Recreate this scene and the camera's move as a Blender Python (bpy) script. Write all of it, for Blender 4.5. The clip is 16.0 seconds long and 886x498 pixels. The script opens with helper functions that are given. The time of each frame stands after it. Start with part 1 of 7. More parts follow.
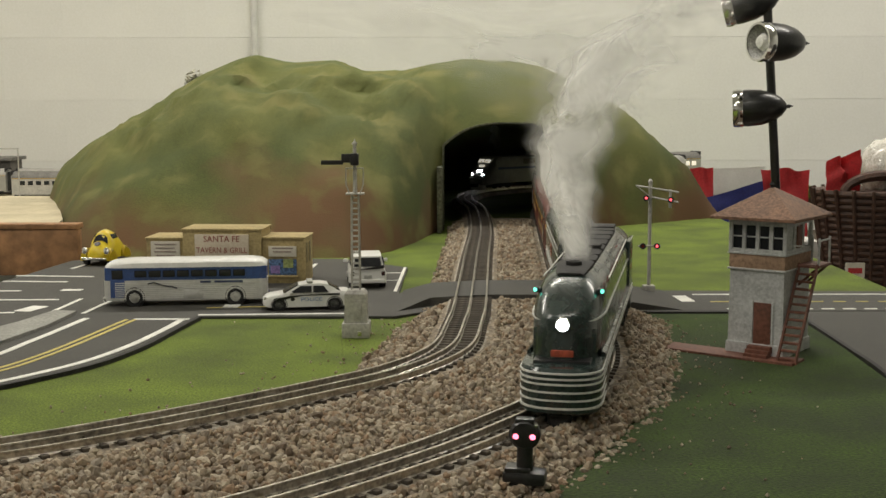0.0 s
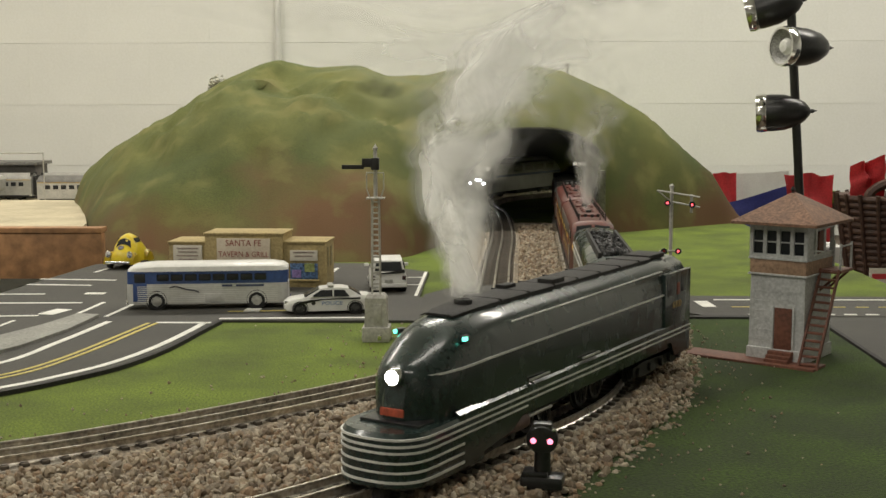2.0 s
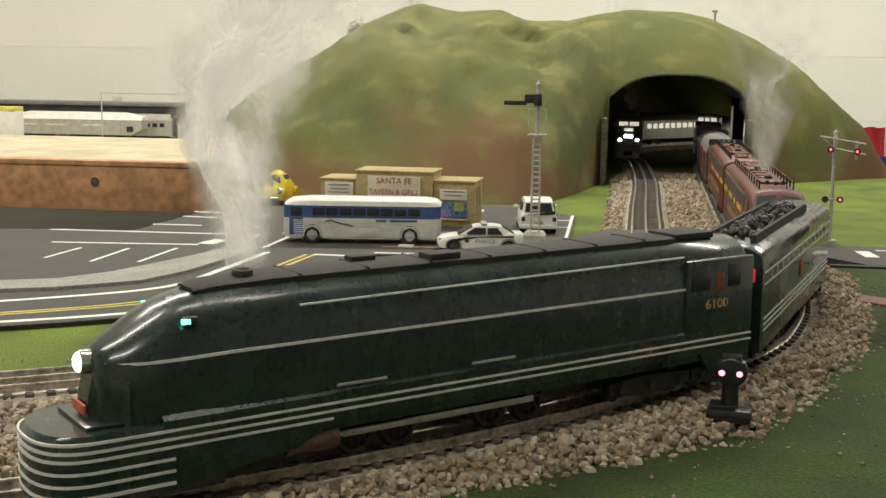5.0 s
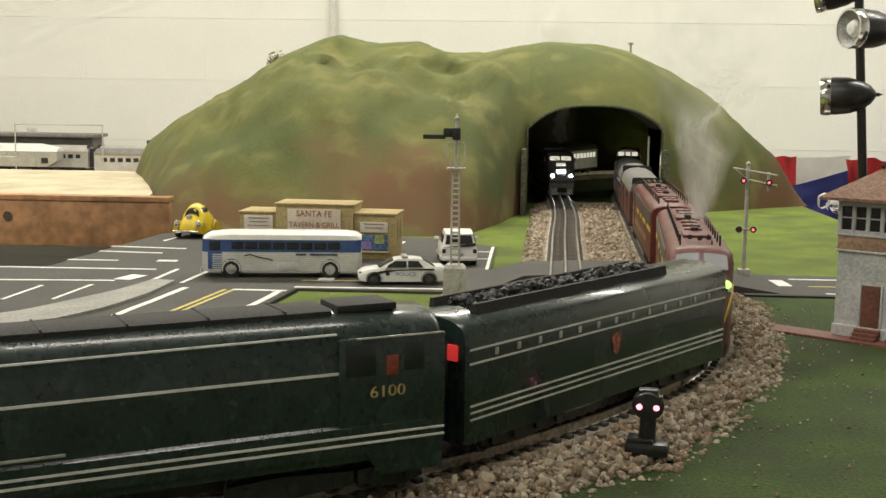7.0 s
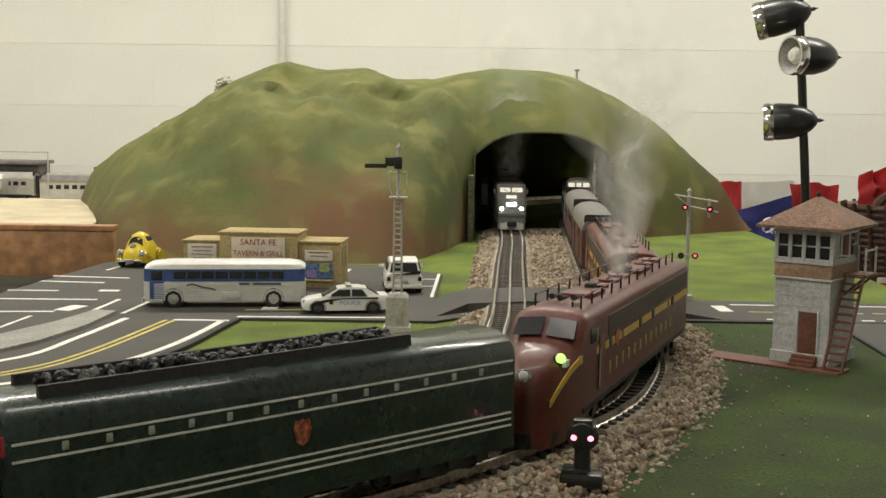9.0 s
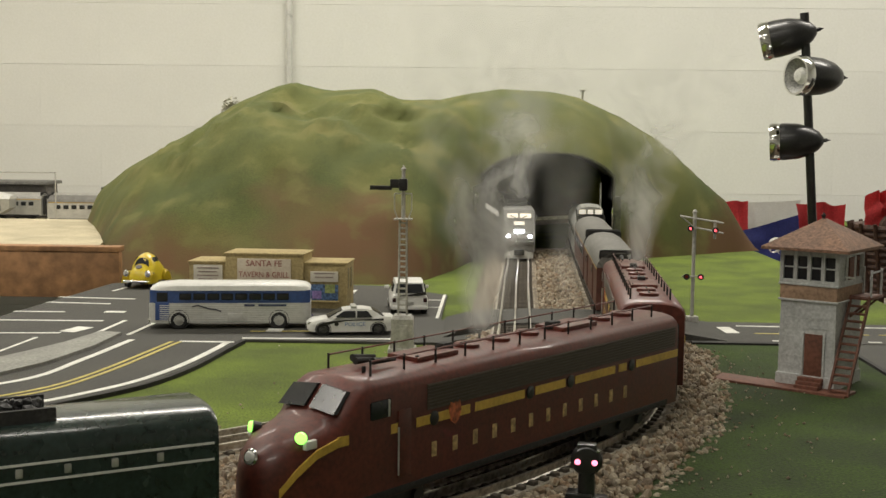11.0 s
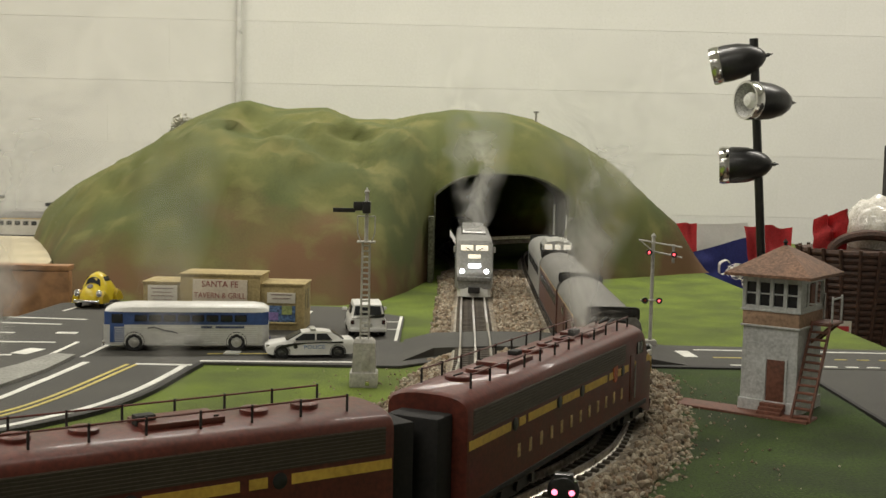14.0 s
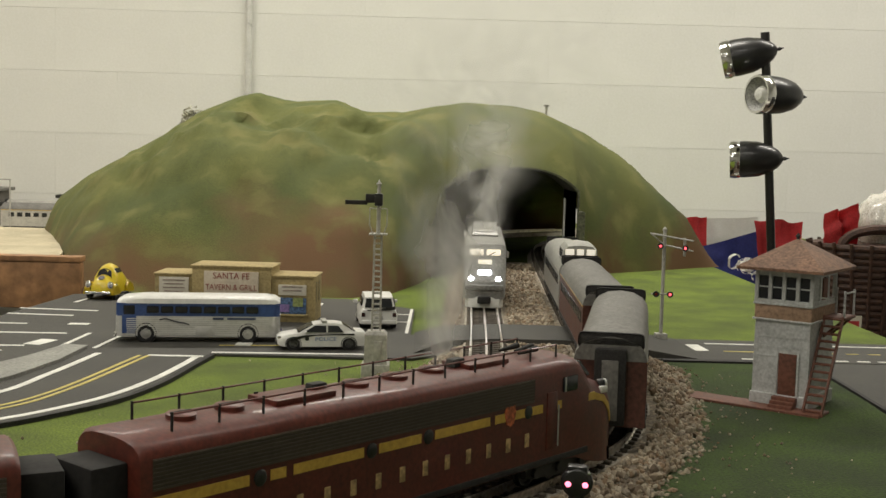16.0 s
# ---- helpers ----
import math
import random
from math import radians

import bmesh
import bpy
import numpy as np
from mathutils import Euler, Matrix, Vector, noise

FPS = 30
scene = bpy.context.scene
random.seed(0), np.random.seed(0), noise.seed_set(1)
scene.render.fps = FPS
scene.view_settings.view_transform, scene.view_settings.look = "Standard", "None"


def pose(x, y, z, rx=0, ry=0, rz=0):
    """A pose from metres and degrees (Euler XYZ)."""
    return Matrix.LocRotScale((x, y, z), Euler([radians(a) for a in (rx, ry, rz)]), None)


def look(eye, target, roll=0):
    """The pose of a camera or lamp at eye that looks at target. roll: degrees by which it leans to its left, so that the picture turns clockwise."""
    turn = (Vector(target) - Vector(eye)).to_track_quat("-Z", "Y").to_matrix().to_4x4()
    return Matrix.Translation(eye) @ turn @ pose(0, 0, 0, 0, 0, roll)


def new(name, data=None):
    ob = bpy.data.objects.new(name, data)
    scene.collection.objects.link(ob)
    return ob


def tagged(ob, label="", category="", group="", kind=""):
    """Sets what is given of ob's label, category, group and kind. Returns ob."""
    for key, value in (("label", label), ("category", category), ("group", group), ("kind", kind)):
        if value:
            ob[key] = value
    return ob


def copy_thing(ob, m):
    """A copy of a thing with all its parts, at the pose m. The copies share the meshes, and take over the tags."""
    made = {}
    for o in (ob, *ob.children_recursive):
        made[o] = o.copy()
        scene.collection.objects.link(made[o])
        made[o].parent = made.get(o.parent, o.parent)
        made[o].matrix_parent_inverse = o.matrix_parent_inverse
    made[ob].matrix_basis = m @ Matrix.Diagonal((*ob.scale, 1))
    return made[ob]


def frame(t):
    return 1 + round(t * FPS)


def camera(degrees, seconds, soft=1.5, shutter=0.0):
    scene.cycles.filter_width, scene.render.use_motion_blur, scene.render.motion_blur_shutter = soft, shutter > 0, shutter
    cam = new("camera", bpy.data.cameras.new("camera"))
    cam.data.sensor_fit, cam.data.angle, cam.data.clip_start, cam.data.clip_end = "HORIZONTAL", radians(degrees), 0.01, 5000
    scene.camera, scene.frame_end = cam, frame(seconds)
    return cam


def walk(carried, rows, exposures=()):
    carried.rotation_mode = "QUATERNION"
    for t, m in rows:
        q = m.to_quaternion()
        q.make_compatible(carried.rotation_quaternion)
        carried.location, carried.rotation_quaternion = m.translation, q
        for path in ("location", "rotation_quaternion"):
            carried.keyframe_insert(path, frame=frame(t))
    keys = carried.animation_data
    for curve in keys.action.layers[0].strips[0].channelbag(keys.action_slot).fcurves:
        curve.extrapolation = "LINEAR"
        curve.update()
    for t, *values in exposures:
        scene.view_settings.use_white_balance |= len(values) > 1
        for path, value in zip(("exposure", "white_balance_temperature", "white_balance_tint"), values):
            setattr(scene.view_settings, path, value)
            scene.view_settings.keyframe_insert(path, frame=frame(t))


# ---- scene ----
cam = camera(41.0, 16.0)
PATH = [
    (0, (0.007, 0.0, 0.229), (-0.004, 1.986, -0.01), -0.1),
    (0.5, (0.007, 0.001, 0.229), (-0.015, 1.986, -0.014), -0.1),
    (1, (0.009, 0.0, 0.228), (-0.029, 1.985, -0.01), -0.1),
    (1.5, (0.011, 0.0, 0.229), (-0.038, 1.986, -0.005), -0.3),
    (2, (0.01, -0.002, 0.229), (-0.04, 1.984, -0.002), -0.1),
    (2.5, (0.004, -0.006, 0.225), (-0.105, 1.975, -0.027), 0.2),
    (3, (-0.003, -0.007, 0.221), (-0.157, 1.968, -0.056), 0.4),
    (3.5, (-0.013, -0.005, 0.216), (-0.201, 1.964, -0.081), 0.7),
    (6, (-0.037, -0.003, 0.21), (-0.287, 1.958, -0.098), 0.7),
    (6.5, (-0.034, -0.004, 0.213), (-0.209, 1.97, -0.063), 0.6),
    (7, (-0.031, -0.002, 0.216), (-0.145, 1.978, -0.043), 0.8),
    (7.5, (-0.031, -0.005, 0.219), (-0.118, 1.979, -0.022), 0.8),
    (8, (-0.024, -0.004, 0.219), (-0.098, 1.98, -0.025), 0.5),
    (8.5, (-0.02, 0.007, 0.218), (-0.081, 1.992, -0.021), 0.4),
    (9, (-0.019, -0.001, 0.221), (-0.057, 1.986, 0.003), 0.7),
    (9.5, (-0.016, -0.002, 0.222), (-0.057, 1.986, 0.012), 0.7),
    (10, (-0.014, 0.0, 0.223), (-0.065, 1.99, 0.031), 0.6),
    (12.5, (-0.023, -0.003, 0.225), (-0.058, 1.989, 0.044), 1.1),
    (13, (-0.024, 0.004, 0.228), (-0.007, 1.998, 0.069), 1.2),
    (13.5, (-0.033, 0.007, 0.229), (0.02, 2.0, 0.072), 1.4),
    (14, (-0.037, 0.006, 0.229), (0.008, 2.0, 0.073), 1.3),
    (14.5, (-0.038, 0.006, 0.229), (0.005, 1.999, 0.07), 1.4),
    (15, (-0.037, 0.006, 0.228), (-0.009, 1.998, 0.058), 1.5),
    (15.5, (-0.039, 0.006, 0.229), (-0.004, 1.998, 0.059), 1.6),
    (16, (-0.041, 0.005, 0.228), (-0.009, 1.997, 0.061), 1.5),
]
walk(cam, [(t, look(eye, target, roll)) for t, eye, target, roll in PATH],
     exposures=[(0.0, -0.08), (2.0, 0.0), (3.5, 0.16), (6.0, 0.49), (7.0, 0.47), (8.0, 0.41), (9.5, 0.22), (12.5, 0.0), (16.0, 0.0)])

# ---- world and lights ----
world = bpy.data.worlds.new("world")
scene.world = world
world.use_nodes = True
world.node_tree.nodes["Background"].inputs[0].default_value = (0.9, 0.92, 0.85, 1)
world.node_tree.nodes["Background"].inputs[1].default_value = 0.10


# ---- materials ----
def mat(name, color, rough=0.6, metal=0.0, vary=0.25, scale=30.0, fine=300.0, bump=0.0, coat=0.0, emit=0.0, per_object=0.0, second=None):
    """A surface with stains at two scales, fine relief and, where asked, a second colour and a change from object to object."""
    m = bpy.data.materials.new(name)
    m.use_nodes = True
    nt = m.node_tree
    b = nt.nodes["Principled BSDF"]
    b.inputs["Metallic"].default_value = metal
    b.inputs["Coat Weight"].default_value = coat
    co = nt.nodes.new("ShaderNodeTexCoord")
    n1, n2 = nt.nodes.new("ShaderNodeTexNoise"), nt.nodes.new("ShaderNodeTexNoise")
    for n, s, d in ((n1, scale, 5), (n2, fine, 3)):
        n.inputs["Scale"].default_value, n.inputs["Detail"].default_value = s, d
        nt.links.new(co.outputs["Object"], n.inputs["Vector"])
    ramp = nt.nodes.new("ShaderNodeValToRGB")
    c2 = second or tuple(c * (1 - vary) for c in color)
    c1 = color if second else tuple(min(1, c * (1 + vary * 0.6)) for c in color)
    ramp.color_ramp.elements[0].position, ramp.color_ramp.elements[1].position = 0.34, 0.66
    ramp.color_ramp.elements[0].color, ramp.color_ramp.elements[1].color = (*c2, 1), (*c1, 1)
    nt.links.new(n1.outputs["Fac"], ramp.inputs[0])
    mix = nt.nodes.new("ShaderNodeMix")
    mix.data_type, mix.blend_type = "RGBA", "OVERLAY"
    mix.inputs["Factor"].default_value = min(1.0, vary * 1.4)
    nt.links.new(ramp.outputs[0], mix.inputs["A"])
    grey = nt.nodes.new("ShaderNodeValToRGB")
    grey.color_ramp.elements[0].position, grey.color_ramp.elements[1].position = 0.3, 0.7
    nt.links.new(n2.outputs["Fac"], grey.inputs[0])
    nt.links.new(grey.outputs[0], mix.inputs["B"])
    out = mix.outputs["Result"]
    if per_object:
        info = nt.nodes.new("ShaderNodeObjectInfo")
        hsv = nt.nodes.new("ShaderNodeHueSaturation")
        rng = nt.nodes.new("ShaderNodeMapRange")
        rng.inputs["To Min"].default_value, rng.inputs["To Max"].default_value = 1 - per_object, 1 + per_object
        nt.links.new(info.outputs["Random"], rng.inputs["Value"])
        nt.links.new(rng.outputs[0], hsv.inputs["Value"])
        nt.links.new(out, hsv.inputs["Color"])
        out = hsv.outputs[0]
    nt.links.new(out, b.inputs["Base Color"])
    rr = nt.nodes.new("ShaderNodeMapRange")
    rr.inputs["To Min"].default_value, rr.inputs["To Max"].default_value = max(0.03, rough - 0.1), min(1, rough + 0.12)
    nt.links.new(n1.outputs["Fac"], rr.inputs["Value"])
    nt.links.new(rr.outputs[0], b.inputs["Roughness"])
    if bump:
        bp = nt.nodes.new("ShaderNodeBump")
        bp.inputs["Strength"].default_value, bp.inputs["Distance"].default_value = 0.6, bump
        nt.links.new(n2.outputs["Fac"], bp.inputs["Height"])
        nt.links.new(bp.outputs[0], b.inputs["Normal"])
    if emit:
        b.inputs["Emission Color"].default_value = (*color, 1)
        b.inputs["Emission Strength"].default_value = emit
    return m


def island_mat(name, colors, rough=0.9):
    """Stones: each loose piece of the mesh takes its own colour from the ramp."""
    m = mat(name, colors[0], rough, vary=0.3, scale=90, fine=700, bump=0.001)
    nt = m.node_tree
    b = nt.nodes["Principled BSDF"]
    geo, ramp = nt.nodes.new("ShaderNodeNewGeometry"), nt.nodes.new("ShaderNodeValToRGB")
    ramp.color_ramp.interpolation = "CONSTANT"
    ramp.color_ramp.elements[0].color = (*colors[0], 1)
    ramp.color_ramp.elements[1].color = (*colors[-1], 1)
    ramp.color_ramp.elements[1].position = 1 - 1 / len(colors)
    for k in range(1, len(colors) - 1):
        ramp.color_ramp.elements.new(k / len(colors)).color = (*colors[k], 1)
    nt.links.new(geo.outputs["Random Per Island"], ramp.inputs[0])
    old = b.inputs["Base Color"].links[0].from_socket
    mix = nt.nodes.new("ShaderNodeMix")
    mix.data_type, mix.blend_type = "RGBA", "MULTIPLY"
    mix.inputs["Factor"].default_value = 1.0
    tone = nt.nodes.new("ShaderNodeMix")
    tone.data_type = "RGBA"
    tone.inputs["Factor"].default_value = 0.45
    tone.inputs["A"].default_value = (1, 1, 1, 1)
    nt.links.new(old, tone.inputs["B"])
    nt.links.new(ramp.outputs[0], mix.inputs["A"])
    nt.links.new(tone.outputs["Result"], mix.inputs["B"])
    nt.links.new(mix.outputs["Result"], b.inputs["Base Color"])
    return m


GRASS = mat("grass_mat", (0.115, 0.162, 0.016), 0.95, vary=0.36, scale=12, fine=520, bump=0.0015)
# deeper green, with the shade over the near right lawn put into the colour
DEEP_SHADED_GRASS = mat("deep_shaded_grass", (0.030, 0.056, 0.004), 0.95, vary=0.42, scale=14, fine=420, bump=0.003)
HILL = mat("hill_scatter", (0.118, 0.126, 0.030), 0.95, vary=0.18, scale=7, fine=520, bump=0.001, second=(0.070, 0.088, 0.020))
ASPHALT = mat("asphalt", (0.062, 0.060, 0.052), 0.75, vary=0.25, scale=14, fine=900, bump=0.0006)
PAVING = mat("island_grey", (0.30, 0.30, 0.27), 0.85, vary=0.15, scale=25)
WHITE_LINE = mat("line_white", (0.78, 0.78, 0.72), 0.6, vary=0.12, scale=60)
YELLOW_LINE = mat("line_yellow", (0.55, 0.46, 0.12), 0.6, vary=0.15, scale=60)
ROADBED = mat("roadbed_grey", (0.40, 0.365, 0.30), 0.9, vary=0.3, scale=40, fine=700, bump=0.001)
TIE = mat("tie_brown", (0.095, 0.08, 0.062), 0.85, vary=0.35, scale=90, per_object=0.2)
RAIL = mat("rail_steel", (0.58, 0.54, 0.47), 0.30, metal=0.85, vary=0.3, scale=60)
STONES = island_mat("ballast_stone", [(0.46, 0.39, 0.29), (0.34, 0.27, 0.195), (0.56, 0.49, 0.385), (0.41, 0.305, 0.21), (0.50, 0.45, 0.355), (0.26, 0.21, 0.16), (0.66, 0.60, 0.49), (0.39, 0.345, 0.28)])
BALLAST = mat("ballast_bed", (0.26, 0.215, 0.155), 0.95, vary=0.4, scale=60, fine=260, bump=0.004)
WALL = mat("painted_block", (0.74, 0.74, 0.69), 0.75, vary=0.05, scale=2.5, fine=140, bump=0.0003)
MORTAR = mat("painted_joint", (0.76, 0.76, 0.70), 0.85, vary=0.08, scale=6)
FLOOR = mat("floor_tiles", (0.28, 0.27, 0.25), 0.5, vary=0.15, scale=3)
CEIL = mat("ceiling_tiles", (0.72, 0.72, 0.68), 0.9, vary=0.05, scale=5)
LUMBER = mat("pine_board", (0.42, 0.225, 0.105), 0.6, vary=0.22, scale=8, fine=60)
SAND = mat("sand_scatter", (0.50, 0.44, 0.30), 0.95, vary=0.2, scale=12, fine=600, bump=0.001)
PLY = mat("table_frame", (0.10, 0.075, 0.05), 0.8, vary=0.3, scale=9)
STEEL_POLE = mat("conduit", (0.66, 0.66, 0.62), 0.3, metal=0.12, vary=0.1)
BLACK = mat("black_paint", (0.016, 0.016, 0.016), 0.35, vary=0.3, scale=60, coat=0.2)
BLACK_MATT = mat("black_matt", (0.022, 0.021, 0.019), 0.75, vary=0.35, scale=70, fine=500, bump=0.0005)
CHROME = mat("chrome", (0.75, 0.75, 0.73), 0.12, metal=1.0, vary=0.08)
SILVER = mat("silver_paint", (0.50, 0.50, 0.47), 0.35, metal=0.55, vary=0.12, scale=50)
DIESEL_SILVER = mat("diesel_silver", (0.30, 0.30, 0.285), 0.4, metal=0.3, vary=0.15, scale=40)
LATTICE_GREY = mat("lattice_grey", (0.44, 0.43, 0.39), 0.55, vary=0.15, scale=60)
WHITE = mat("white_paint", (0.72, 0.72, 0.68), 0.4, vary=0.08, scale=50, coat=0.3)
LINE_POST = mat("post_white", (0.62, 0.62, 0.58), 0.6, vary=0.1, scale=60)
FOLD_BLACK = mat("folded_rubber", (0.010, 0.009, 0.008), 0.8, vary=0.3, scale=90)
RUBBER = mat("tyre_rubber", (0.02, 0.02, 0.02), 0.85, vary=0.2, scale=80)
DARK_GLASS = mat("dark_glass", (0.02, 0.022, 0.024), 0.22, vary=0.1)
S1_GREEN = mat("locomotive_green", (0.019, 0.033, 0.029), 0.25, vary=0.25, scale=40, coat=0.35)
S1_LOWER = mat("running_gear_dark", (0.014, 0.014, 0.013), 0.5, vary=0.4, scale=90)
STRIPE = mat("silver_stripe", (0.70, 0.70, 0.66), 0.35, vary=0.12, scale=60)
TUSCAN = mat("tuscan_red", (0.105, 0.021, 0.012), 0.46, vary=0.22, scale=40, coat=0.12)
TUSCAN_DULL = mat("tuscan_coach", (0.105, 0.040, 0.028), 0.5, vary=0.25, scale=50)
GOLD = mat("gold_stripe", (0.62, 0.40, 0.07), 0.4, vary=0.12, scale=50)
GRILLE = mat("grille_grey", (0.095, 0.076, 0.058), 0.5, metal=0.2, vary=0.1, scale=20)
ROOF_GREY = mat("coach_roof", (0.17, 0.165, 0.15), 0.6, vary=0.2, scale=40)
ROOF_PALE = mat("pale_roof", (0.36, 0.35, 0.32), 0.5, vary=0.15, scale=40)
COAL = mat("coal", (0.02, 0.02, 0.02), 0.5, vary=0.4, scale=120)
RED_GLOW = mat("red_lens", (1.0, 0.10, 0.12), 0.3, emit=2.5, vary=0.0)
PINK_GLOW = mat("dwarf_lens", (1.0, 0.20, 0.30), 0.3, emit=3.0, vary=0.0)
WHITE_GLOW = mat("headlight_lens", (0.92, 0.96, 1.0), 0.3, emit=14.0, vary=0.0)
PALE_GOLD = mat("worn_gold_paint", (0.44, 0.31, 0.14), 0.5, vary=0.3, scale=200)
WARM_GLOW = mat("lit_window", (1.0, 0.93, 0.78), 0.3, emit=0.5, vary=0.0)
GREEN_GLOW = mat("green_marker", (0.16, 1.0, 0.72), 0.3, emit=2.5, vary=0.0)
LIME_GLOW = mat("green_headlight", (0.36, 1.0, 0.14), 0.3, emit=1.7, vary=0.0)
BUS_BLUE = mat("bus_blue", (0.032, 0.075, 0.23), 0.35, vary=0.1, coat=0.4)
BUS_SIDE = mat("bus_fluting", (0.60, 0.60, 0.57), 0.35, metal=0.35, vary=0.08)
YELLOW = mat("beetle_yellow", (0.72, 0.55, 0.02), 0.3, vary=0.08, coat=0.5)
TAN = mat("tavern_tan", (0.40, 0.315, 0.145), 0.8, vary=0.15, scale=40)
CREAM = mat("sign_cream", (0.66, 0.58, 0.45), 0.8, vary=0.08)
SIGN_RED = mat("sign_brown_red", (0.30, 0.09, 0.07), 0.8, vary=0.1)
TOWER_GREY = mat("tower_grey", (0.52, 0.53, 0.52), 0.7, vary=0.15, scale=40, fine=400, bump=0.0005)
TOWER_BRICK = mat("tower_tan", (0.36, 0.235, 0.155), 0.8, vary=0.2, scale=60)
TOWER_ROOF = mat("tower_roof", (0.205, 0.115, 0.072), 0.75, vary=0.3, scale=40, fine=400, bump=0.0006)
TOWER_BROWN = mat("tower_brown", (0.16, 0.064, 0.040), 0.65, vary=0.2, scale=50)
PAPER_SIGN = mat("paper_sign", (0.66, 0.62, 0.52), 0.8, vary=0.05)
FLAG_RED = mat("bunting_red", (0.50, 0.04, 0.045), 0.8, vary=0.15, scale=12)
FLAG_BLUE = mat("bunting_blue", (0.035, 0.045, 0.22), 0.8, vary=0.15, scale=12)
FLAG_WHITE = mat("bunting_white", (0.74, 0.73, 0.70), 0.8, vary=0.08, scale=12)
WICKER = mat("wicker_brown", (0.065, 0.030, 0.018), 0.6, vary=0.4, scale=90, fine=400, bump=0.002)
PORTAL_GREY = mat("portal_stone", (0.135, 0.14, 0.095), 0.85, vary=0.35, scale=30, fine=200, bump=0.002)
TUNNEL_DARK = mat("tunnel_lining", (0.32, 0.32, 0.29), 0.85, vary=0.3, scale=20)


# ---- building helpers ----
def box(bm, c, s, bevel=0.0, turn=None):
    """A block centred at c with sizes s."""
    r = bmesh.ops.create_cube(bm, size=1.0)
    m = Matrix.Translation(c) @ (turn or Matrix()) @ Matrix.Diagonal((*s, 1))
    bmesh.ops.transform(bm, matrix=m, verts=r["verts"])
    if bevel:
        es = list({e for v in r["verts"] for e in v.link_edges})
        bmesh.ops.bevel(bm, geom=es, offset=bevel, segments=2, affect="EDGES", profile=0.6)


def rod(bm, a, b, r, seg=10, r2=None):
    """A round bar from a to b."""
    a, b = Vector(a), Vector(b)
    d = b - a
    m = Matrix.Translation((a + b) / 2) @ d.to_track_quat("Z", "Y").to_matrix().to_4x4()
    bmesh.ops.create_cone(bm, cap_ends=True, segments=seg, radius1=r, radius2=r if r2 is None else r2, depth=d.length, matrix=m)


def loft(bm, rings, cap=True, closed=True):
    """A skin over rings of equally many points."""
    vs = [[bm.verts.new(p) for p in ring] for ring in rings]
    n = len(vs[0])
    for a, b in zip(vs, vs[1:]):
        for k in range(n if closed else n - 1):
            bm.faces.new((a[k], a[(k + 1) % n], b[(k + 1) % n], b[k]))
    if cap and closed:
        bm.faces.new(vs[0][::-1])
        bm.faces.new(vs[-1])


def lathe(bm, profile, seg=20, m=None, cap=True):
    """A turned shape: (radius, height) pairs about the z axis of m."""
    m = m or Matrix()
    rings = [[m @ Vector((r * math.cos(2 * math.pi * k / seg), r * math.sin(2 * math.pi * k / seg), z)) for k in range(seg)] for r, z in profile]
    loft(bm, rings, cap=cap)


def finish(bm, smooth=True):
    bmesh.ops.recalc_face_normals(bm, faces=bm.faces)
    me = bpy.data.meshes.new("mesh")
    bm.to_mesh(me)
    bm.free()
    if smooth:
        for p in me.polygons:
            p.use_smooth = True
        me.set_sharp_from_angle(angle=radians(38))
    return me


def part(name, bm, material, parent=None, label="", smooth=True):
    me = finish(bm, smooth)
    me.name = name
    me.materials.append(material)
    ob = new(name, me)
    if parent:
        ob.parent = parent
    if label:
        ob["label"] = label
    return ob


def shape(fn, *a, **k):
    bm = bmesh.new()
    fn(bm, *a, **k)
    return bm


def thing(name, m=None, label="", category="", group="", kind=""):
    ob = new(name)
    ob.empty_display_size = 0.02
    if m is not None:
        ob.matrix_basis = m
    return tagged(ob, label, category, group, kind)


def writing(name, text, size, material, parent, m, depth=0.0004, wide=1.0):
    """Raised letters, centred at m, reading along its x axis."""
    cu = bpy.data.curves.new(name, "FONT")
    cu.body, cu.size, cu.align_x, cu.align_y, cu.extrude, cu.resolution_u = text, size, "CENTER", "CENTER", depth, 3
    tmp = bpy.data.objects.new("tmp", cu)
    scene.collection.objects.link(tmp)
    me = bpy.data.meshes.new_from_object(tmp.evaluated_get(bpy.context.evaluated_depsgraph_get()))
    bpy.data.objects.remove(tmp)
    me.transform(m @ Matrix.Diagonal((wide, 1, 1, 1)))
    me.materials.clear()
    me.materials.append(material)
    ob = new(name, me)
    ob.parent = parent
    return ob


def smoothed(points, n=24):
    """A smooth line through the points."""
    p = [Vector(q) for q in points]
    p = [2 * p[0] - p[1]] + p + [2 * p[-1] - p[-2]]
    out = []
    for a, b, c, d in zip(p, p[1:], p[2:], p[3:]):
        for k in range(n):
            t = k / n
            out.append(0.5 * (2 * b + (c - a) * t + (2 * a - 5 * b + 4 * c - d) * t * t + (3 * b - a - 3 * c + d) * t ** 3))
    return out + [p[-2]]


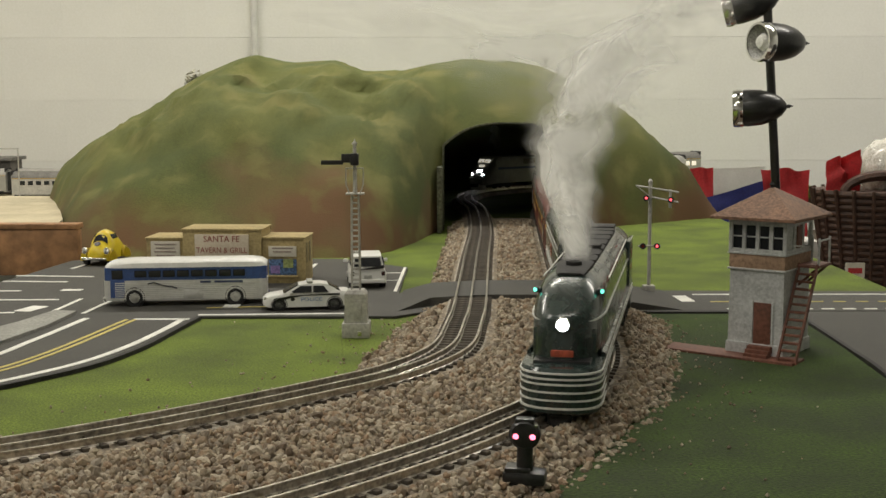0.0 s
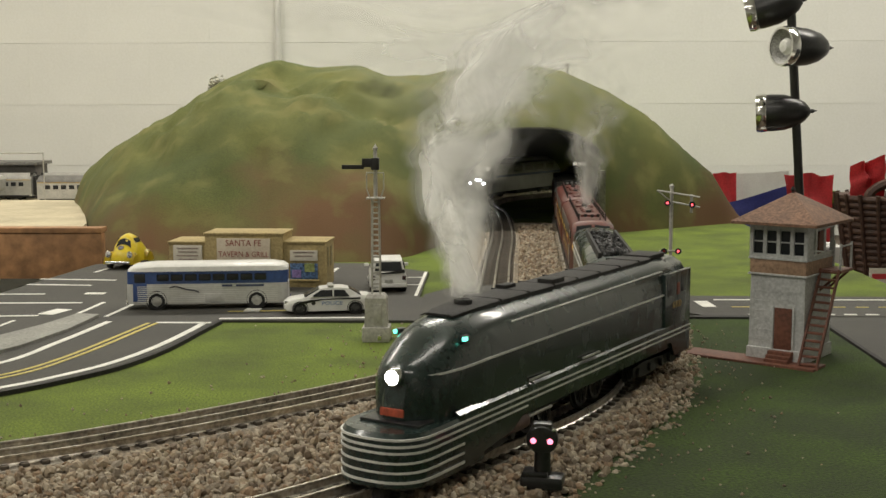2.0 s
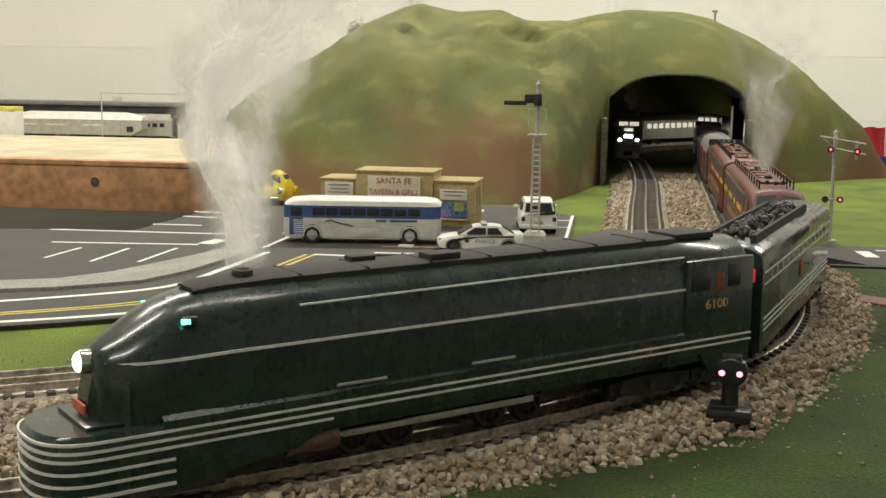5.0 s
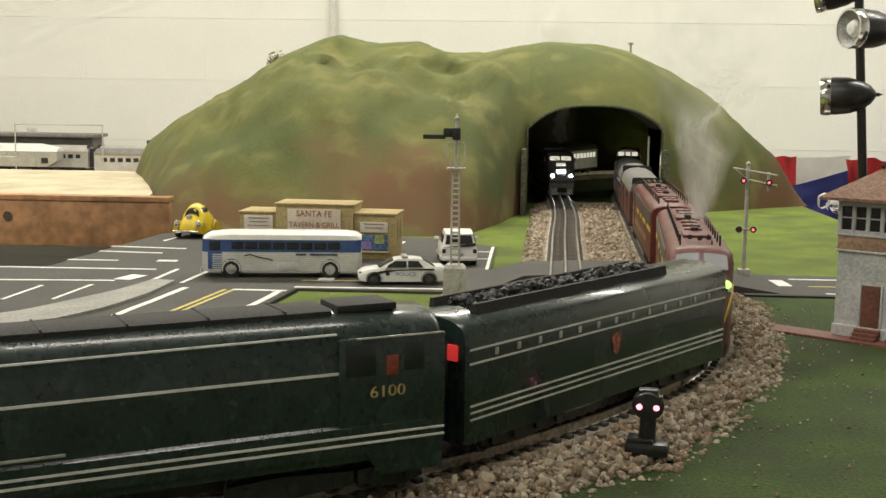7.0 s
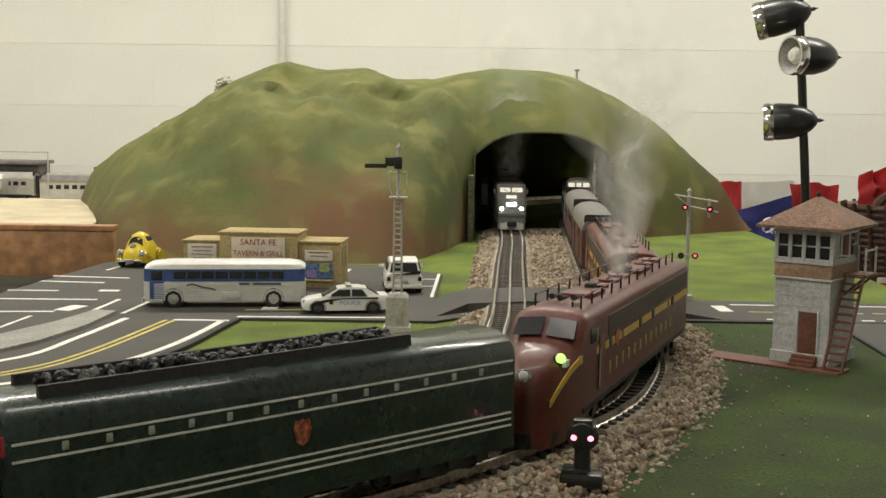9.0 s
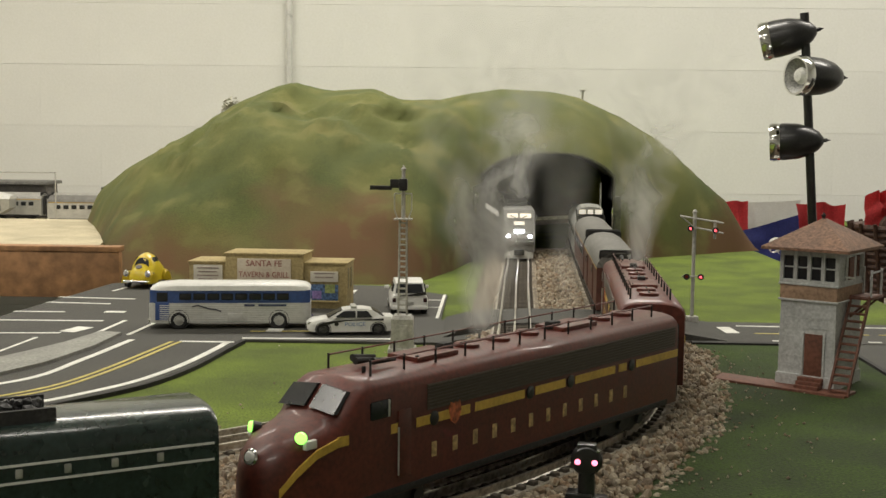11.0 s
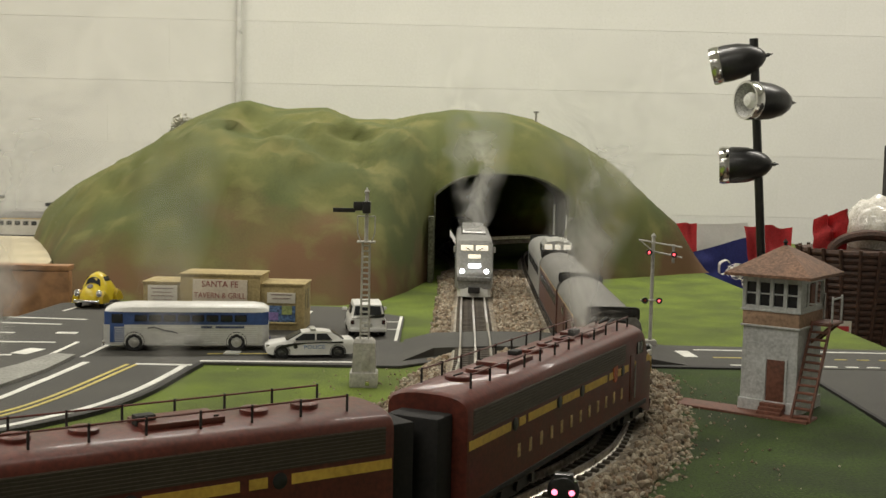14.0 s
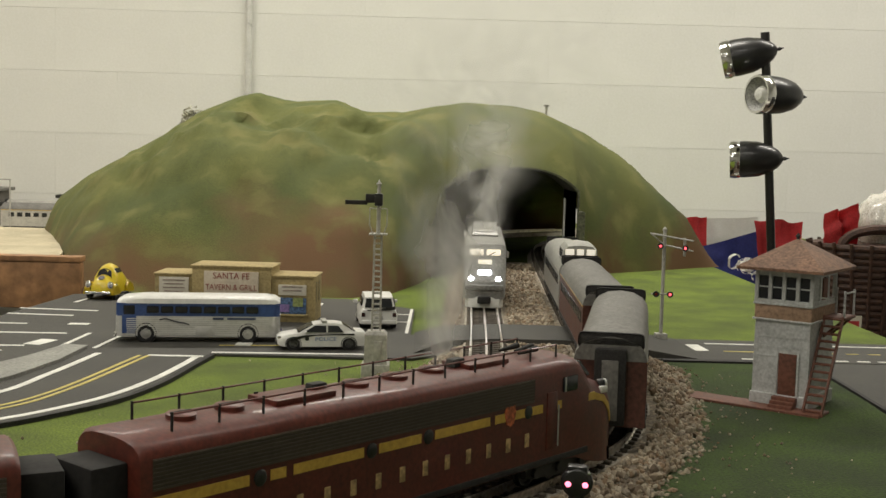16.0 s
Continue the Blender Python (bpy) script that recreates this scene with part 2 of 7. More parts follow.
class Line:
    """A line on the ground, by its length; 0 lies where it first crosses y = 1.25."""

    def __init__(self, points):
        self.p = np.array([tuple(v) for v in smoothed([(x, y, 0) for x, y in points])])
        self.s = np.r_[0, np.cumsum(np.linalg.norm(np.diff(self.p, axis=0), axis=1))]
        self.s = self.s - self.s[np.argmin(abs(self.p[:, 1] - 1.25) + (self.p[:, 0] < -0.2))]

    def at(self, s):
        return Vector((np.interp(s, self.s, self.p[:, 0]), np.interp(s, self.s, self.p[:, 1]), 0))

    def way(self, s):
        return (self.at(s + 0.01) - self.at(s - 0.01)).normalized()

    def side(self, s, off):
        w = self.way(s)
        return self.at(s) + Vector((-w.y, w.x, 0)) * off

    def near(self, x, y):
        return float(np.min(np.hypot(self.p[:, 0] - x, self.p[:, 1] - y)))


def ribbon(bm, line, s0, s1, profile, step=0.02):
    """A strip of constant section (offset to the left, height) along a line."""
    n = max(2, int((s1 - s0) / step))
    rings = []
    for k in range(n + 1):
        s = s0 + (s1 - s0) * k / n
        rings.append([line.side(s, o) + Vector((0, 0, z)) for o, z in profile])
    loft(bm, rings)


def flat(bm, outline, z0, z1):
    """A flat slab over an outline."""
    loft(bm, [[(x, y, z0) for x, y in outline], [(x, y, z1) for x, y in outline]])


# ---- the room ----
def room():
    def wall(name, c, s, m=WALL):
        return tagged(part(name, shape(box, c, s), m), "painted block wall of the club room", "wall", kind="structure")
    north = wall("wall_north", (0, 4.07, 0.45), (7.0, 0.2, 2.7), MORTAR)
    wall("wall_south", (0, -3.1, 0.45), (7.0, 0.2, 2.7))
    wall("wall_west", (-3.4, 0.5, 0.45), (0.2, 7.0, 2.7))
    wall("wall_east", (3.4, 0.5, 0.45), (0.2, 7.0, 2.7))
    tagged(part("floor", shape(box, (0, 0.5, -0.95), (7.0, 7.4, 0.1)), FLOOR), "grey speckled tile floor of the club room", "floor", kind="structure")
    tagged(part("ceiling", shape(box, (0, 0.5, 1.85), (7.0, 7.4, 0.1)), CEIL), "white ceiling of the club room", "ceiling", kind="structure")
    # painted blocks in running bond, 203 mm courses
    bm = shape(box, (0, 0, 0), (0.4059, 0.012, 0.2024), 0.0003)
    mesh = finish(bm, False)
    mesh.materials.append(WALL)
    for row in range(-4, 8):
        for col in range(-6, 7):
            b = new("block", mesh)
            b.parent = north
            b.location = (col * 0.406 + (row % 2) * 0.203 - 0.05, 3.9645, 0.354 + row * 0.203)
    pipe = tagged(part("conduit", shape(rod, (-0.632, 3.94, -0.5), (-0.632, 3.94, 1.78), 0.0105, 14), STEEL_POLE), "bare metal conduit running up the block wall", "conduit")
    for z in (0.2, 1.2):
        part("pipe_clip", shape(box, (-0.632, 3.95, z), (0.04, 0.022, 0.018), 0.002), STEEL_POLE, pipe)


def ceiling_light(x, y, power):
    t = thing("ceiling_light", pose(x, y, 1.795), "long fluorescent ceiling fixture with a white housing", "ceiling light", "ceiling fixtures")
    part("housing", shape(box, (0, 0, -0.02), (1.24, 0.24, 0.04), 0.006), WHITE, t)
    lamp = bpy.data.lights.new("tube_light", "AREA")
    lamp.shape, lamp.size, lamp.size_y, lamp.energy, lamp.color = "RECTANGLE", 1.2, 0.2, power, (1.0, 0.942, 0.845)
    ob = new("tube_light", lamp)
    ob.location = (x, y, 1.745)


room()
for lx, ly, lp in ((-1.7, 2.5, 21), (0.0, 2.65, 27), (1.7, 2.8, 24), (-1.6, 0.9, 15), (0.1, 0.7, 7), (-1.0, -1.0, 19)):
    ceiling_light(lx, ly, lp)

# ---- the table and its ground ----
RIGHT = Line([(2.3, 3.42), (1.7, 3.40), (1.2, 3.36), (0.8, 3.28), (0.5, 3.13), (0.32, 2.94), (0.235, 2.7), (0.203, 2.42), (0.178, 1.95), (0.157, 1.486), (0.147, 1.25), (0.136, 1.04), (0.107, 0.91), (0.078, 0.84), (0.044, 0.785), (0.0, 0.723), (-0.055, 0.66), (-0.11, 0.606), (-0.19, 0.54), (-0.236, 0.51), (-0.4, 0.42), (-0.6, 0.35), (-0.9, 0.28), (-1.35, 0.22), (-2.4, 0.18)])
LEFT = Line([(1.7, 3.58), (1.2, 3.55), (0.8, 3.48), (0.5, 3.37), (0.27, 3.23), (0.115, 3.07), (0.05, 2.90), (0.045, 2.70), (0.063, 2.5), (0.063, 2.096), (0.046, 1.691), (0.03, 1.289), (0.022, 1.168), (0.012, 1.06), (-0.008, 0.995), (-0.041, 0.938), (-0.083, 0.892), (-0.156, 0.821), (-0.22, 0.766), (-0.279, 0.723), (-0.42, 0.64), (-0.6, 0.56), (-1.0, 0.47), (-1.35, 0.42)])
TOP = 0.018  # rail top

ground = tagged(part("ground", shape(flat, [(-1.4, 0.1), (0.56, 0.1), (0.56, 3.08), (1.05, 3.24), (1.05, 3.85), (-0.78, 3.85), (-0.78, 2.46), (-0.53, 2.46), (-0.53, 1.775), (-0.555, 1.74), (-0.592, 1.385), (-0.75, 1.365), (-1.4, 1.33)], -0.02, 0.0), GRASS, smooth=False), "green flocked grass mat on the train table", "grass", kind="structure")
# the near right lawn: its shade is painted in by the darker green
tagged(part("lawn", shape(flat, [(-0.9, 0.12), (0.30, 0.12), (0.328, 0.7), (0.372, 0.97), (0.379, 1.1), (0.382, 1.286), (0.2, 1.286), (0.19, 1.1), (0.12, 0.8), (0.02, 0.66), (-0.2, 0.48), (-0.5, 0.34), (-0.9, 0.24)], 0.0004, 0.0022), DEEP_SHADED_GRASS), "deep green grass mat between the track and side road, darkened for shade", "grass", kind="structure")
table = thing("train_table", label="dark wooden frame and legs under the train layout", category="table")
part("table_top", shape(flat, [(-1.39, 0.11), (0.55, 0.11), (0.55, 3.09), (1.04, 3.25), (1.04, 3.84), (-0.77, 3.84), (-0.77, 2.47), (-0.54, 2.47), (-0.54, 1.785), (-0.602, 1.375), (-1.39, 1.32)], -0.06, -0.021), PLY, table)
for lx, ly in ((-1.3, 0.2), (0.48, 0.2), (-1.3, 1.25), (0.48, 1.9), (0.48, 3.7), (-0.45, 3.7), (-0.45, 1.9)):
    part("leg", shape(box, (lx, ly, -0.48), (0.07, 0.07, 0.84), 0.004), PLY, table)

LOT = [(-1.3, 0.66), (-0.75, 0.765), (-0.58, 0.815), (-0.451, 0.878), (-0.378, 0.93), (-0.335, 0.985), (-0.307, 1.035), (-0.287, 1.11), (-0.276, 1.2), (-0.268, 1.268), (-0.052, 1.268), (0.01, 1.325), (0.114, 1.335), (0.22, 1.30), (0.559, 1.30), (0.559, 1.44), (0.25, 1.448), (0.122, 1.455), (-0.018, 1.455), (-0.055, 1.43), (-0.052, 1.66), (-0.15, 1.755), (-0.5, 1.77), (-0.553, 1.738), (-0.59, 1.387), (-0.748, 1.367), (-1.3, 1.337)]
lot = tagged(part("road", shape(flat, LOT, 0.0005, 0.003), ASPHALT, smooth=False), "dark printed asphalt road and car park sheet", "road", kind="structure")
tagged(part("road", shape(flat, [(0.386, 1.296), (0.386, 1.20), (0.378, 0.995), (0.33, 0.7), (0.3, 0.2), (0.559, 0.2), (0.559, 1.296)], 0.0005, 0.003), ASPHALT, smooth=False), "dark asphalt side road meeting the main road", "road", kind="structure")
tagged(part("crossing", shape(loft, [[(-0.05 + 0.002 * k, 1.30, 0.001), (-0.05, 1.45, 0.001), (-0.05, 1.45, 0.0032), (-0.05, 1.30, 0.0032)] if k == 0 else [(x, y0, 0.001), (x, y1, 0.001), (x, y1, z), (x, y0, z)] for k, (x, y0, y1, z) in enumerate([(0, 0, 0, 0), (-0.015, 1.335, 1.452, 0.0125), (0.05, 1.338, 1.452, 0.0155), (0.12, 1.338, 1.452, 0.0155), (0.205, 1.31, 1.45, 0.0125), (0.27, 1.302, 1.446, 0.0032)])]), ASPHALT), "dark road ramp level with the rails at the crossing", "level crossing", kind="structure")


def stripe(points, width, material, name="line", z=0.0034):
    line = Line(points) if len(points) > 2 else None
    bm = bmesh.new()
    if line:
        ribbon(bm, line, line.s[0], line.s[-1], [(-width / 2, 0.0029), (width / 2, 0.0029), (width / 2, z), (-width / 2, z)], 0.012)
    else:
        a, b = Vector((*points[0], 0)), Vector((*points[1], 0))
        w = (b - a).normalized()
        n = Vector((-w.y, w.x, 0)) * width / 2
        loft(bm, [[p - n + Vector((0, 0, 0.0029)), p + n + Vector((0, 0, 0.0029)), p + n + Vector((0, 0, z)), p - n + Vector((0, 0, z))] for p in (a, b)])
    return part(name, bm, material, lot, smooth=False)


stripe([(-1.2, 0.69), (-0.75, 0.782), (-0.58, 0.832), (-0.451, 0.893), (-0.38, 0.946), (-0.34, 1.0), (-0.315, 1.05), (-0.296, 1.12), (-0.284, 1.2), (-0.279, 1.25)], 0.0075, WHITE_LINE)
for o in (-0.0045, 0.0045):
    stripe([(-1.2, 0.755 + o), (-0.75, 0.825 + o), (-0.58, 0.868 + o), (-0.472, 0.921 + o), (-0.398 - o, 0.983 + o * .6), (-0.364 - o, 1.068), (-0.334 - o, 1.248)], 0.0042, YELLOW_LINE)
stripe([(-1.2, 0.81), (-0.75, 0.874), (-0.6, 0.915), (-0.496, 0.972), (-0.42, 1.039), (-0.399, 1.139), (-0.384, 1.256)], 0.0075, WHITE_LINE)
for a, b, w in (((-0.331, 1.25), (-0.272, 1.25), 0.007), ((-0.268, 1.276), (-0.1, 1.285), 0.006), ((-0.594, 1.242), (-0.602, 1.17), 0.004), ((-0.541, 1.248), (-0.546, 1.158), 0.004), ((-0.49, 1.261), (-0.497, 1.166), 0.004),
                ((-0.588, 1.446), (-0.524, 1.448), 0.006), ((-0.578, 1.581), (-0.471, 1.571), 0.006), ((-0.577, 1.53), (-0.49, 1.523), 0.006), ((-0.691, 1.372), (-0.455, 1.381), 0.006), ((-0.643, 1.275), (-0.475, 1.292), 0.006),
                ((-0.475, 1.454), (-0.45, 1.454), 0.013), ((-0.435, 1.295), (-0.43, 1.386), 0.005), ((-0.397, 1.286), (-0.39, 1.38), 0.005), ((-0.525, 1.65), (-0.517, 1.70), 0.005), ((-0.19, 1.62), (-0.186, 1.70), 0.005),
                ((-0.47, 1.30), (-0.46, 1.335), 0.02), ((-0.06, 1.44), (-0.056, 1.66), 0.004), ((-0.12, 1.60), (-0.058, 1.605), 0.004), ((-0.12, 1.53), (-0.058, 1.535), 0.004),
                ((0.285, 1.362), (0.282, 1.405), 0.016), ((0.30, 1.415), (0.55, 1.415), 0.0055), ((0.318, 1.312), (0.37, 1.312), 0.0055)):
    stripe([a, b], w, WHITE_LINE)
for a, b, w in (((-0.268, 1.322), (-0.2, 1.33), 0.004), ((0.31, 1.362), (0.36, 1.362), 0.004)):
    stripe([a, b], w, YELLOW_LINE)
stripe([(-0.242, 1.322), (-0.242, 1.345)], 0.018, WHITE_LINE)
for k in range(7):
    stripe([(0.40 + k * 0.024, 1.312), (0.414 + k * 0.024, 1.312)], 0.0055, WHITE_LINE)
    stripe([(0.375 + k * 0.026, 1.362), (0.389 + k * 0.026, 1.362)], 0.004, YELLOW_LINE)
tagged(part("pavement", shape(flat, [(-1.2, 0.86), (-0.75, 0.93), (-0.6, 0.967), (-0.511, 1.003), (-0.45, 1.05), (-0.425, 1.11), (-0.408, 1.2), (-0.404, 1.285), (-0.43, 1.292), (-0.445, 1.22), (-0.466, 1.161), (-0.495, 1.09), (-0.529, 1.045), (-0.62, 1.005), (-0.75, 0.975), (-1.2, 0.91)], 0.0025, 0.0062), PAVING), "raised light grey paved traffic island", "pavement", kind="structure")
KERB = Line([(-1.3, 0.657), (-0.75, 0.76), (-0.58, 0.81), (-0.451, 0.872), (-0.378, 0.925), (-0.333, 0.982), (-0.303, 1.035), (-0.283, 1.11), (-0.272, 1.2), (-0.264, 1.262)])
tagged(part("kerb", shape(ribbon, KERB, KERB.s[0], KERB.s[-1], [(-0.0022, 0), (0.0022, 0), (0.0022, 0.004), (-0.0022, 0.004)]), BLACK_MATT), "black raised edge of the road sheet", "kerb", kind="structure")
K2 = Line([(0.386, 1.25), (0.382, 1.1), (0.375, 0.97), (0.33, 0.7), (0.3, 0.2)])
tagged(part("kerb", shape(ribbon, K2, K2.s[0], K2.s[-1], [(-0.0022, 0), (0.0022, 0), (0.0022, 0.004), (-0.0022, 0.004)]), BLACK_MATT), "black raised edge of the side road", "kerb", kind="structure")
tagged(part("kerb", shape(flat, [(0.225, 1.288), (0.386, 1.288), (0.386, 1.299), (0.225, 1.299)], 0, 0.0042), BLACK_MATT), "black raised edge of the main road", "kerb", kind="structure")

# ---- ballast and tracks ----
GRID = 0.012


def edge_right(y):
    """How far the stones reach to the right of the right track."""
    return np.interp(y, [0.3, 0.58, 0.67, 0.75, 0.83, 0.92, 1.05, 1.22, 1.3, 1.6, 2.3], [0.055, 0.060, 0.084, 0.072, 0.064, 0.068, 0.073, 0.088, 0.066, 0.045, 0.045])


def ballast_height(x, y):
    """0 outside; inside, the height of the bed."""
    p, q = RIGHT.p, LEFT.p
    i = int(np.argmin(np.hypot(p[:, 0] - x, p[:, 1] - y)))
    j = int(np.argmin(np.hypot(q[:, 0] - x, q[:, 1] - y)))
    i, j = min(max(i, 1), len(p) - 2), min(max(j, 1), len(q) - 2)
    wr, wl = p[i + 1] - p[i - 1], q[j + 1] - q[j - 1]
    sr = (wr[0] * (y - p[i, 1]) - wr[1] * (x - p[i, 0])) / math.hypot(wr[0], wr[1])
    sl = (wl[0] * (y - q[j, 1]) - wl[1] * (x - q[j, 0])) / math.hypot(wl[0], wl[1])
    # both lines head towards the camera; positive offsets lie on the tower's side
    right = edge_right(y) - sr
    far = np.interp(y, [0.4, 0.8, 0.93, 1.05, 1.2, 1.3, 1.6, 2.3], [0.03, 0.034, 0.04, 0.075, 0.068, 0.05, 0.052, 0.058]) + sl
    return right, far, sr, sl


def in_bed(x, y):
    right, far, sr, sl = ballast_height(x, y)
    return min(right, far)


def ballast():
    bm = bmesh.new()
    nx, ny = 150, 185
    xs, ys = [-1.2 + k * GRID for k in range(nx)], [0.12 + k * GRID for k in range(ny)]
    cells = {}
    for a, x in enumerate(xs):
        for b, y in enumerate(ys):
            if x > 0.45 or y > 2.5 or (x < -0.5 and y > 0.9):
                continue
            d = in_bed(x, y)
            if d > -0.006:
                h = 0.0105 * min(1, max(0, d / 0.03)) + 0.0015 * noise.noise((x * 60, y * 60, 0)) - (0.003 if d < 0.004 else 0)
                cells[a, b] = bm.verts.new((x, y, max(-0.002, h)))
    for a, b in list(cells):
        q = [(a, b), (a + 1, b), (a + 1, b + 1), (a, b + 1)]
        if all(c in cells for c in q):
            bm.faces.new([cells[c] for c in q])
    tagged(part("ballast_bed", bm, BALLAST), "brown crushed stone bed under the tracks", "ballast", kind="structure")
    # loose stones, in the open between and beside the tracks
    rnd = random.Random(4)
    ico = bmesh.new()
    bmesh.ops.create_icosphere(ico, subdivisions=1, radius=1.0)
    base = np.array([v.co for v in ico.verts])
    tri = np.array([[v.index for v in f.verts] for f in ico.faces])
    ico.free()
    verts, faces, count = [], [], 0
    tries = 0
    while count < 24000 and tries < 80000:
        tries += 1
        if rnd.random() < 0.72:
            x, y = rnd.uniform(-0.5, 0.26), rnd.uniform(0.36, 1.32)
        else:
            x, y = rnd.uniform(-0.04, 0.28), rnd.uniform(1.45, 2.25)
        right, far, sr, sl = ballast_height(x, y)
        d = min(right, far)
        if d < -0.004 or (1.325 < y < 1.46) or (d < 0.006 and rnd.random() < 0.45):
            continue
        if min(abs(sr), abs(sl)) < 0.031 or (y < 0.8 and abs(sl) < 0.036):
            continue
        r = rnd.uniform(0.0016, 0.0030) * (1.45 if rnd.random() < 0.16 else 1)
        h = 0.0105 * min(1, max(0, d / 0.03))
        rot = np.array(Euler([rnd.uniform(0, 6.28) for _ in range(3)]).to_matrix())
        s = np.array([rnd.uniform(0.8, 1.35), rnd.uniform(0.65, 1.1), rnd.uniform(0.5, 0.95)]) * r
        jit = 1 + np.array([[rnd.uniform(-0.22, 0.22)] for _ in range(12)])
        v = (base * jit * s) @ rot.T + np.array([x, y, h + r * rnd.uniform(0.15, 0.9)])
        verts.append(v)
        faces.append(tri + 12 * count)
        count += 1
    me = bpy.data.meshes.new("ballast_stones")
    me.from_pydata(np.concatenate(verts).tolist(), [], np.concatenate(faces).tolist())
    me.materials.append(STONES)
    tagged(new("ballast_stones", me), "loose brown and grey crushed stones along the tracks", "stones", kind="stuff")


def track(line, s0, s1, label, bright):
    t = thing("railway_track", None, label, "track", "model tracks")
    part("roadbed", shape(ribbon, line, s0, s1, [(-0.031, 0.002), (0.031, 0.002), (0.025, 0.0105), (-0.025, 0.0105)]), ROADBED, t, "grey sloped foam roadbed")
    for off, m in ((-0.0172, bright), (0, bright), (0.0172, bright)):
        bm = bmesh.new()
        ribbon(bm, line, s0, s1, [(off - 0.0017, 0.0125), (off + 0.0017, 0.0125), (off + 0.0005, 0.0133), (off + 0.0005, 0.0162), (off + 0.0010, 0.0168), (off + 0.0010, TOP), (off - 0.0010, TOP), (off - 0.0010, 0.0168), (off - 0.0005, 0.0162), (off - 0.0005, 0.0133)], 0.015)
        part("rail", bm, m, t)
    tie = finish(shape(box, (0, 0, 0.0115), (0.0050, 0.046, 0.003), 0.0006))
    tie.materials.append(TIE)
    n = int((min(s1, 1.55) - max(s0, -1.45)) / 0.0122)
    for k in range(min(n, 290)):
        s = max(s0, -1.45) + k * 0.0122
        w = line.way(s)
        o = new("tie", tie)
        o.parent = t
        o.matrix_basis = Matrix.Translation(line.at(s)) @ Matrix.Rotation(math.atan2(w.y, w.x), 4, "Z")
    return t


def crumbs():
    """Pale grains of scatter that have strayed on to the grass beside the stones."""
    rnd = random.Random(21)
    verts, faces = [], []
    octa = np.array([(1, 0, 0), (-1, 0, 0), (0, 1, 0), (0, -1, 0), (0, 0, 1), (0, 0, -1)], float)
    tri = np.array([(0, 2, 4), (2, 1, 4), (1, 3, 4), (3, 0, 4), (2, 0, 5), (1, 2, 5), (3, 1, 5), (0, 3, 5)])
    n = 0
    while n < 420:
        x, y = rnd.uniform(-0.5, 0.3), rnd.uniform(0.5, 1.26)
        d = in_bed(x, y)
        if d > -0.003 or rnd.random() > math.exp(d / 0.035):
            continue
        r = rnd.uniform(0.0006, 0.0015)
        verts.append(octa * r * np.array([rnd.uniform(0.7, 1.3) for _ in range(3)]) + np.array([x, y, 0.0024 + r * 0.4]))
        faces.append(tri + 6 * n)
        n += 1
    me = bpy.data.meshes.new("stray_grains")
    me.from_pydata(np.concatenate(verts).tolist(), [], np.concatenate(faces).tolist())
    me.materials.append(STONES)
    tagged(new("stray_grains", me), "pale stray ballast grains scattered over the grass", "stones", kind="stuff")


ballast()
crumbs()
track(RIGHT, -2.32, RIGHT.s[-1], "three-rail track curving towards the table edge", RAIL)
track(LEFT, -2.62, LEFT.s[-1], "three-rail track curving beside the grass", RAIL)

# ---- the hill with its tunnel ----
RIDGE = [(-0.90, 0.0), (-0.84, 0.03), (-0.80, 0.115), (-0.74, 0.16), (-0.668, 0.199), (-0.567, 0.257), (-0.508, 0.297), (-0.44, 0.325), (-0.392, 0.339), (-0.33, 0.318), (-0.239, 0.323), (-0.19, 0.308), (-0.149, 0.303), (-0.1, 0.304), (-0.057, 0.312), (0.036, 0.328), (0.128, 0.325), (0.2, 0.31), (0.279, 0.275), (0.36, 0.229), (0.40, 0.2), (0.443, 0.16), (0.514, 0.10), (0.548, 0.04), (0.575, 0.0)]
FRONT = [(-0.90, 2.62), (-0.84, 2.46), (-0.76, 2.26), (-0.69, 2.06), (-0.62, 1.88), (-0.56, 1.822), (-0.5, 1.805), (-0.3, 1.785), (-0.15, 1.79), (-0.09, 1.86), (-0.05, 2.0), (-0.025, 2.13), (-0.004, 2.197), (0.242, 2.197), (0.3, 2.25), (0.4, 2.32), (0.5, 2.4), (0.575, 2.45)]
PY = 2.2  # tunnel mouth


def arch(x):
    """Height of the opening at x."""
    u = abs((x - 0.119) / 0.122)
    return 0.0 if u > 1 else 0.155 + 0.042 * (1 - u ** 3.0)


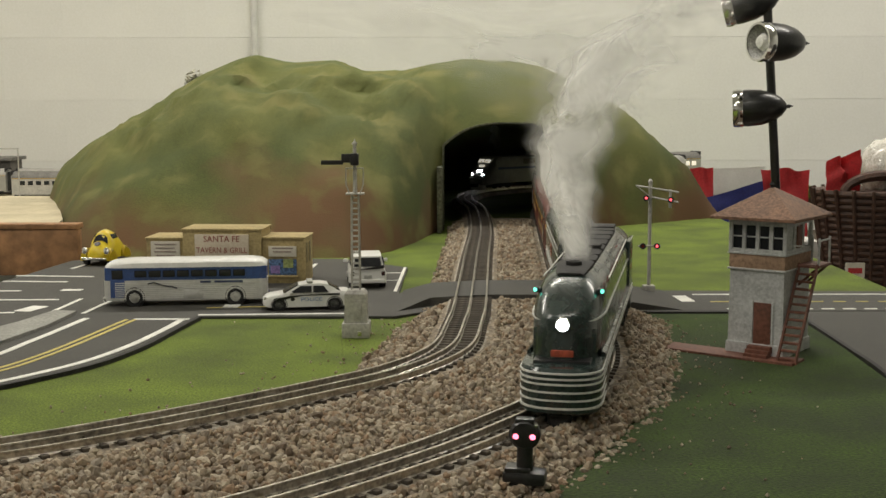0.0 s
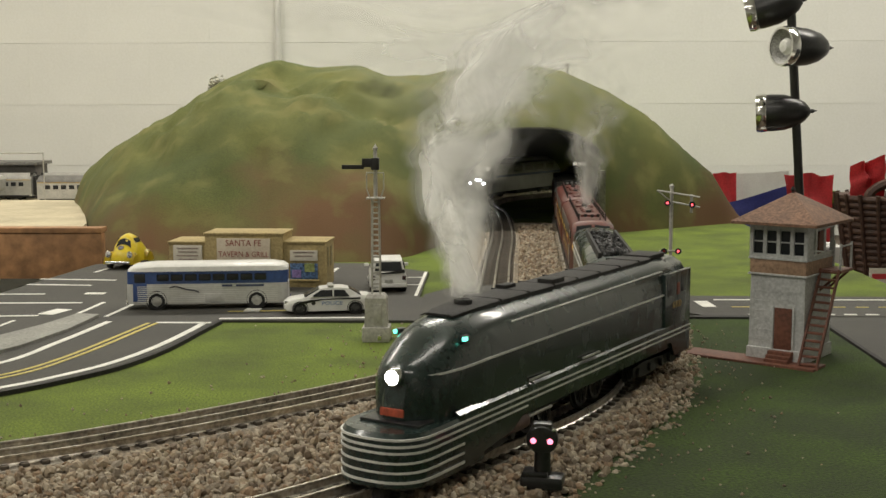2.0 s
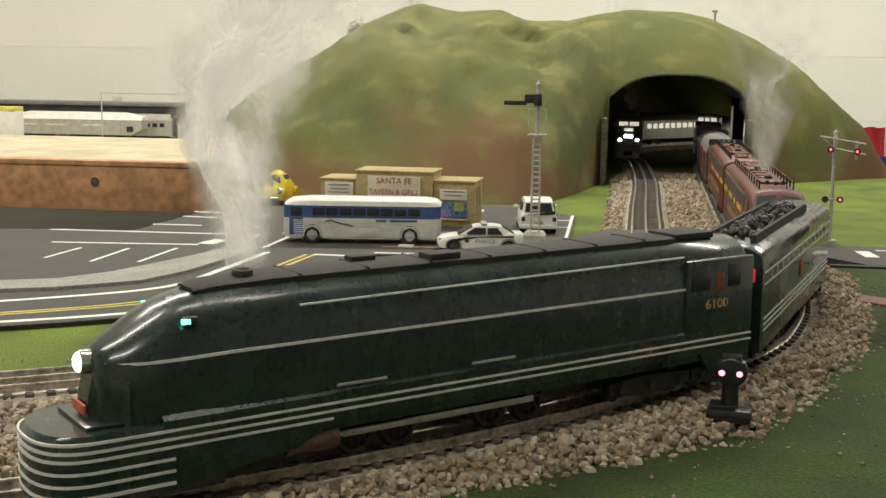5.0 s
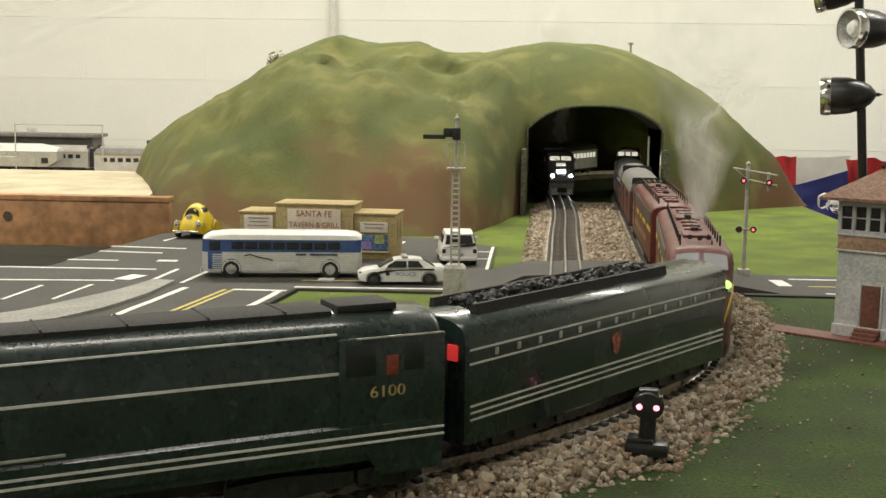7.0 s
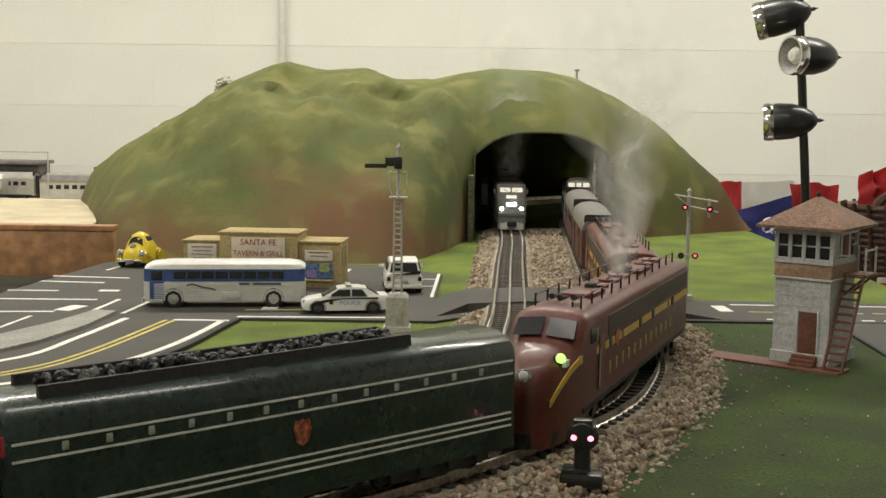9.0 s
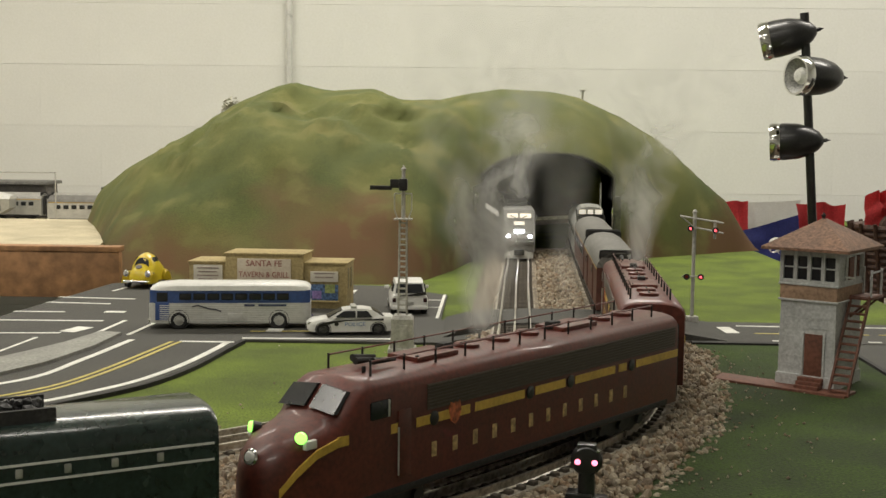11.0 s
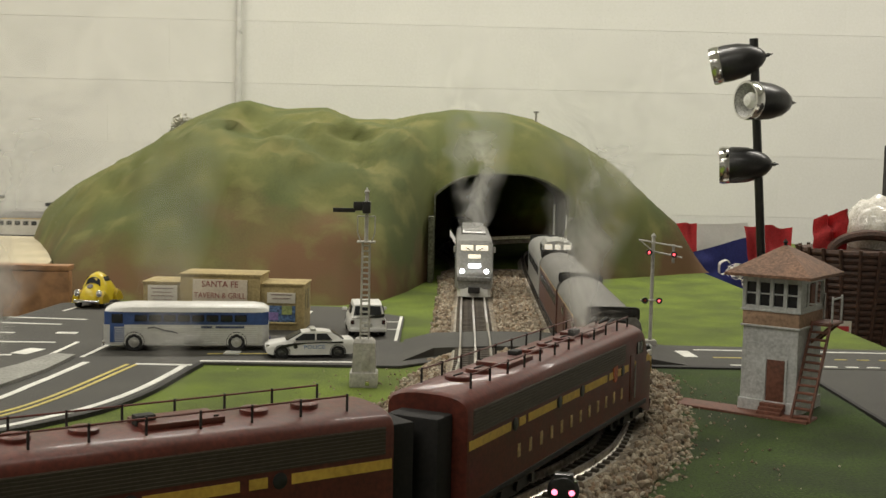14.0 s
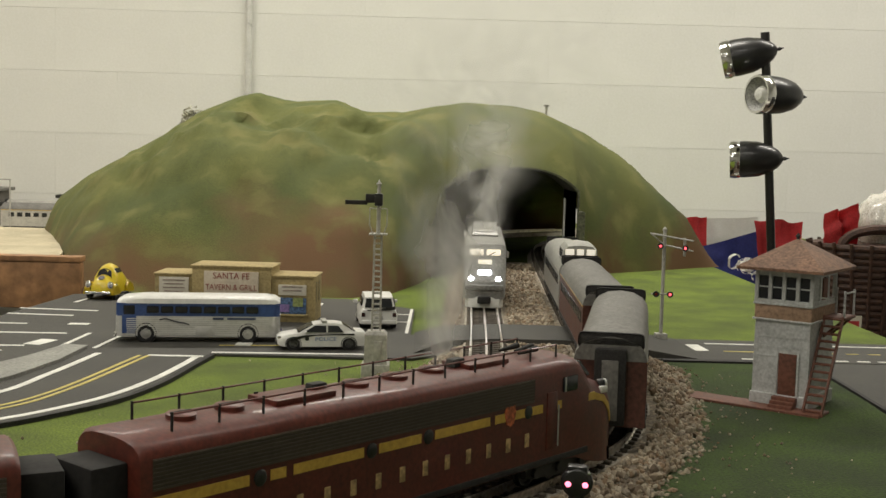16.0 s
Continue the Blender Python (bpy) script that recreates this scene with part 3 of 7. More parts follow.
def hill():
    bm = bmesh.new()
    xs = sorted(set([round(-0.90 + 0.0125 * k, 4) for k in range(119)] + [-0.003, -0.0005, 0.0025, 0.241, 0.2385, 0.2355, 0.006, 0.232]))
    nv = 56
    rx, rz = zip(*RIDGE)
    fx, fy = zip(*FRONT)
    grid = []
    for x in xs:
        inside = abs(x - 0.119) <= 0.1221
        yf = PY if inside else float(np.interp(x, fx, fy))
        zr = float(np.interp(x, rx, rz))
        col = []
        for k in range(nv + 1):
            v = k / nv
            y = yf + (3.3 - yf) * v
            u = min(1, (y - yf) / max(0.05, 2.5 - yf))
            if y <= 2.5:
                rise = 0.7 * (1 - (1 - u) ** 3.2) + 0.3 * u
            else:
                rise = math.cos((y - 2.5) / 0.8 * math.pi / 2) ** 0.7 if y < 3.3 else 0
            near = max(0.0, 1 - max(0.0, abs(x - 0.119) - 0.1221) / 0.13) ** 2
            z0 = arch(x) + 0.003 if inside else (0.158 * near if k else 0.0)
            z = z0 + (zr - z0) * rise if y <= 2.5 else zr * rise
            q = Vector((x, y, 0))
            amp = min(1, zr / 0.1) * (1 if 0.02 < v < 0.97 else 0) * min(1, 3 * v)
            fold = noise.noise((x * 7 + 3, y * 5, 1.2)) * 0.034 + noise.noise((x * 15 + z * 9, y * 9 + z * 5, 4)) * 0.032 + (0.5 - abs(noise.noise((x * 24 + z * 14, y * 12, 9 + z * 10)))) * 0.030 + noise.noise((x * 55, y * 50, z * 40)) * 0.010 - 0.012
            ease = 0.16 + 0.84 * min(1, abs(y - 2.5) / 0.45)
            ease *= 1 - 0.5 * near
            col.append(bm.verts.new((x + 0.3 * fold * amp * (1 - near), y - (fold * 1.3 * amp * (1 - near) * min(1, (2.5 - y) / 0.28) if y < 2.5 else 0), max(0, z + fold * 0.8 * amp * ease))))
        grid.append(col)
    for a, b in zip(grid, grid[1:]):
        for k in range(nv):
            if a[k].co.x > 0.36 and a[k].co.y > 2.98:
                continue  # the far mouth, where the tracks leave the hill
            bm.faces.new((a[k], b[k], b[k + 1], a[k + 1]))
    for f in bm.faces:
        f.smooth = True
    me = finish(bm, False)
    for p in me.polygons:
        p.use_smooth = True
    me.materials.append(hill_mat())
    t = tagged(new("hill", me), "green and brown scenery hill with a railway tunnel", "hill", kind="structure")
    return t


def hill_mat():
    """Scenery foam: olive scatter, worn to brown earth low down in patches."""
    m = HILL
    nt = m.node_tree
    b = nt.nodes["Principled BSDF"]
    co = nt.nodes.new("ShaderNodeTexCoord")
    old = b.inputs["Base Color"].links[0].from_socket
    n = nt.nodes.new("ShaderNodeTexNoise")
    n.inputs["Scale"].default_value, n.inputs["Detail"].default_value = 3.6, 5
    nt.links.new(co.outputs["Object"], n.inputs["Vector"])
    sep = nt.nodes.new("ShaderNodeSeparateXYZ")
    nt.links.new(co.outputs["Object"], sep.inputs[0])
    low = nt.nodes.new("ShaderNodeMapRange")
    low.inputs["From Min"].default_value, low.inputs["From Max"].default_value = 0.02, 0.2
    low.inputs["To Min"].default_value, low.inputs["To Max"].default_value = 0.15, -0.15
    nt.links.new(sep.outputs["Z"], low.inputs["Value"])
    add = nt.nodes.new("ShaderNodeMath")
    nt.links.new(n.outputs["Fac"], add.inputs[0])
    nt.links.new(low.outputs[0], add.inputs[1])
    ramp = nt.nodes.new("ShaderNodeValToRGB")
    ramp.color_ramp.elements[0].position, ramp.color_ramp.elements[1].position = 0.52, 0.72
    nt.links.new(add.outputs[0], ramp.inputs[0])
    mix = nt.nodes.new("ShaderNodeMix")
    mix.data_type = "RGBA"
    nt.links.new(ramp.outputs[0], mix.inputs["Factor"])
    nt.links.new(old, mix.inputs["A"])
    mix.inputs["B"].default_value = (0.140, 0.076, 0.032, 1)
    n2 = nt.nodes.new("ShaderNodeTexNoise")
    n2.inputs["Scale"].default_value, n2.inputs["Detail"].default_value = 14, 8
    nt.links.new(co.outputs["Object"], n2.inputs["Vector"])
    r2 = nt.nodes.new("ShaderNodeValToRGB")
    r2.color_ramp.elements[0].position, r2.color_ramp.elements[1].position = 0.52, 0.72
    nt.links.new(n2.outputs["Fac"], r2.inputs[0])
    mix2 = nt.nodes.new("ShaderNodeMix")
    mix2.data_type = "RGBA"
    nt.links.new(r2.outputs[0], mix2.inputs["Factor"])
    nt.links.new(mix.outputs["Result"], mix2.inputs["A"])
    mix2.inputs["B"].default_value = (0.165, 0.160, 0.050, 1)
    nt.links.new(mix2.outputs["Result"], b.inputs["Base Color"])
    return m


def tunnel():
    t = thing("tunnel_portal", None, "dark grey arched double-track tunnel portal in the hill", "tunnel", kind="structure")
    n = 28
    lo, hi = 0.119 - 0.122, 0.119 + 0.122
    inner = [(lo, 0.0)] + [(lo + (hi - lo) * (0.5 - 0.5 * math.cos(math.pi * k / n)), arch(lo + (hi - lo) * (0.5 - 0.5 * math.cos(math.pi * k / n)))) for k in range(n + 1)] + [(hi, 0.0)]
    bm = bmesh.new()
    rim = [(x + (0.119 - x) * -0.025, z * 1.0 + (0.003 if z else 0)) for x, z in inner]
    for a, b, c, d in zip(inner, inner[1:], rim[1:], rim):
        loft(bm, [[(p[0], PY - 0.011, p[1]) for p in (a, b, c, d)], [(p[0], PY - 0.0035, p[1]) for p in (a, b, c, d)]])
    part("arch_ring", bm, PORTAL_GREY, t, "weathered grey stone ring")
    bm = bmesh.new()
    loft(bm, [[(x, y, z) for x, z in inner] for y in (PY + 0.0125, 2.3, 2.42)], cap=False, closed=False)
    bmesh.ops.solidify(bm, geom=bm.faces[:], thickness=-0.006)
    part("lining", bm, TUNNEL_DARK, t, "dark tunnel lining")
    bm = bmesh.new()
    box(bm, (-0.011, 2.17, 0.06), (0.010, 0.06, 0.12), 0.002)
    part("wing_wall", bm, PORTAL_GREY, t, "mossy grey wing wall")
    bm = bmesh.new()
    box(bm, (0.249, 2.2, 0.06), (0.012, 0.03, 0.12), 0.002)
    part("wing_wall", bm, PORTAL_GREY, t, "mossy grey wing wall")


hill()
tunnel()
marker = thing("white_post", pose(0.222, 2.235, 0.0), "thin white post standing inside the tunnel mouth", "post")
part("shaft", shape(rod, (0, 0, 0.0), (0, 0, 0.143), 0.0019, 8), LINE_POST, marker)
part("foot", shape(box, (0, 0, 0.004), (0.010, 0.010, 0.008), 0.001), LINE_POST, marker)

# ---- neighbouring sand table on the left ----
tagged(part("yard_table", shape(flat, [(-2.6, 2.46), (-0.785, 2.46), (-0.785, 3.85), (-2.6, 3.85)], -0.06, -0.03), SAND), "sandy rear table carrying the standing coaches", "table", kind="structure")
sand = tagged(part("sand_table", shape(flat, [(-2.6, 1.8), (-0.60, 1.8), (-0.63, 1.94), (-0.70, 2.14), (-0.76, 2.31), (-0.80, 2.45), (-2.6, 2.45)], 0.0, 0.046), SAND), "sandy neighbouring table top behind a pine board", "table", kind="structure")
board = thing("edge_board", None, "orange-brown pine board edging the neighbouring table", "board")
part("plank", shape(box, (-1.585, 1.788, 0.010), (2.06, 0.019, 0.07), 0.0015), LUMBER, board)
part("top_strip", shape(box, (-1.585, 1.792, 0.0495), (2.06, 0.030, 0.008), 0.001), LUMBER, board)
for kx in (-0.808, -1.06):
    part("knot", shape(lathe, [(0.0001, 0.0), (0.007, 0.0), (0.0075, 0.0008), (0.0001, 0.001)], 14, pose(kx, 1.778, 0.02, 90, 0, 0)), PLY, board)


# ---- trains: x ahead, z up from the rail top, the origin in the middle ----
def section(w, zb, zt, x, n=9, flat_top=0.0, shoulder=0.62):
    """A body section: upright sides and a rounded roof."""
    zs = zb + (zt - zb) * shoulder
    pts = [(x, -w, zb), (x, -w, (zb + zs) / 2), (x, -w, zs)]
    for k in range(1, n):
        a = math.pi * k / n
        c, s = math.cos(a), math.sin(a)
        pts.append((x, -w * math.copysign(abs(c) ** 0.72, c), zs + (zt - zs) * s ** 0.72))
    pts += [(x, w, zs), (x, w, (zb + zs) / 2), (x, w, zb)]
    return pts


def side_strip(bm, x0, x1, y, z, h, t=0.0006, dz=0.0):
    """A thin raised stripe on both sides of a body; dz: how much it climbs."""
    for sgn in (-1, 1):
        loft(bm, [[(x, sgn * (y - 0.0005), z + d - h / 2), (x, sgn * (y + t), z + d - h / 2), (x, sgn * (y + t), z + d + h / 2), (x, sgn * (y - 0.0005), z + d + h / 2)] for x, d in ((x0, 0), (x1, dz))])


def one_strip(bm, path, h, t):
    """A stripe along points with outward normals: (x, y, z, nx, ny)."""
    loft(bm, [[(x - nx * 0.0006, y - ny * 0.0006, z - h / 2), (x + nx * t, y + ny * t, z - h / 2), (x + nx * t, y + ny * t, z + h / 2), (x - nx * 0.0006, y - ny * 0.0006, z + h / 2)] for x, y, z, nx, ny in path])


def wheel(parent, x, side, r, material=None, gauge=0.0165, spokes=0):
    bm = bmesh.new()
    m = pose(x, side * gauge, r, -90 * side, 0, 0)
    lathe(bm, [(0.0001, 0.0), (r * 0.25, 0.001), (r * 0.3, -0.0005), (r * 0.78, -0.0005), (r * 0.82, 0.0012), (r, 0.0012), (r * 1.0, -0.0015), (r * 1.1, -0.002), (r * 1.1, -0.003), (0.0001, -0.003)], 22, m)
    for k in range(spokes):
        a = 2 * math.pi * k / spokes
        rod(bm, m @ Vector((0, 0, 0.001)), m @ Vector((math.cos(a) * r * 0.8, math.sin(a) * r * 0.8, 0.001)), 0.0008, 5)
    return part("wheel", bm, material or S1_LOWER, parent)


def truck(parent, x, axles=(-0.016, 0.016), r=0.0095, material=None):
    bm = bmesh.new()
    lo, hi = min(axles), max(axles)
    for s in (-1, 1):
        loft(bm, [[(x + lo - 0.010, s * 0.0195, r - 0.003), (x + lo - 0.010, s * 0.0235, r - 0.003), (x + lo - 0.010, s * 0.0235, r + 0.004), (x + lo - 0.010, s * 0.0195, r + 0.004)],
                  [(x, s * 0.0195, r - 0.006), (x, s * 0.0238, r - 0.006), (x, s * 0.0238, r + 0.006), (x, s * 0.0195, r + 0.006)],
                  [(x + hi + 0.010, s * 0.0195, r - 0.003), (x + hi + 0.010, s * 0.0235, r - 0.003), (x + hi + 0.010, s * 0.0235, r + 0.004), (x + hi + 0.010, s * 0.0195, r + 0.004)]])
        for a in axles:
            rod(bm, (x + a, s * 0.019, r), (x + a, s * 0.0262, r), 0.0035, 10)
    box(bm, (x, 0, r + 0.003), (0.012, 0.044, 0.006), 0.001)
    t = part("truck", bm, material or S1_LOWER, parent)
    for a in axles:
        for s in (-1, 1):
            w = wheel(t, x + a, s, r)
    return t


DRIVERS, SIDE_RODS = [], []


def steam_engine():
    t = thing("steam_locomotive", None, "dark green streamlined model steam locomotive with silver stripes", "locomotive")
    w = 0.0265
    L0, L1 = -0.270, 0.236
    # boiler casing with a bullet nose
    rings = []
    for x, ww, zt, zb in ((L0, 0.0255, 0.0885, 0.018), (L0 + 0.004, w, 0.0905, 0.018), (-0.2, w, 0.0915, 0.018), (0.0, w, 0.0915, 0.018), (0.12, w, 0.0915, 0.018), (0.15, w, 0.091, 0.018), (0.17, 0.0262, 0.0897, 0.018), (0.187, 0.0252, 0.0868, 0.02), (0.2, 0.0244, 0.0826, 0.022), (0.212, 0.0230, 0.0768, 0.024), (0.222, 0.0208, 0.0718, 0.024), (0.229, 0.0178, 0.0685, 0.026), (0.234, 0.0135, 0.0660, 0.026), (L1, 0.0085, 0.0640, 0.026)):
        rings.append(section(ww, zb, zt, x, 11, shoulder=0.56))
    bm = bmesh.new()
    loft(bm, rings)
    part("boiler_casing", bm, S1_GREEN, t)
    # pilot skirt: rounded in plan, wider than the nose
    plan = []
    for k in range(17):
        a = -math.pi / 2 + math.pi * k / 16
        plan.append((0.238 + 0.0345 * abs(math.cos(a)) ** 0.75, 0.0285 * math.copysign(abs(math.sin(a)) ** 0.8, math.sin(a)), math.cos(a), math.sin(a)))
    bm = bmesh.new()
    loft(bm, [[(x - d, y * f, z) for x, y, _, _ in plan] + [(0.17, 0.0285 * f, z), (0.17, -0.0285 * f, z)] for z, d, f in ((0.002, 0.004, 0.93), (0.0045, 0.0, 0.985), (0.017, 0.0, 1.0), (0.0318, 0.001, 1.0), (0.0345, 0.004, 0.97))])
    part("pilot_skirt", bm, S1_GREEN, t)
    for z in (0.0075, 0.0130, 0.0185, 0.0240, 0.0277, 0.0315):
        bm = bmesh.new()
        one_strip(bm, [(0.20, -0.0284, z, 0, -1)] + [(x, y, z, nx, ny) for x, y, nx, ny in plan] + [(0.20, 0.0284, z, 0, 1)], 0.0013 if z > 0.01 else 0.0015, 0.0005)
        part("pilot_band", bm, STRIPE, t, "silver band")
    part("front_deck", shape(box, (0.226, 0, 0.0352), (0.04, 0.040, 0.002), 0.0008), BLACK, t)
    part("nose_prow", shape(loft, [[(0.222, -0.022, z), (0.240 - d, -0.007, z), (0.240 - d, 0.007, z), (0.222, 0.022, z)] for z, d in ((0.034, 0.0), (0.046, 0.001), (0.056, 0.004))]), S1_GREEN, t)
    part("nose_plate", shape(box, (0.2412, 0, 0.0405), (0.002, 0.016, 0.0048), 0.0008), mat("plate_red", (0.45, 0.09, 0.045), 0.5), t, "red plate with a plain bar")
    # headlight and markers
    lamp = part("headlight", shape(lathe, [(0.0001, -0.006), (0.0052, -0.006), (0.0056, 0.001), (0.0050, 0.003), (0.0001, 0.003)], 20, pose(0.2382, 0, 0.0605, 0, 90, 0)), CHROME, t, "chrome headlight")
    part("lens", shape(lathe, [(0.0001, 0.0), (0.0044, 0.0), (0.003, 0.0016), (0.0001, 0.002)], 18, pose(0.2415, 0, 0.0605, 0, 90, 0)), WHITE_GLOW, lamp, "glowing white lens")
    for s in (-1, 1):
        mk = part("marker_light", shape(box, (0.187, s * 0.0228, 0.0785), (0.008, 0.0042, 0.004), 0.001), BLACK, t)
        part("lens", shape(box, (0.1902, s * 0.0242, 0.0787), (0.005, 0.0022, 0.0024), 0.0006), GREEN_GLOW, mk, "glowing green lens")
    # silver lines
    nose_line = []
    for k in range(13):
        a = math.pi / 2 * k / 12
        nose_line.append((0.165 + 0.0705 * math.sin(a) ** 0.85, 0.0268 * math.cos(a) ** 0.75, 0.0630 - 0.002 * math.sin(a), math.sin(a), math.cos(a)))
    for s in (-1, 1):
        bm = bmesh.new()
        one_strip(bm, [(-0.2, s * 0.0265, 0.0632, 0, s), (0.06, s * 0.0265, 0.0630, 0, s)] + [(x, s * y, z, nx, s * ny) for x, y, z, nx, ny in nose_line], 0.0013, 0.0005)
        part("body_line", bm, STRIPE, t, "silver line")
        # glint on the roof edge, painted as a thin pale strip
        bm = bmesh.new()
        one_strip(bm, [(-0.198, s * 0.0245, 0.0822, 0, s), (0.12, s * 0.0252, 0.0806, 0, s)], 0.0009, 0.0004)
        part("roof_glint", bm, STRIPE, t, "fine bright line on the upper edge")
        for z in (0.0240, 0.0277, 0.0315):
            bm = bmesh.new()
            one_strip(bm, [(-0.266, s * 0.0283, z, 0, s), (0.205, s * 0.0283, z, 0, s)] if z > 0.025 else [(0.10, s * 0.0283, z, 0, s), (0.205, s * 0.0283, z, 0, s)], 0.0012, 0.0005)
            part("skirt_line", bm, STRIPE, t, "silver line")
        bm = bmesh.new()
        loft(bm, [[(x, s * 0.0255, 0.0225 + d), (x, s * 0.0283, 0.0225 + d), (x, s * 0.0283, 0.036), (x, s * 0.0255, 0.038)] for x, d in ((-0.268, -0.012), (-0.225, -0.012), (-0.215, 0.0), (0.1, 0.0), (0.125, -0.010), (0.206, -0.018))])
        part("side_skirt", bm, S1_GREEN, t)
        for x in (0.08, -0.02):
            part("step_panel", shape(box, (x, s * 0.0285, 0.040), (0.035, 0.0015, 0.0014), 0.0004), SILVER, t)
        # cab
        part("cab_side", shape(box, (-0.234, s * 0.0262, 0.0520), (0.072, 0.0040, 0.056), 0.0014), S1_GREEN, t, "raised dark green cab side")
        part("cab_window", shape(box, (-0.212, s * 0.0279, 0.0690), (0.020, 0.0012, 0.016), 0.001), DARK_GLASS, t)
        part("cab_window", shape(box, (-0.248, s * 0.0279, 0.0690), (0.014, 0.0012, 0.014), 0.001), DARK_GLASS, t)
        part("cab_line", shape(box, (-0.238, s * 0.0282, 0.0798), (0.058, 0.0008, 0.0010), 0.0002), SILVER, t, "fine bright line on the upper edge")
        for z in (0.0277, 0.0315):
            part("cab_band", shape(box, (-0.236, s * 0.0286, z), (0.066, 0.0012, 0.0011), 0.0002), STRIPE, t, "silver line")
        part("cab_emblem", shape(box, (-0.233, s * 0.0283, 0.0655), (0.008, 0.0008, 0.010), 0.0003), mat("cab_emblem_red", (0.24, 0.05, 0.03), 0.5), t, "small plain red emblem")
        writing("cab_number", "6100", 0.0082, PALE_GOLD, t, pose(-0.230, s * 0.0283, 0.0525, 90, 0, 180 if s > 0 else 0), wide=1.5)
    # roof casing
    bm = bmesh.new()
    loft(bm, [[(x, -ww, 0.0885), (x, -ww, zt - 0.001), (x, -ww * 0.8, zt), (x, ww * 0.8, zt), (x, ww, zt - 0.001), (x, ww, 0.0885)] for x, ww, zt in ((-0.2, 0.014, 0.0928), (0.0, 0.014, 0.0930), (0.13, 0.0135, 0.0930), (0.168, 0.0115, 0.0915), (0.178, 0.0095, 0.090))])
    part("roof_casing", bm, BLACK_MATT, t, "matt black casing along the roof")
    for k in range(7):
        part("roof_joint", shape(box, (-0.17 + k * 0.047, 0, 0.0922), (0.0012, 0.029, 0.0022), 0.0003), BLACK_MATT, t)
    part("roof_hatch", shape(box, (-0.225, 0, 0.0918), (0.04, 0.024, 0.004), 0.001), BLACK_MATT, t)
    part("roof_hatch", shape(box, (0.005, 0.006, 0.0940), (0.024, 0.012, 0.004), 0.001), BLACK_MATT, t)
    part("roof_vent", shape(box, (0.055, -0.008, 0.0940), (0.018, 0.008, 0.003), 0.0008), BLACK_MATT, t)
    part("chimney", shape(lathe, [(0.0062, 0.0), (0.006, 0.004), (0.0045, 0.004), (0.0045, 0.001), (0.0001, 0.001)], 18, pose(0.142, 0, 0.0915)), BLACK_MATT, t)
    # running gear
    part("frame", shape(box, (-0.01, 0, 0.014), (0.46, 0.022, 0.014), 0.002), S1_LOWER, t)
    for x in (-0.06, -0.028, 0.045, 0.077):
        for s in (-1, 1):
            DRIVERS.append((wheel(t, x, s, 0.0195 * 0.72, spokes=10), Vector((x, 0, 0.0195 * 0.72))))
    for s in (-1, 1):
        SIDE_RODS.append(part("side_rod", shape(box, (0.0085, s * 0.0215, 0.014), (0.15, 0.002, 0.0035), 0.0006), SILVER, t))
        part("cylinder", shape(rod, (0.095, s * 0.0215, 0.0135), (0.13, s * 0.0215, 0.0135), 0.0065, 16), mat("cylinder_brown", (0.10, 0.055, 0.045), 0.45), t, "brown cylinder")
        part("piston_rod", shape(rod, (0.045, s * 0.0222, 0.0135), (0.1, s * 0.0222, 0.0135), 0.0014, 8), SILVER, t)
    truck(t, 0.165, (-0.045, -0.015, 0.015), 0.0085)
    truck(t, -0.16, (-0.04, -0.01, 0.02), 0.0085)
    truck(t, -0.235, (-0.012, 0.012), 0.0085)
    part("coupler", shape(box, (-0.279, 0, 0.011), (0.02, 0.006, 0.005), 0.001), BLACK_MATT, t)
    # opened coupler cover at the front
    part("front_coupler", shape(lathe, [(0.0001, -0.006), (0.007, -0.006), (0.0085, -0.002), (0.0085, 0.004), (0.006, 0.007), (0.0001, 0.007)], 16, pose(0.256, 0.0, -0.002, 0, 90, 0)), BLACK_MATT, t)
    return t


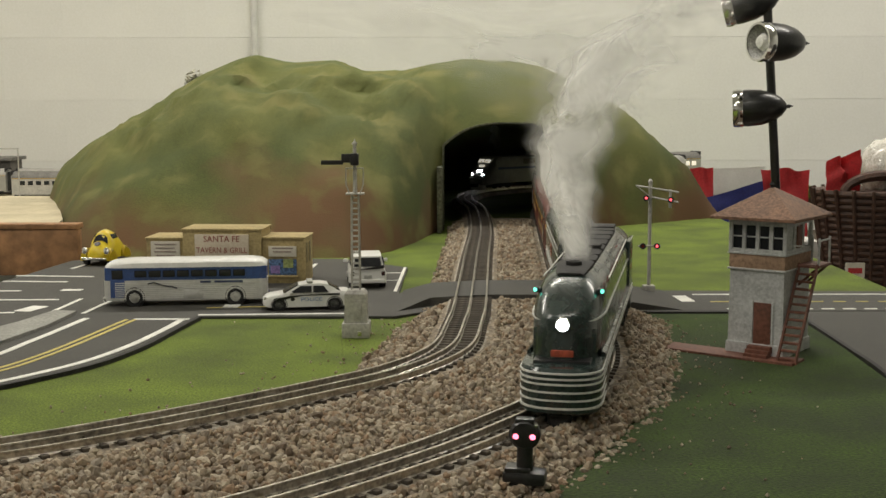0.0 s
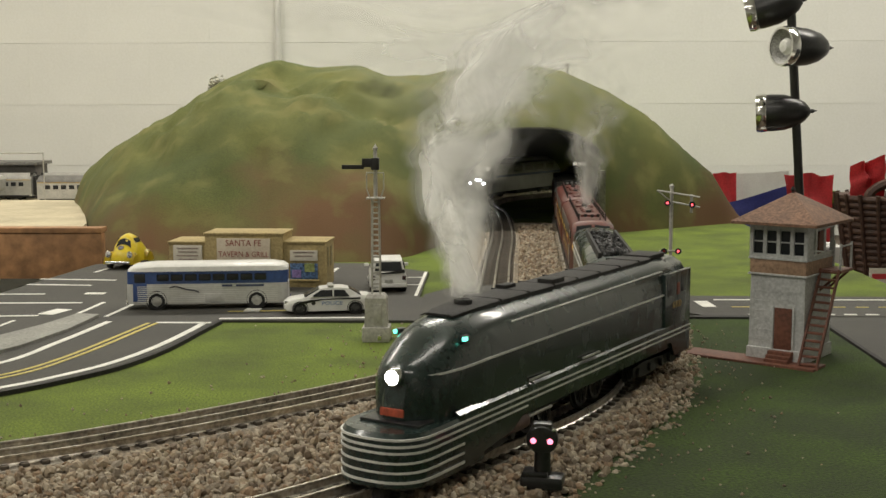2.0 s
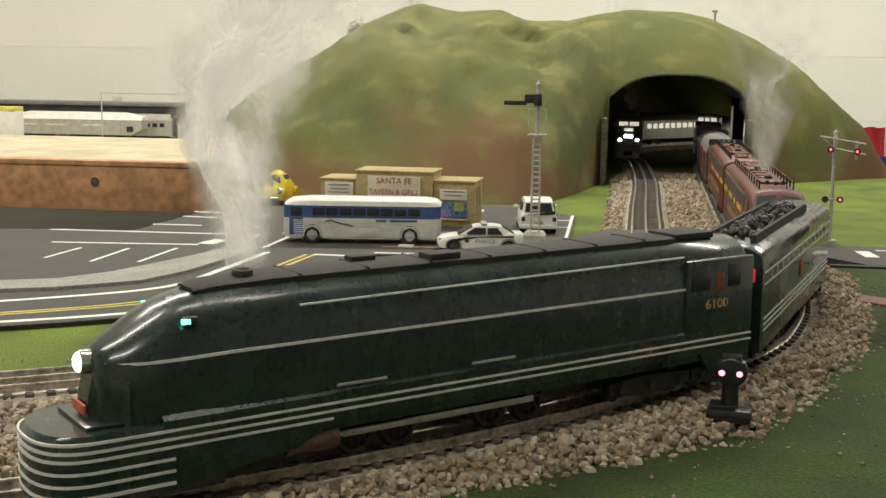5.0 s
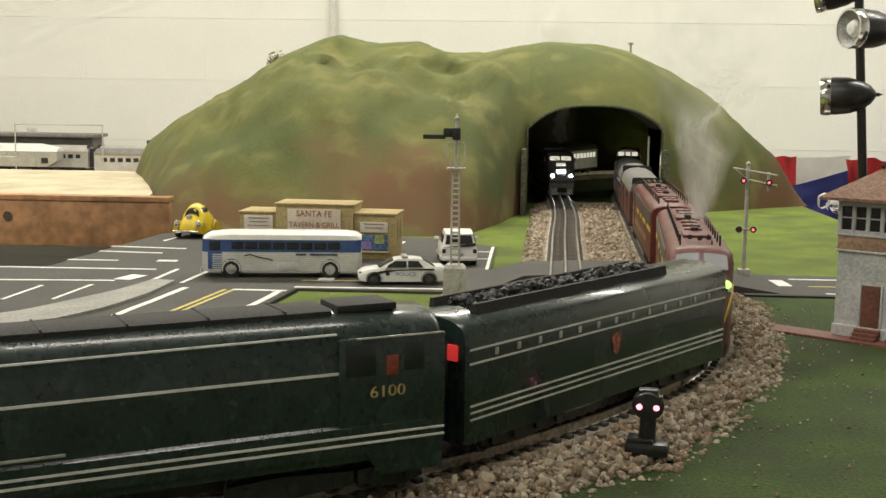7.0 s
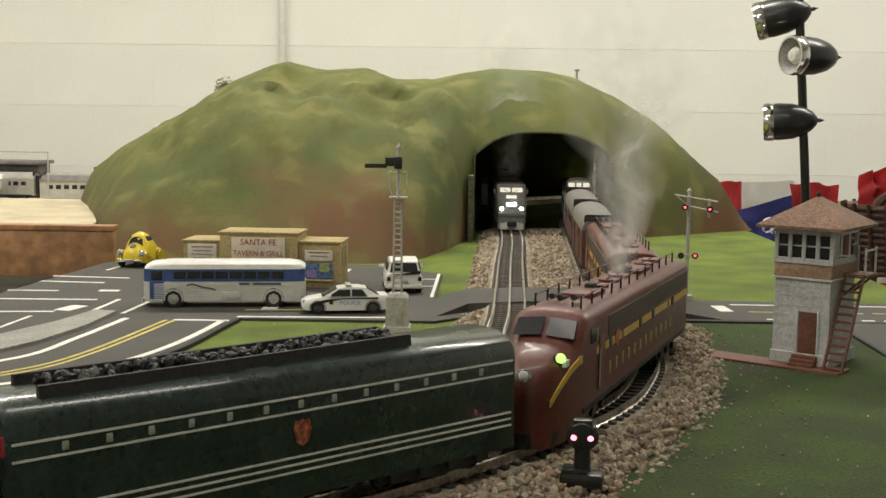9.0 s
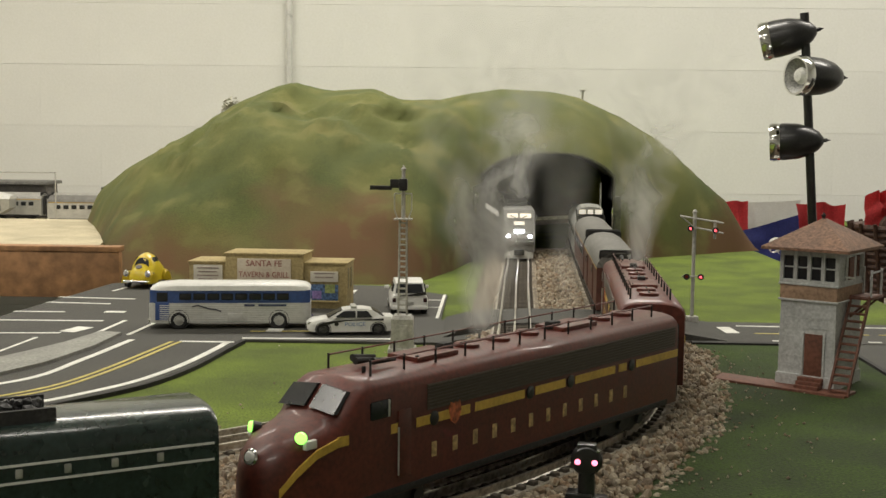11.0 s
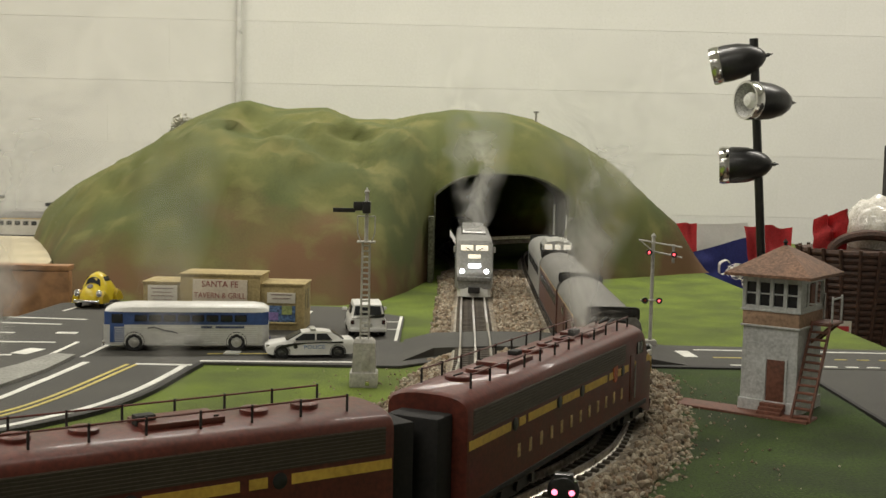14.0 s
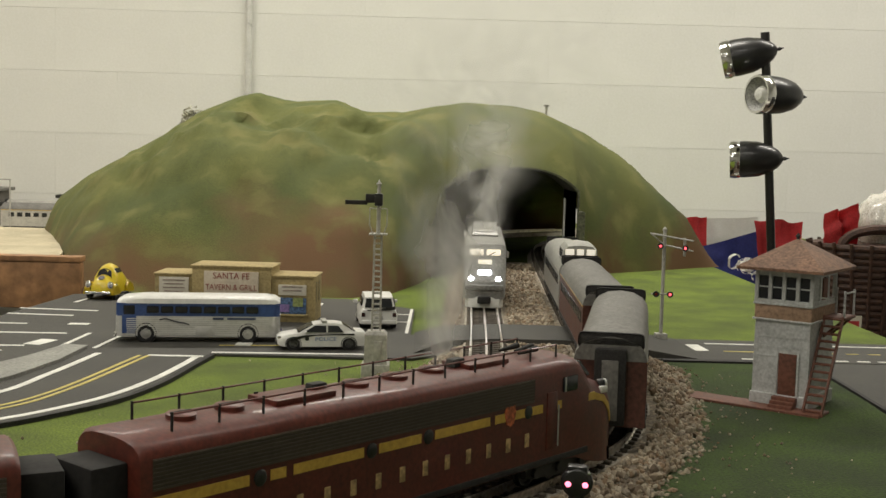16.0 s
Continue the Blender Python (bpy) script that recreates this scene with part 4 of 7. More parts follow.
def tender():
    t = thing("tender", None, "dark green streamlined coal tender with silver stripes", "tender")
    w = 0.0265
    a, b = -0.172, 0.172
    bm = bmesh.new()
    loft(bm, [section(ww, 0.011, zt, x, 11, shoulder=0.80) for x, ww, zt in ((a, 0.0255, 0.078), (a + 0.004, w, 0.080), (0.0, w, 0.0805), (b - 0.004, w, 0.0805), (b, 0.0255, 0.079))])
    part("body", bm, S1_GREEN, t)
    bm = bmesh.new()
    loft(bm, [[(x, -0.017, 0.0775), (x, -0.016, 0.0845), (x, -0.0135, 0.0845), (x, -0.0125, 0.079), (x, 0.0125, 0.079), (x, 0.0135, 0.0845), (x, 0.016, 0.0845), (x, 0.017, 0.0775)] for x in (-0.09, 0.15)])
    part("coal_bunker", bm, BLACK_MATT, t)
    rnd = random.Random(9)
    bm = bmesh.new()
    for k in range(170):
        x, y = rnd.uniform(-0.085, 0.146), rnd.uniform(-0.0115, 0.0115)
        r = bmesh.ops.create_icosphere(bm, subdivisions=1, radius=rnd.uniform(0.002, 0.0042), matrix=Matrix.Translation((x, y, 0.0785 + 0.004 * (1 - (y / 0.012) ** 2) + rnd.uniform(0, 0.002))) @ Euler((k, k * 2, k * 3)).to_matrix().to_4x4() @ Matrix.Diagonal((1.2, 0.9, 0.7, 1)))
    tagged(part("coal_load", bm, COAL, t, "lumpy black coal load", smooth=False), kind="stuff")
    for s in (-1, 1):
        for z, x0, x1 in ((0.0553, a + 0.003, b - 0.003), (0.0630, a + 0.003, b - 0.003), (0.0245, a + 0.004, b - 0.004), (0.0283, a + 0.004, b - 0.004), (0.0321, a + 0.004, b - 0.004)):
            bm = bmesh.new()
            one_strip(bm, [(x0, s * w, z, 0, s), (x1, s * w, z, 0, s)], 0.0011, 0.0005)
            part("side_line", bm, STRIPE, t, "silver line")
        for k in range(13):
            part("side_light", shape(box, (-0.14 + k * 0.0235, s * 0.0266, 0.0592), (0.0036, 0.001, 0.0042), 0.0006), SILVER, t)
        bm = bmesh.new()
        loft(bm, [[(x0 + 0.0, s * 0.0262, z) for x0, z in [(0.0062 * u, 0.0445 + 0.0068 * v) for u, v in ((-0.75, 1), (-0.3, 0.86), (0, 1), (0.3, 0.86), (0.75, 1), (1, 0.2), (0.6, -0.75), (0, -1.05), (-0.6, -0.75), (-1, 0.2))]],
                  [(x0 + 0.0, s * 0.0272, z) for x0, z in [(0.0062 * u, 0.0445 + 0.0068 * v) for u, v in ((-0.75, 1), (-0.3, 0.86), (0, 1), (0.3, 0.86), (0.75, 1), (1, 0.2), (0.6, -0.75), (0, -1.05), (-0.6, -0.75), (-1, 0.2))]]])
        part("emblem", bm, mat("emblem_red", (0.36, 0.10, 0.05), 0.5, vary=0.5, scale=300), t, "plain red and gold shield shape")
    part("rear_door", shape(box, (b - 0.0012, 0.006, 0.05), (0.004, 0.016, 0.034), 0.001), BLACK_MATT, t)
    part("cab_glow", shape(box, (b + 0.0012, 0.0175, 0.061), (0.002, 0.007, 0.009), 0.001), RED_GLOW_DIM, t, "glowing red fire light")
    truck(t, -0.105, (-0.036, -0.012, 0.012, 0.036), 0.009)
    truck(t, 0.105, (-0.036, -0.012, 0.012, 0.036), 0.009)
    part("coupler", shape(box, (a - 0.008, 0, 0.011), (0.016, 0.006, 0.005), 0.001), BLACK_MATT, t)
    part("drawbar", shape(box, (b + 0.008, 0, 0.011), (0.016, 0.007, 0.004), 0.001), BLACK_MATT, t)
    return t


RED_GLOW_DIM = mat("fire_glow", (0.7, 0.04, 0.035), 0.4, emit=0.35, vary=0.0)


def diesel(lit):
    t = thing("diesel_locomotive", None, "tuscan red streamlined model diesel locomotive with gold stripe" + (" and lit headlight" if lit else " coupled behind another"), "locomotive", "diesel pair")
    w, a, b = 0.027, -0.238, 0.238
    f = 1
    rings = []
    for x, ww, zt, zb, sh in ((a, 0.0262, 0.0885, 0.016, 0.84), (a + 0.003, w, 0.0905, 0.016, 0.85), (0.0, w, 0.091, 0.016, 0.85), (0.150, w, 0.091, 0.016, 0.85), (0.163, w, 0.091, 0.015, 0.84), (0.170, 0.0268, 0.0890, 0.013, 0.81), (0.178, 0.0264, 0.0820, 0.010, 0.77), (0.186, 0.0258, 0.0735, 0.008, 0.74), (0.194, 0.0250, 0.0695, 0.006, 0.70), (0.206, 0.0236, 0.0668, 0.004, 0.68), (0.218, 0.0208, 0.0635, 0.002, 0.67), (0.228, 0.0168, 0.058, 0.001, 0.66), (0.235, 0.0112, 0.051, 0.001, 0.64), (0.238, 0.005, 0.045, 0.002, 0.62)):
        rings.append(section(ww, zb, zt, x, 11, shoulder=sh))
    bm = bmesh.new()
    loft(bm, rings)
    part("body", bm, TUSCAN, t)
    for s in (-1, 1):
        # slanted windscreen
        bm = bmesh.new()
        loft(bm, [[(0.1722, s * 0.002, 0.0862), (0.1728, s * 0.0205, 0.0840), (0.1855, s * 0.0215, 0.0725), (0.1848, s * 0.002, 0.0742)], [(0.1762, s * 0.002, 0.0864), (0.1768, s * 0.0205, 0.0845), (0.1892, s * 0.0215, 0.0730), (0.1886, s * 0.002, 0.0746)]])
        part("windscreen", bm, DARK_GLASS, t)
        win = part("cab_window", shape(box, (0.153, s * 0.0272, 0.0715), (0.019, 0.0012, 0.011), 0.001), DARK_GLASS, t)
        part("frame", shape(box, (0.146, s * 0.0277, 0.0715), (0.0016, 0.0014, 0.0105), 0.0003), SILVER, win)
        part("cab_door", shape(box, (0.130, s * 0.0272, 0.047), (0.013, 0.0009, 0.042), 0.0006), TUSCAN, t)
        # air grille: upright louvres in a long band
        bm = bmesh.new()
        box(bm, (-0.062, s * 0.0268, 0.0718), (0.338, 0.001, 0.0165))
        for k in range(8):
            box(bm, (-0.062, s * 0.0275, 0.0645 + k * 0.0021), (0.338, 0.0007, 0.0007))
        part("air_grille", bm, GRILLE, t, "grey horizontal air grille")
        # gold stripe, broken at the portholes
        for x0, x1 in ((-0.236, -0.165), (-0.149, -0.137), (-0.131, -0.072), (-0.058, -0.018), (-0.004, 0.055), (0.061, 0.118), (0.124, 0.19)):
            bm = bmesh.new()
            one_strip(bm, [(x0, s * 0.027, 0.0575, 0, s), (x1, s * (0.027 if x1 < 0.17 else 0.0256), 0.0575, 0, s)], 0.0060, 0.0004)
            part("stripe", bm, GOLD, t)
        bm = bmesh.new()
        one_strip(bm, [(0.19, s * 0.0256, 0.0572, 0, s), (0.206, s * 0.0239, 0.0530, 0.2, s), (0.219, s * 0.0208, 0.044, 0.5, s * 0.85), (0.229, s * 0.0166, 0.033, 0.7, s * 0.7)], 0.0052, 0.0005)
        part("whisker", bm, GOLD, t, "gold nose stripe")
        for x in (-0.157, -0.065, -0.011, 0.1):
            ph = part("porthole", shape(lathe, [(0.0001, -0.0004), (0.0044, -0.0004), (0.0048, 0.0006), (0.0040, 0.001), (0.0001, 0.0006)], 18, pose(x, s * 0.027, 0.0575, -90 * s, 0, 0)), BLACK, t)
        # plain bars in place of the railway's lettering
        for k in range(12):
            part("letter_bar", shape(box, (-0.148 + 0.0225 * k, s * 0.0271, 0.0375), (0.0050, 0.0007, 0.0096), 0.0003), PALE_GOLD, t, "plain gold lettering bar")
        bm = bmesh.new()
        outline = [(0.0065 * u + 0.078, 0.0580 + 0.0072 * v) for u, v in ((-0.75, 1), (-0.3, 0.86), (0, 1), (0.3, 0.86), (0.75, 1), (1, 0.2), (0.6, -0.75), (0, -1.05), (-0.6, -0.75), (-1, 0.2))]
        loft(bm, [[(x, s * 0.0268, z) for x, z in outline], [(x, s * 0.0279, z) for x, z in outline]])
        part("emblem", bm, mat("emblem_orange", (0.50, 0.13, 0.05), 0.5, vary=0.3, scale=300), t, "plain orange shield shape")
        part("sill", shape(box, (-0.02, s * 0.0268, 0.0185), (0.4, 0.0012, 0.0045), 0.0005), BLACK_MATT, t)
        # antenna rail on roof stanchions
        rail = part("roof_antenna", shape(rod, (-0.21, s * 0.0165, 0.0985), (0.15, s * 0.0165, 0.0985), 0.0006, 6), TUSCAN, t, "thin roof antenna rail")
        for k in range(12):
            part("stanchion", shape(rod, (-0.21 + k * 0.0327, s * 0.0165, 0.086), (-0.21 + k * 0.0327, s * 0.0165, 0.0995), 0.0008, 6), BLACK_MATT, rail)
        part("number_light", shape(box, (0.209, s * 0.0215, 0.0590), (0.009, 0.003, 0.0050), 0.0005), WHITE, t)
        cl = part("class_light", shape(lathe, [(0.0001, -0.004), (0.0034, -0.004), (0.0036, 0.0008), (0.0001, 0.001)], 14, pose(0.2130, s * 0.0185, 0.0630, 0, 80, s * 40)), BLACK, t)
        part("lens", shape(lathe, [(0.0001, 0.0), (0.0036, 0.0), (0.0028, 0.0018), (0.0001, 0.0024)], 14, pose(0.2140, s * 0.0193, 0.0632, 0, 80, s * 40)), LIME_GLOW if lit else WHITE, cl, "glowing green-white lens" if lit else "")
        part("grab_iron", shape(rod, (0.137, s * 0.0283, 0.028), (0.137, s * 0.0283, 0.058), 0.0006, 6), SILVER, t)
    # nose light
    lamp = part("headlight", shape(lathe, [(0.0001, -0.004), (0.0048, -0.004), (0.0052, 0.001), (0.0044, 0.002), (0.0001, 0.0015)], 18, pose(0.2335, 0, 0.052, 0, 72, 0)), CHROME, t)
    part("lens", shape(lathe, [(0.0001, 0.0), (0.0038, 0.0), (0.0025, 0.0016), (0.0001, 0.002)], 16, pose(0.2352, 0, 0.0526, 0, 72, 0)), WHITE, lamp)
    part("pilot", shape(loft, [[(0.226, -0.019, 0.001), (0.240, -0.004, 0.001), (0.240, 0.004, 0.001), (0.226, 0.019, 0.001)], [(0.222, -0.021, 0.012), (0.2385, -0.005, 0.012), (0.2385, 0.005, 0.012), (0.222, 0.021, 0.012)]]), BLACK, t)
    # roof gear
    for x in (-0.19, -0.155, -0.05, -0.012, 0.026):
        fan = part("roof_fan", shape(lathe, [(0.0085, 0.0), (0.0085, 0.003), (0.0072, 0.0038), (0.0001, 0.0034)], 22, pose(x, 0, 0.0900)), TUSCAN, t)
        part("grid", shape(box, (0, 0, 0), (0.0145, 0.001, 0.0008)), BLACK_MATT, fan).location = (x, 0, 0.0941)
    for x, l in ((-0.105, 0.05), (0.075, 0.045)):
        part("roof_hatch", shape(box, (x, 0, 0.0917), (l, 0.024, 0.004), 0.001), TUSCAN, t)
    for x in (-0.085, 0.052):
        part("exhaust_pipe", shape(box, (x, 0, 0.0940), (0.012, 0.007, 0.006), 0.001), BLACK_MATT, t)
    for x, y in ((0.125, 0.008), (0.132, 0.0), (0.125, -0.008)):
        part("air_horn", shape(rod, (x - 0.01, y, 0.0945), (x + 0.012, y, 0.0960), 0.001, 8, 0.0024), BLACK_MATT, t)
    for x in (0.148, 0.095, -0.125):
        part("lift_ring", shape(box, (x, 0.010, 0.0917), (0.003, 0.001, 0.006), 0.0003), BLACK_MATT, t)
    part("boiler_tank", shape(rod, (-0.05, 0, 0.011), (0.05, 0, 0.011), 0.0085, 16), BLACK_MATT, t)
    part("underframe", shape(box, (-0.01, 0, 0.0165), (0.42, 0.040, 0.005), 0.001), BLACK_MATT, t)
    part("diaphragm", shape(box, (a - 0.0115, 0, 0.046), (0.023, 0.034, 0.064), 0.002), FOLD_BLACK, t, "black folded end diaphragm")
    truck(t, -0.145, (-0.03, 0.0, 0.03), 0.0105)
    truck(t, 0.145, (-0.03, 0.0, 0.03), 0.0105)
    return t


def coach(length, body, roof, label, windows=True, lit=False, dome=False):
    t = thing("passenger_coach", None, label, "railway coach", "coaches")
    w, h = 0.0262, length / 2
    bm = bmesh.new()
    loft(bm, [[(x, -w, 0.012), (x, -w, 0.062), (x, w, 0.062), (x, w, 0.012)] for x in (-h, h)])
    part("body", bm, body, t)
    bm = bmesh.new()
    prof = [(-w - 0.0008, 0.0605), (-w * 0.97, 0.067), (-w * 0.8, 0.0735), (-w * 0.45, 0.078), (0, 0.0795), (w * 0.45, 0.078), (w * 0.8, 0.0735), (w * 0.97, 0.067), (w + 0.0008, 0.0605)]
    loft(bm, [[(x, y * f, 0.0605 + (z - 0.0605) * g) for y, z in prof] for x, f, g in ((-h - 0.001, 0.985, 0.93), (-h + 0.004, 1, 1), (h - 0.004, 1, 1), (h + 0.001, 0.985, 0.93))])
    part("roof", bm, roof, t)
    for s in (-1, 1):
        part("sill", shape(box, (0, s * 0.0262, 0.0125), (length * 0.96, 0.0016, 0.004), 0.0004), BLACK_MATT, t)
        if windows:
            n = int(length / 0.024)
            for k in range(n):
                win = part("window", shape(box, ((k - (n - 1) / 2) * 0.0225, s * 0.0263, 0.047), (0.0145, 0.001, 0.0115), 0.0008), WARM_GLOW if lit else DARK_GLASS, t)
        else:
            for x in (-h * 0.45, h * 0.4):
                d = part("baggage_door", shape(box, (x, s * 0.0264, 0.037), (0.036, 0.0014, 0.044), 0.001), body, t)
                part("door_window", shape(box, (x, s * 0.0273, 0.05), (0.022, 0.0006, 0.008), 0.0004), DARK_GLASS, d)
        bm = bmesh.new()
        side_strip(bm, -h + 0.002, h - 0.002, 0.0262, 0.0595, 0.0012)
        part("letterboard_line", bm, GOLD if not dome else STRIPE, t) if s > 0 else bm.free()
    for e in (-1, 1):
        dia = part("diaphragm", shape(box, (e * (h + 0.004), 0, 0.042), (0.008, 0.023, 0.056), 0.002), BLACK_MATT, t, "black folded end diaphragm")
        part("end_door", shape(box, (e * (h + 0.0085), 0, 0.04), (0.001, 0.012, 0.044), 0.0004), ROOF_GREY, dia)
        part("end_rib", shape(box, (e * (h - 0.001), 0, 0.0745), (0.004, 0.048, 0.013), 0.004), BLACK_MATT, t, "black roof end rib")
        truck(t, e * (h - 0.055), (-0.017, 0.017), 0.009)
    if dome:
        bm = bmesh.new()
        prof = [(-0.0225, 0.070), (-0.0215, 0.088), (-0.016, 0.094), (0, 0.096), (0.016, 0.094), (0.0215, 0.088), (0.0225, 0.070)]
        d = None
        loft(bm, [[(x, y * f, 0.070 + (z - 0.070) * g) for y, z in prof] for x, f, g in ((h - 0.075, 0.96, 0.75), (h - 0.068, 1, 1), (h - 0.016, 1, 1), (h - 0.005, 0.97, 0.9))])
        d = part("dome", bm, SILVER, t, "raised silver viewing dome")
        for y, wdt in ((-0.0135, 0.013), (0.0, 0.0105), (0.0135, 0.013)):
            part("dome_pane", shape(box, (h - 0.0048, y, 0.0825), (0.0022, wdt - 0.002, 0.0115), 0.0006), WARM_GLOW, d, "bright lit dome window")
        for s in (-1, 1):
            for k in range(3):
                part("dome_pane", shape(box, (h - 0.058 + 0.016 * k, s * 0.0217, 0.081), (0.013, 0.0016, 0.010), 0.0004), DARK_GLASS, d)
    return t


def silver_diesel():
    t = thing("diesel_locomotive", None, "silver grey modern passenger diesel with a sloped lit nose", "locomotive")
    w, a, b = 0.0295, -0.21, 0.21
    bm = bmesh.new()
    rings = []
    for x, ww, zt, zb in ((a, 0.028, 0.081, 0.014), (a + 0.004, w, 0.083, 0.014), (0.12, w, 0.083, 0.014), (0.158, w, 0.083, 0.014), (0.166, 0.0292, 0.0815, 0.013), (0.186, 0.0282, 0.056, 0.011), (0.196, 0.0272, 0.041, 0.010), (0.202, 0.026, 0.036, 0.010), (0.205, 0.0245, 0.032, 0.011)):
        zs = zb + (zt - zb) * 0.85
        rings.append([(x, -ww, zb), (x, -ww, zs), (x, -ww * 0.93, zt - 0.002), (x, -ww * 0.8, zt), (x, 0, zt + 0.001), (x, ww * 0.8, zt), (x, ww * 0.93, zt - 0.002), (x, ww, zs), (x, ww, zb)])
    loft(bm, rings)
    part("body", bm, DIESEL_SILVER, t)
    slope = math.atan2(0.0815 - 0.056, 0.166 - 0.186)
    for s in (-1, 1):
        p = part("windscreen", shape(box, (0.1755, s * 0.0115, 0.0713), (0.0015, 0.019, 0.0095), 0.001, Matrix.Rotation(-0.66, 4, "Y")), WARM_GLOW, t, "bright lit windscreen pane")
        part("wiper", shape(rod, (0.1795, s * 0.006, 0.068), (0.1765, s * 0.014, 0.0718), 0.0007, 6), BLACK, p)
        lamp = part("headlight", shape(lathe, [(0.0001, -0.004), (0.0052, -0.004), (0.0054, 0.001), (0.0001, 0.0015)], 16, pose(0.1995, s * 0.0185, 0.0365, 0, 78, 0)), CHROME, t)
        part("lens", shape(lathe, [(0.0001, 0.0), (0.004, 0.0), (0.0028, 0.0018), (0.0001, 0.0022)], 16, pose(0.2013, s * 0.0185, 0.0369, 0, 78, 0)), WHITE_GLOW, lamp, "glowing white lens")
        part("mirror", shape(box, (0.163, s * 0.0312, 0.068), (0.003, 0.003, 0.009), 0.0006), SILVER, t)
        bm = bmesh.new()
        one_strip(bm, [(a + 0.004, s * w, 0.052, 0, s), (0.155, s * w, 0.052, 0, s)], 0.006, 0.0004)
        part("stripe", bm, mat("stripe_blue", (0.05, 0.07, 0.16), 0.5), t)
        for k in range(4):
            part("side_grille", shape(box, (-0.14 + 0.06 * k, s * 0.0296, 0.068), (0.045, 0.001, 0.014), 0.0004), GRILLE, t)
    part("number_board", shape(box, (0.1855, 0, 0.0590), (0.0015, 0.019, 0.0065), 0.0006, Matrix.Rotation(-0.62, 4, "Y")), WARM_GLOW, t, "lit white board without readable number")
    part("centre_lamp", shape(box, (0.1945, 0, 0.0455), (0.003, 0.018, 0.006), 0.0015, Matrix.Rotation(-0.5, 4, "Y")), WHITE_GLOW, t, "glowing twin lamp")
    part("anticlimber", shape(box, (0.205, 0, 0.026), (0.008, 0.052, 0.007), 0.0015), mat("bumper_grey", (0.20, 0.20, 0.19), 0.6), t)
    bm = bmesh.new()
    loft(bm, [[(0.196, -0.0255, z), (0.204 + d, -0.021, z), (0.207 + d, -0.009, z), (0.207 + d, 0.009, z), (0.204 + d, 0.021, z), (0.196, 0.0255, z)] for z, d in ((-0.001, 0.002), (0.010, 0.0), (0.0135, -0.002))])
    part("snow_pilot", bm, WHITE, t)
    part("coupler", shape(box, (0.212, 0, 0.010), (0.012, 0.018, 0.009), 0.0015), BLACK, t)
    part("roof_unit", shape(loft, [[(x, -0.021, 0.0815), (x, -0.0185, zt), (x, 0.0185, zt), (x, 0.021, 0.0815)] for x, zt in ((-0.19, 0.0915), (0.0, 0.0925), (0.035, 0.0925), (0.045, 0.086))]), DIESEL_SILVER, t, "raised silver roof unit")
    part("roof_grille", shape(box, (0.0385, 0, 0.0885), (0.0014, 0.028, 0.004), 0.0004), BLACK_MATT, t)
    part("fuel_tank", shape(box, (-0.02, 0, 0.011), (0.12, 0.046, 0.014), 0.003), BLACK_MATT, t)
    truck(t, 0.13, (-0.024, 0.024), 0.0105)
    truck(t, -0.13, (-0.024, 0.024), 0.0105)
    return t


engine = steam_engine()
coal_tender = tender()
diesel_one = diesel(True)
diesel_two = diesel(False)
coal_tender.scale = (0.875, 1, 1)
for unit in (diesel_one, diesel_two):
    unit.scale = (0.825, 0.96, 0.88)
engine.scale = (0.80, 1, 1)
coach_one = coach(0.292, TUSCAN_DULL, ROOF_GREY, "dull brown baggage car with grey roof", windows=False)
coach_two = coach(0.315, TUSCAN_DULL, ROOF_GREY, "dull brown passenger coach with grey roof")
coach_three = coach(0.33, SILVER, SILVER, "silver dome coach with bright lit dome windows", dome=True)
coach_four = coach(0.33, SILVER, ROOF_PALE, "silver passenger coach with pale grey roof")
silver_engine = silver_diesel()
silver_coach = coach(0.34, SILVER, ROOF_GREY, "silver passenger coach with lit windows", lit=True)


# ---- vehicles on the car park ----
def car_wheel(parent, x, y, r, width, hub):
    s = 1 if y > 0 else -1
    m = pose(x, y, r, -90 * s, 0, 0)
    w = part("wheel", shape(lathe, [(0.0001, -width), (r * 0.93, -width), (r, -width * 0.8), (r, -width * 0.15), (r * 0.93, 0), (r * 0.66, 0), (r * 0.6, -0.0006), (0.0001, -0.0006)], 22, m), RUBBER, parent)
    part("hubcap", shape(lathe, [(0.0001, -0.0012), (r * 0.6, -0.0012), (r * 0.56, 0.0002), (r * 0.3, 0.0004), (r * 0.26, 0.0011), (0.0001, 0.0012)], 18, m), hub, w)
    return w


def rounded(w, zb, zt, x, k=0.3, lean=0.0):
    """A car body section, with sides that lean in towards the top."""
    return [(x, -w, zb), (x, -w, zb + (zt - zb) * 0.55), (x, -w * (0.97 - lean), zb + (zt - zb) * 0.82), (x, -w * (1 - k - lean), zt), (x, 0, zt + 0.0006), (x, w * (1 - k - lean), zt), (x, w * (0.97 - lean), zb + (zt - zb) * 0.82), (x, w, zb + (zt - zb) * 0.55), (x, w, zb)]


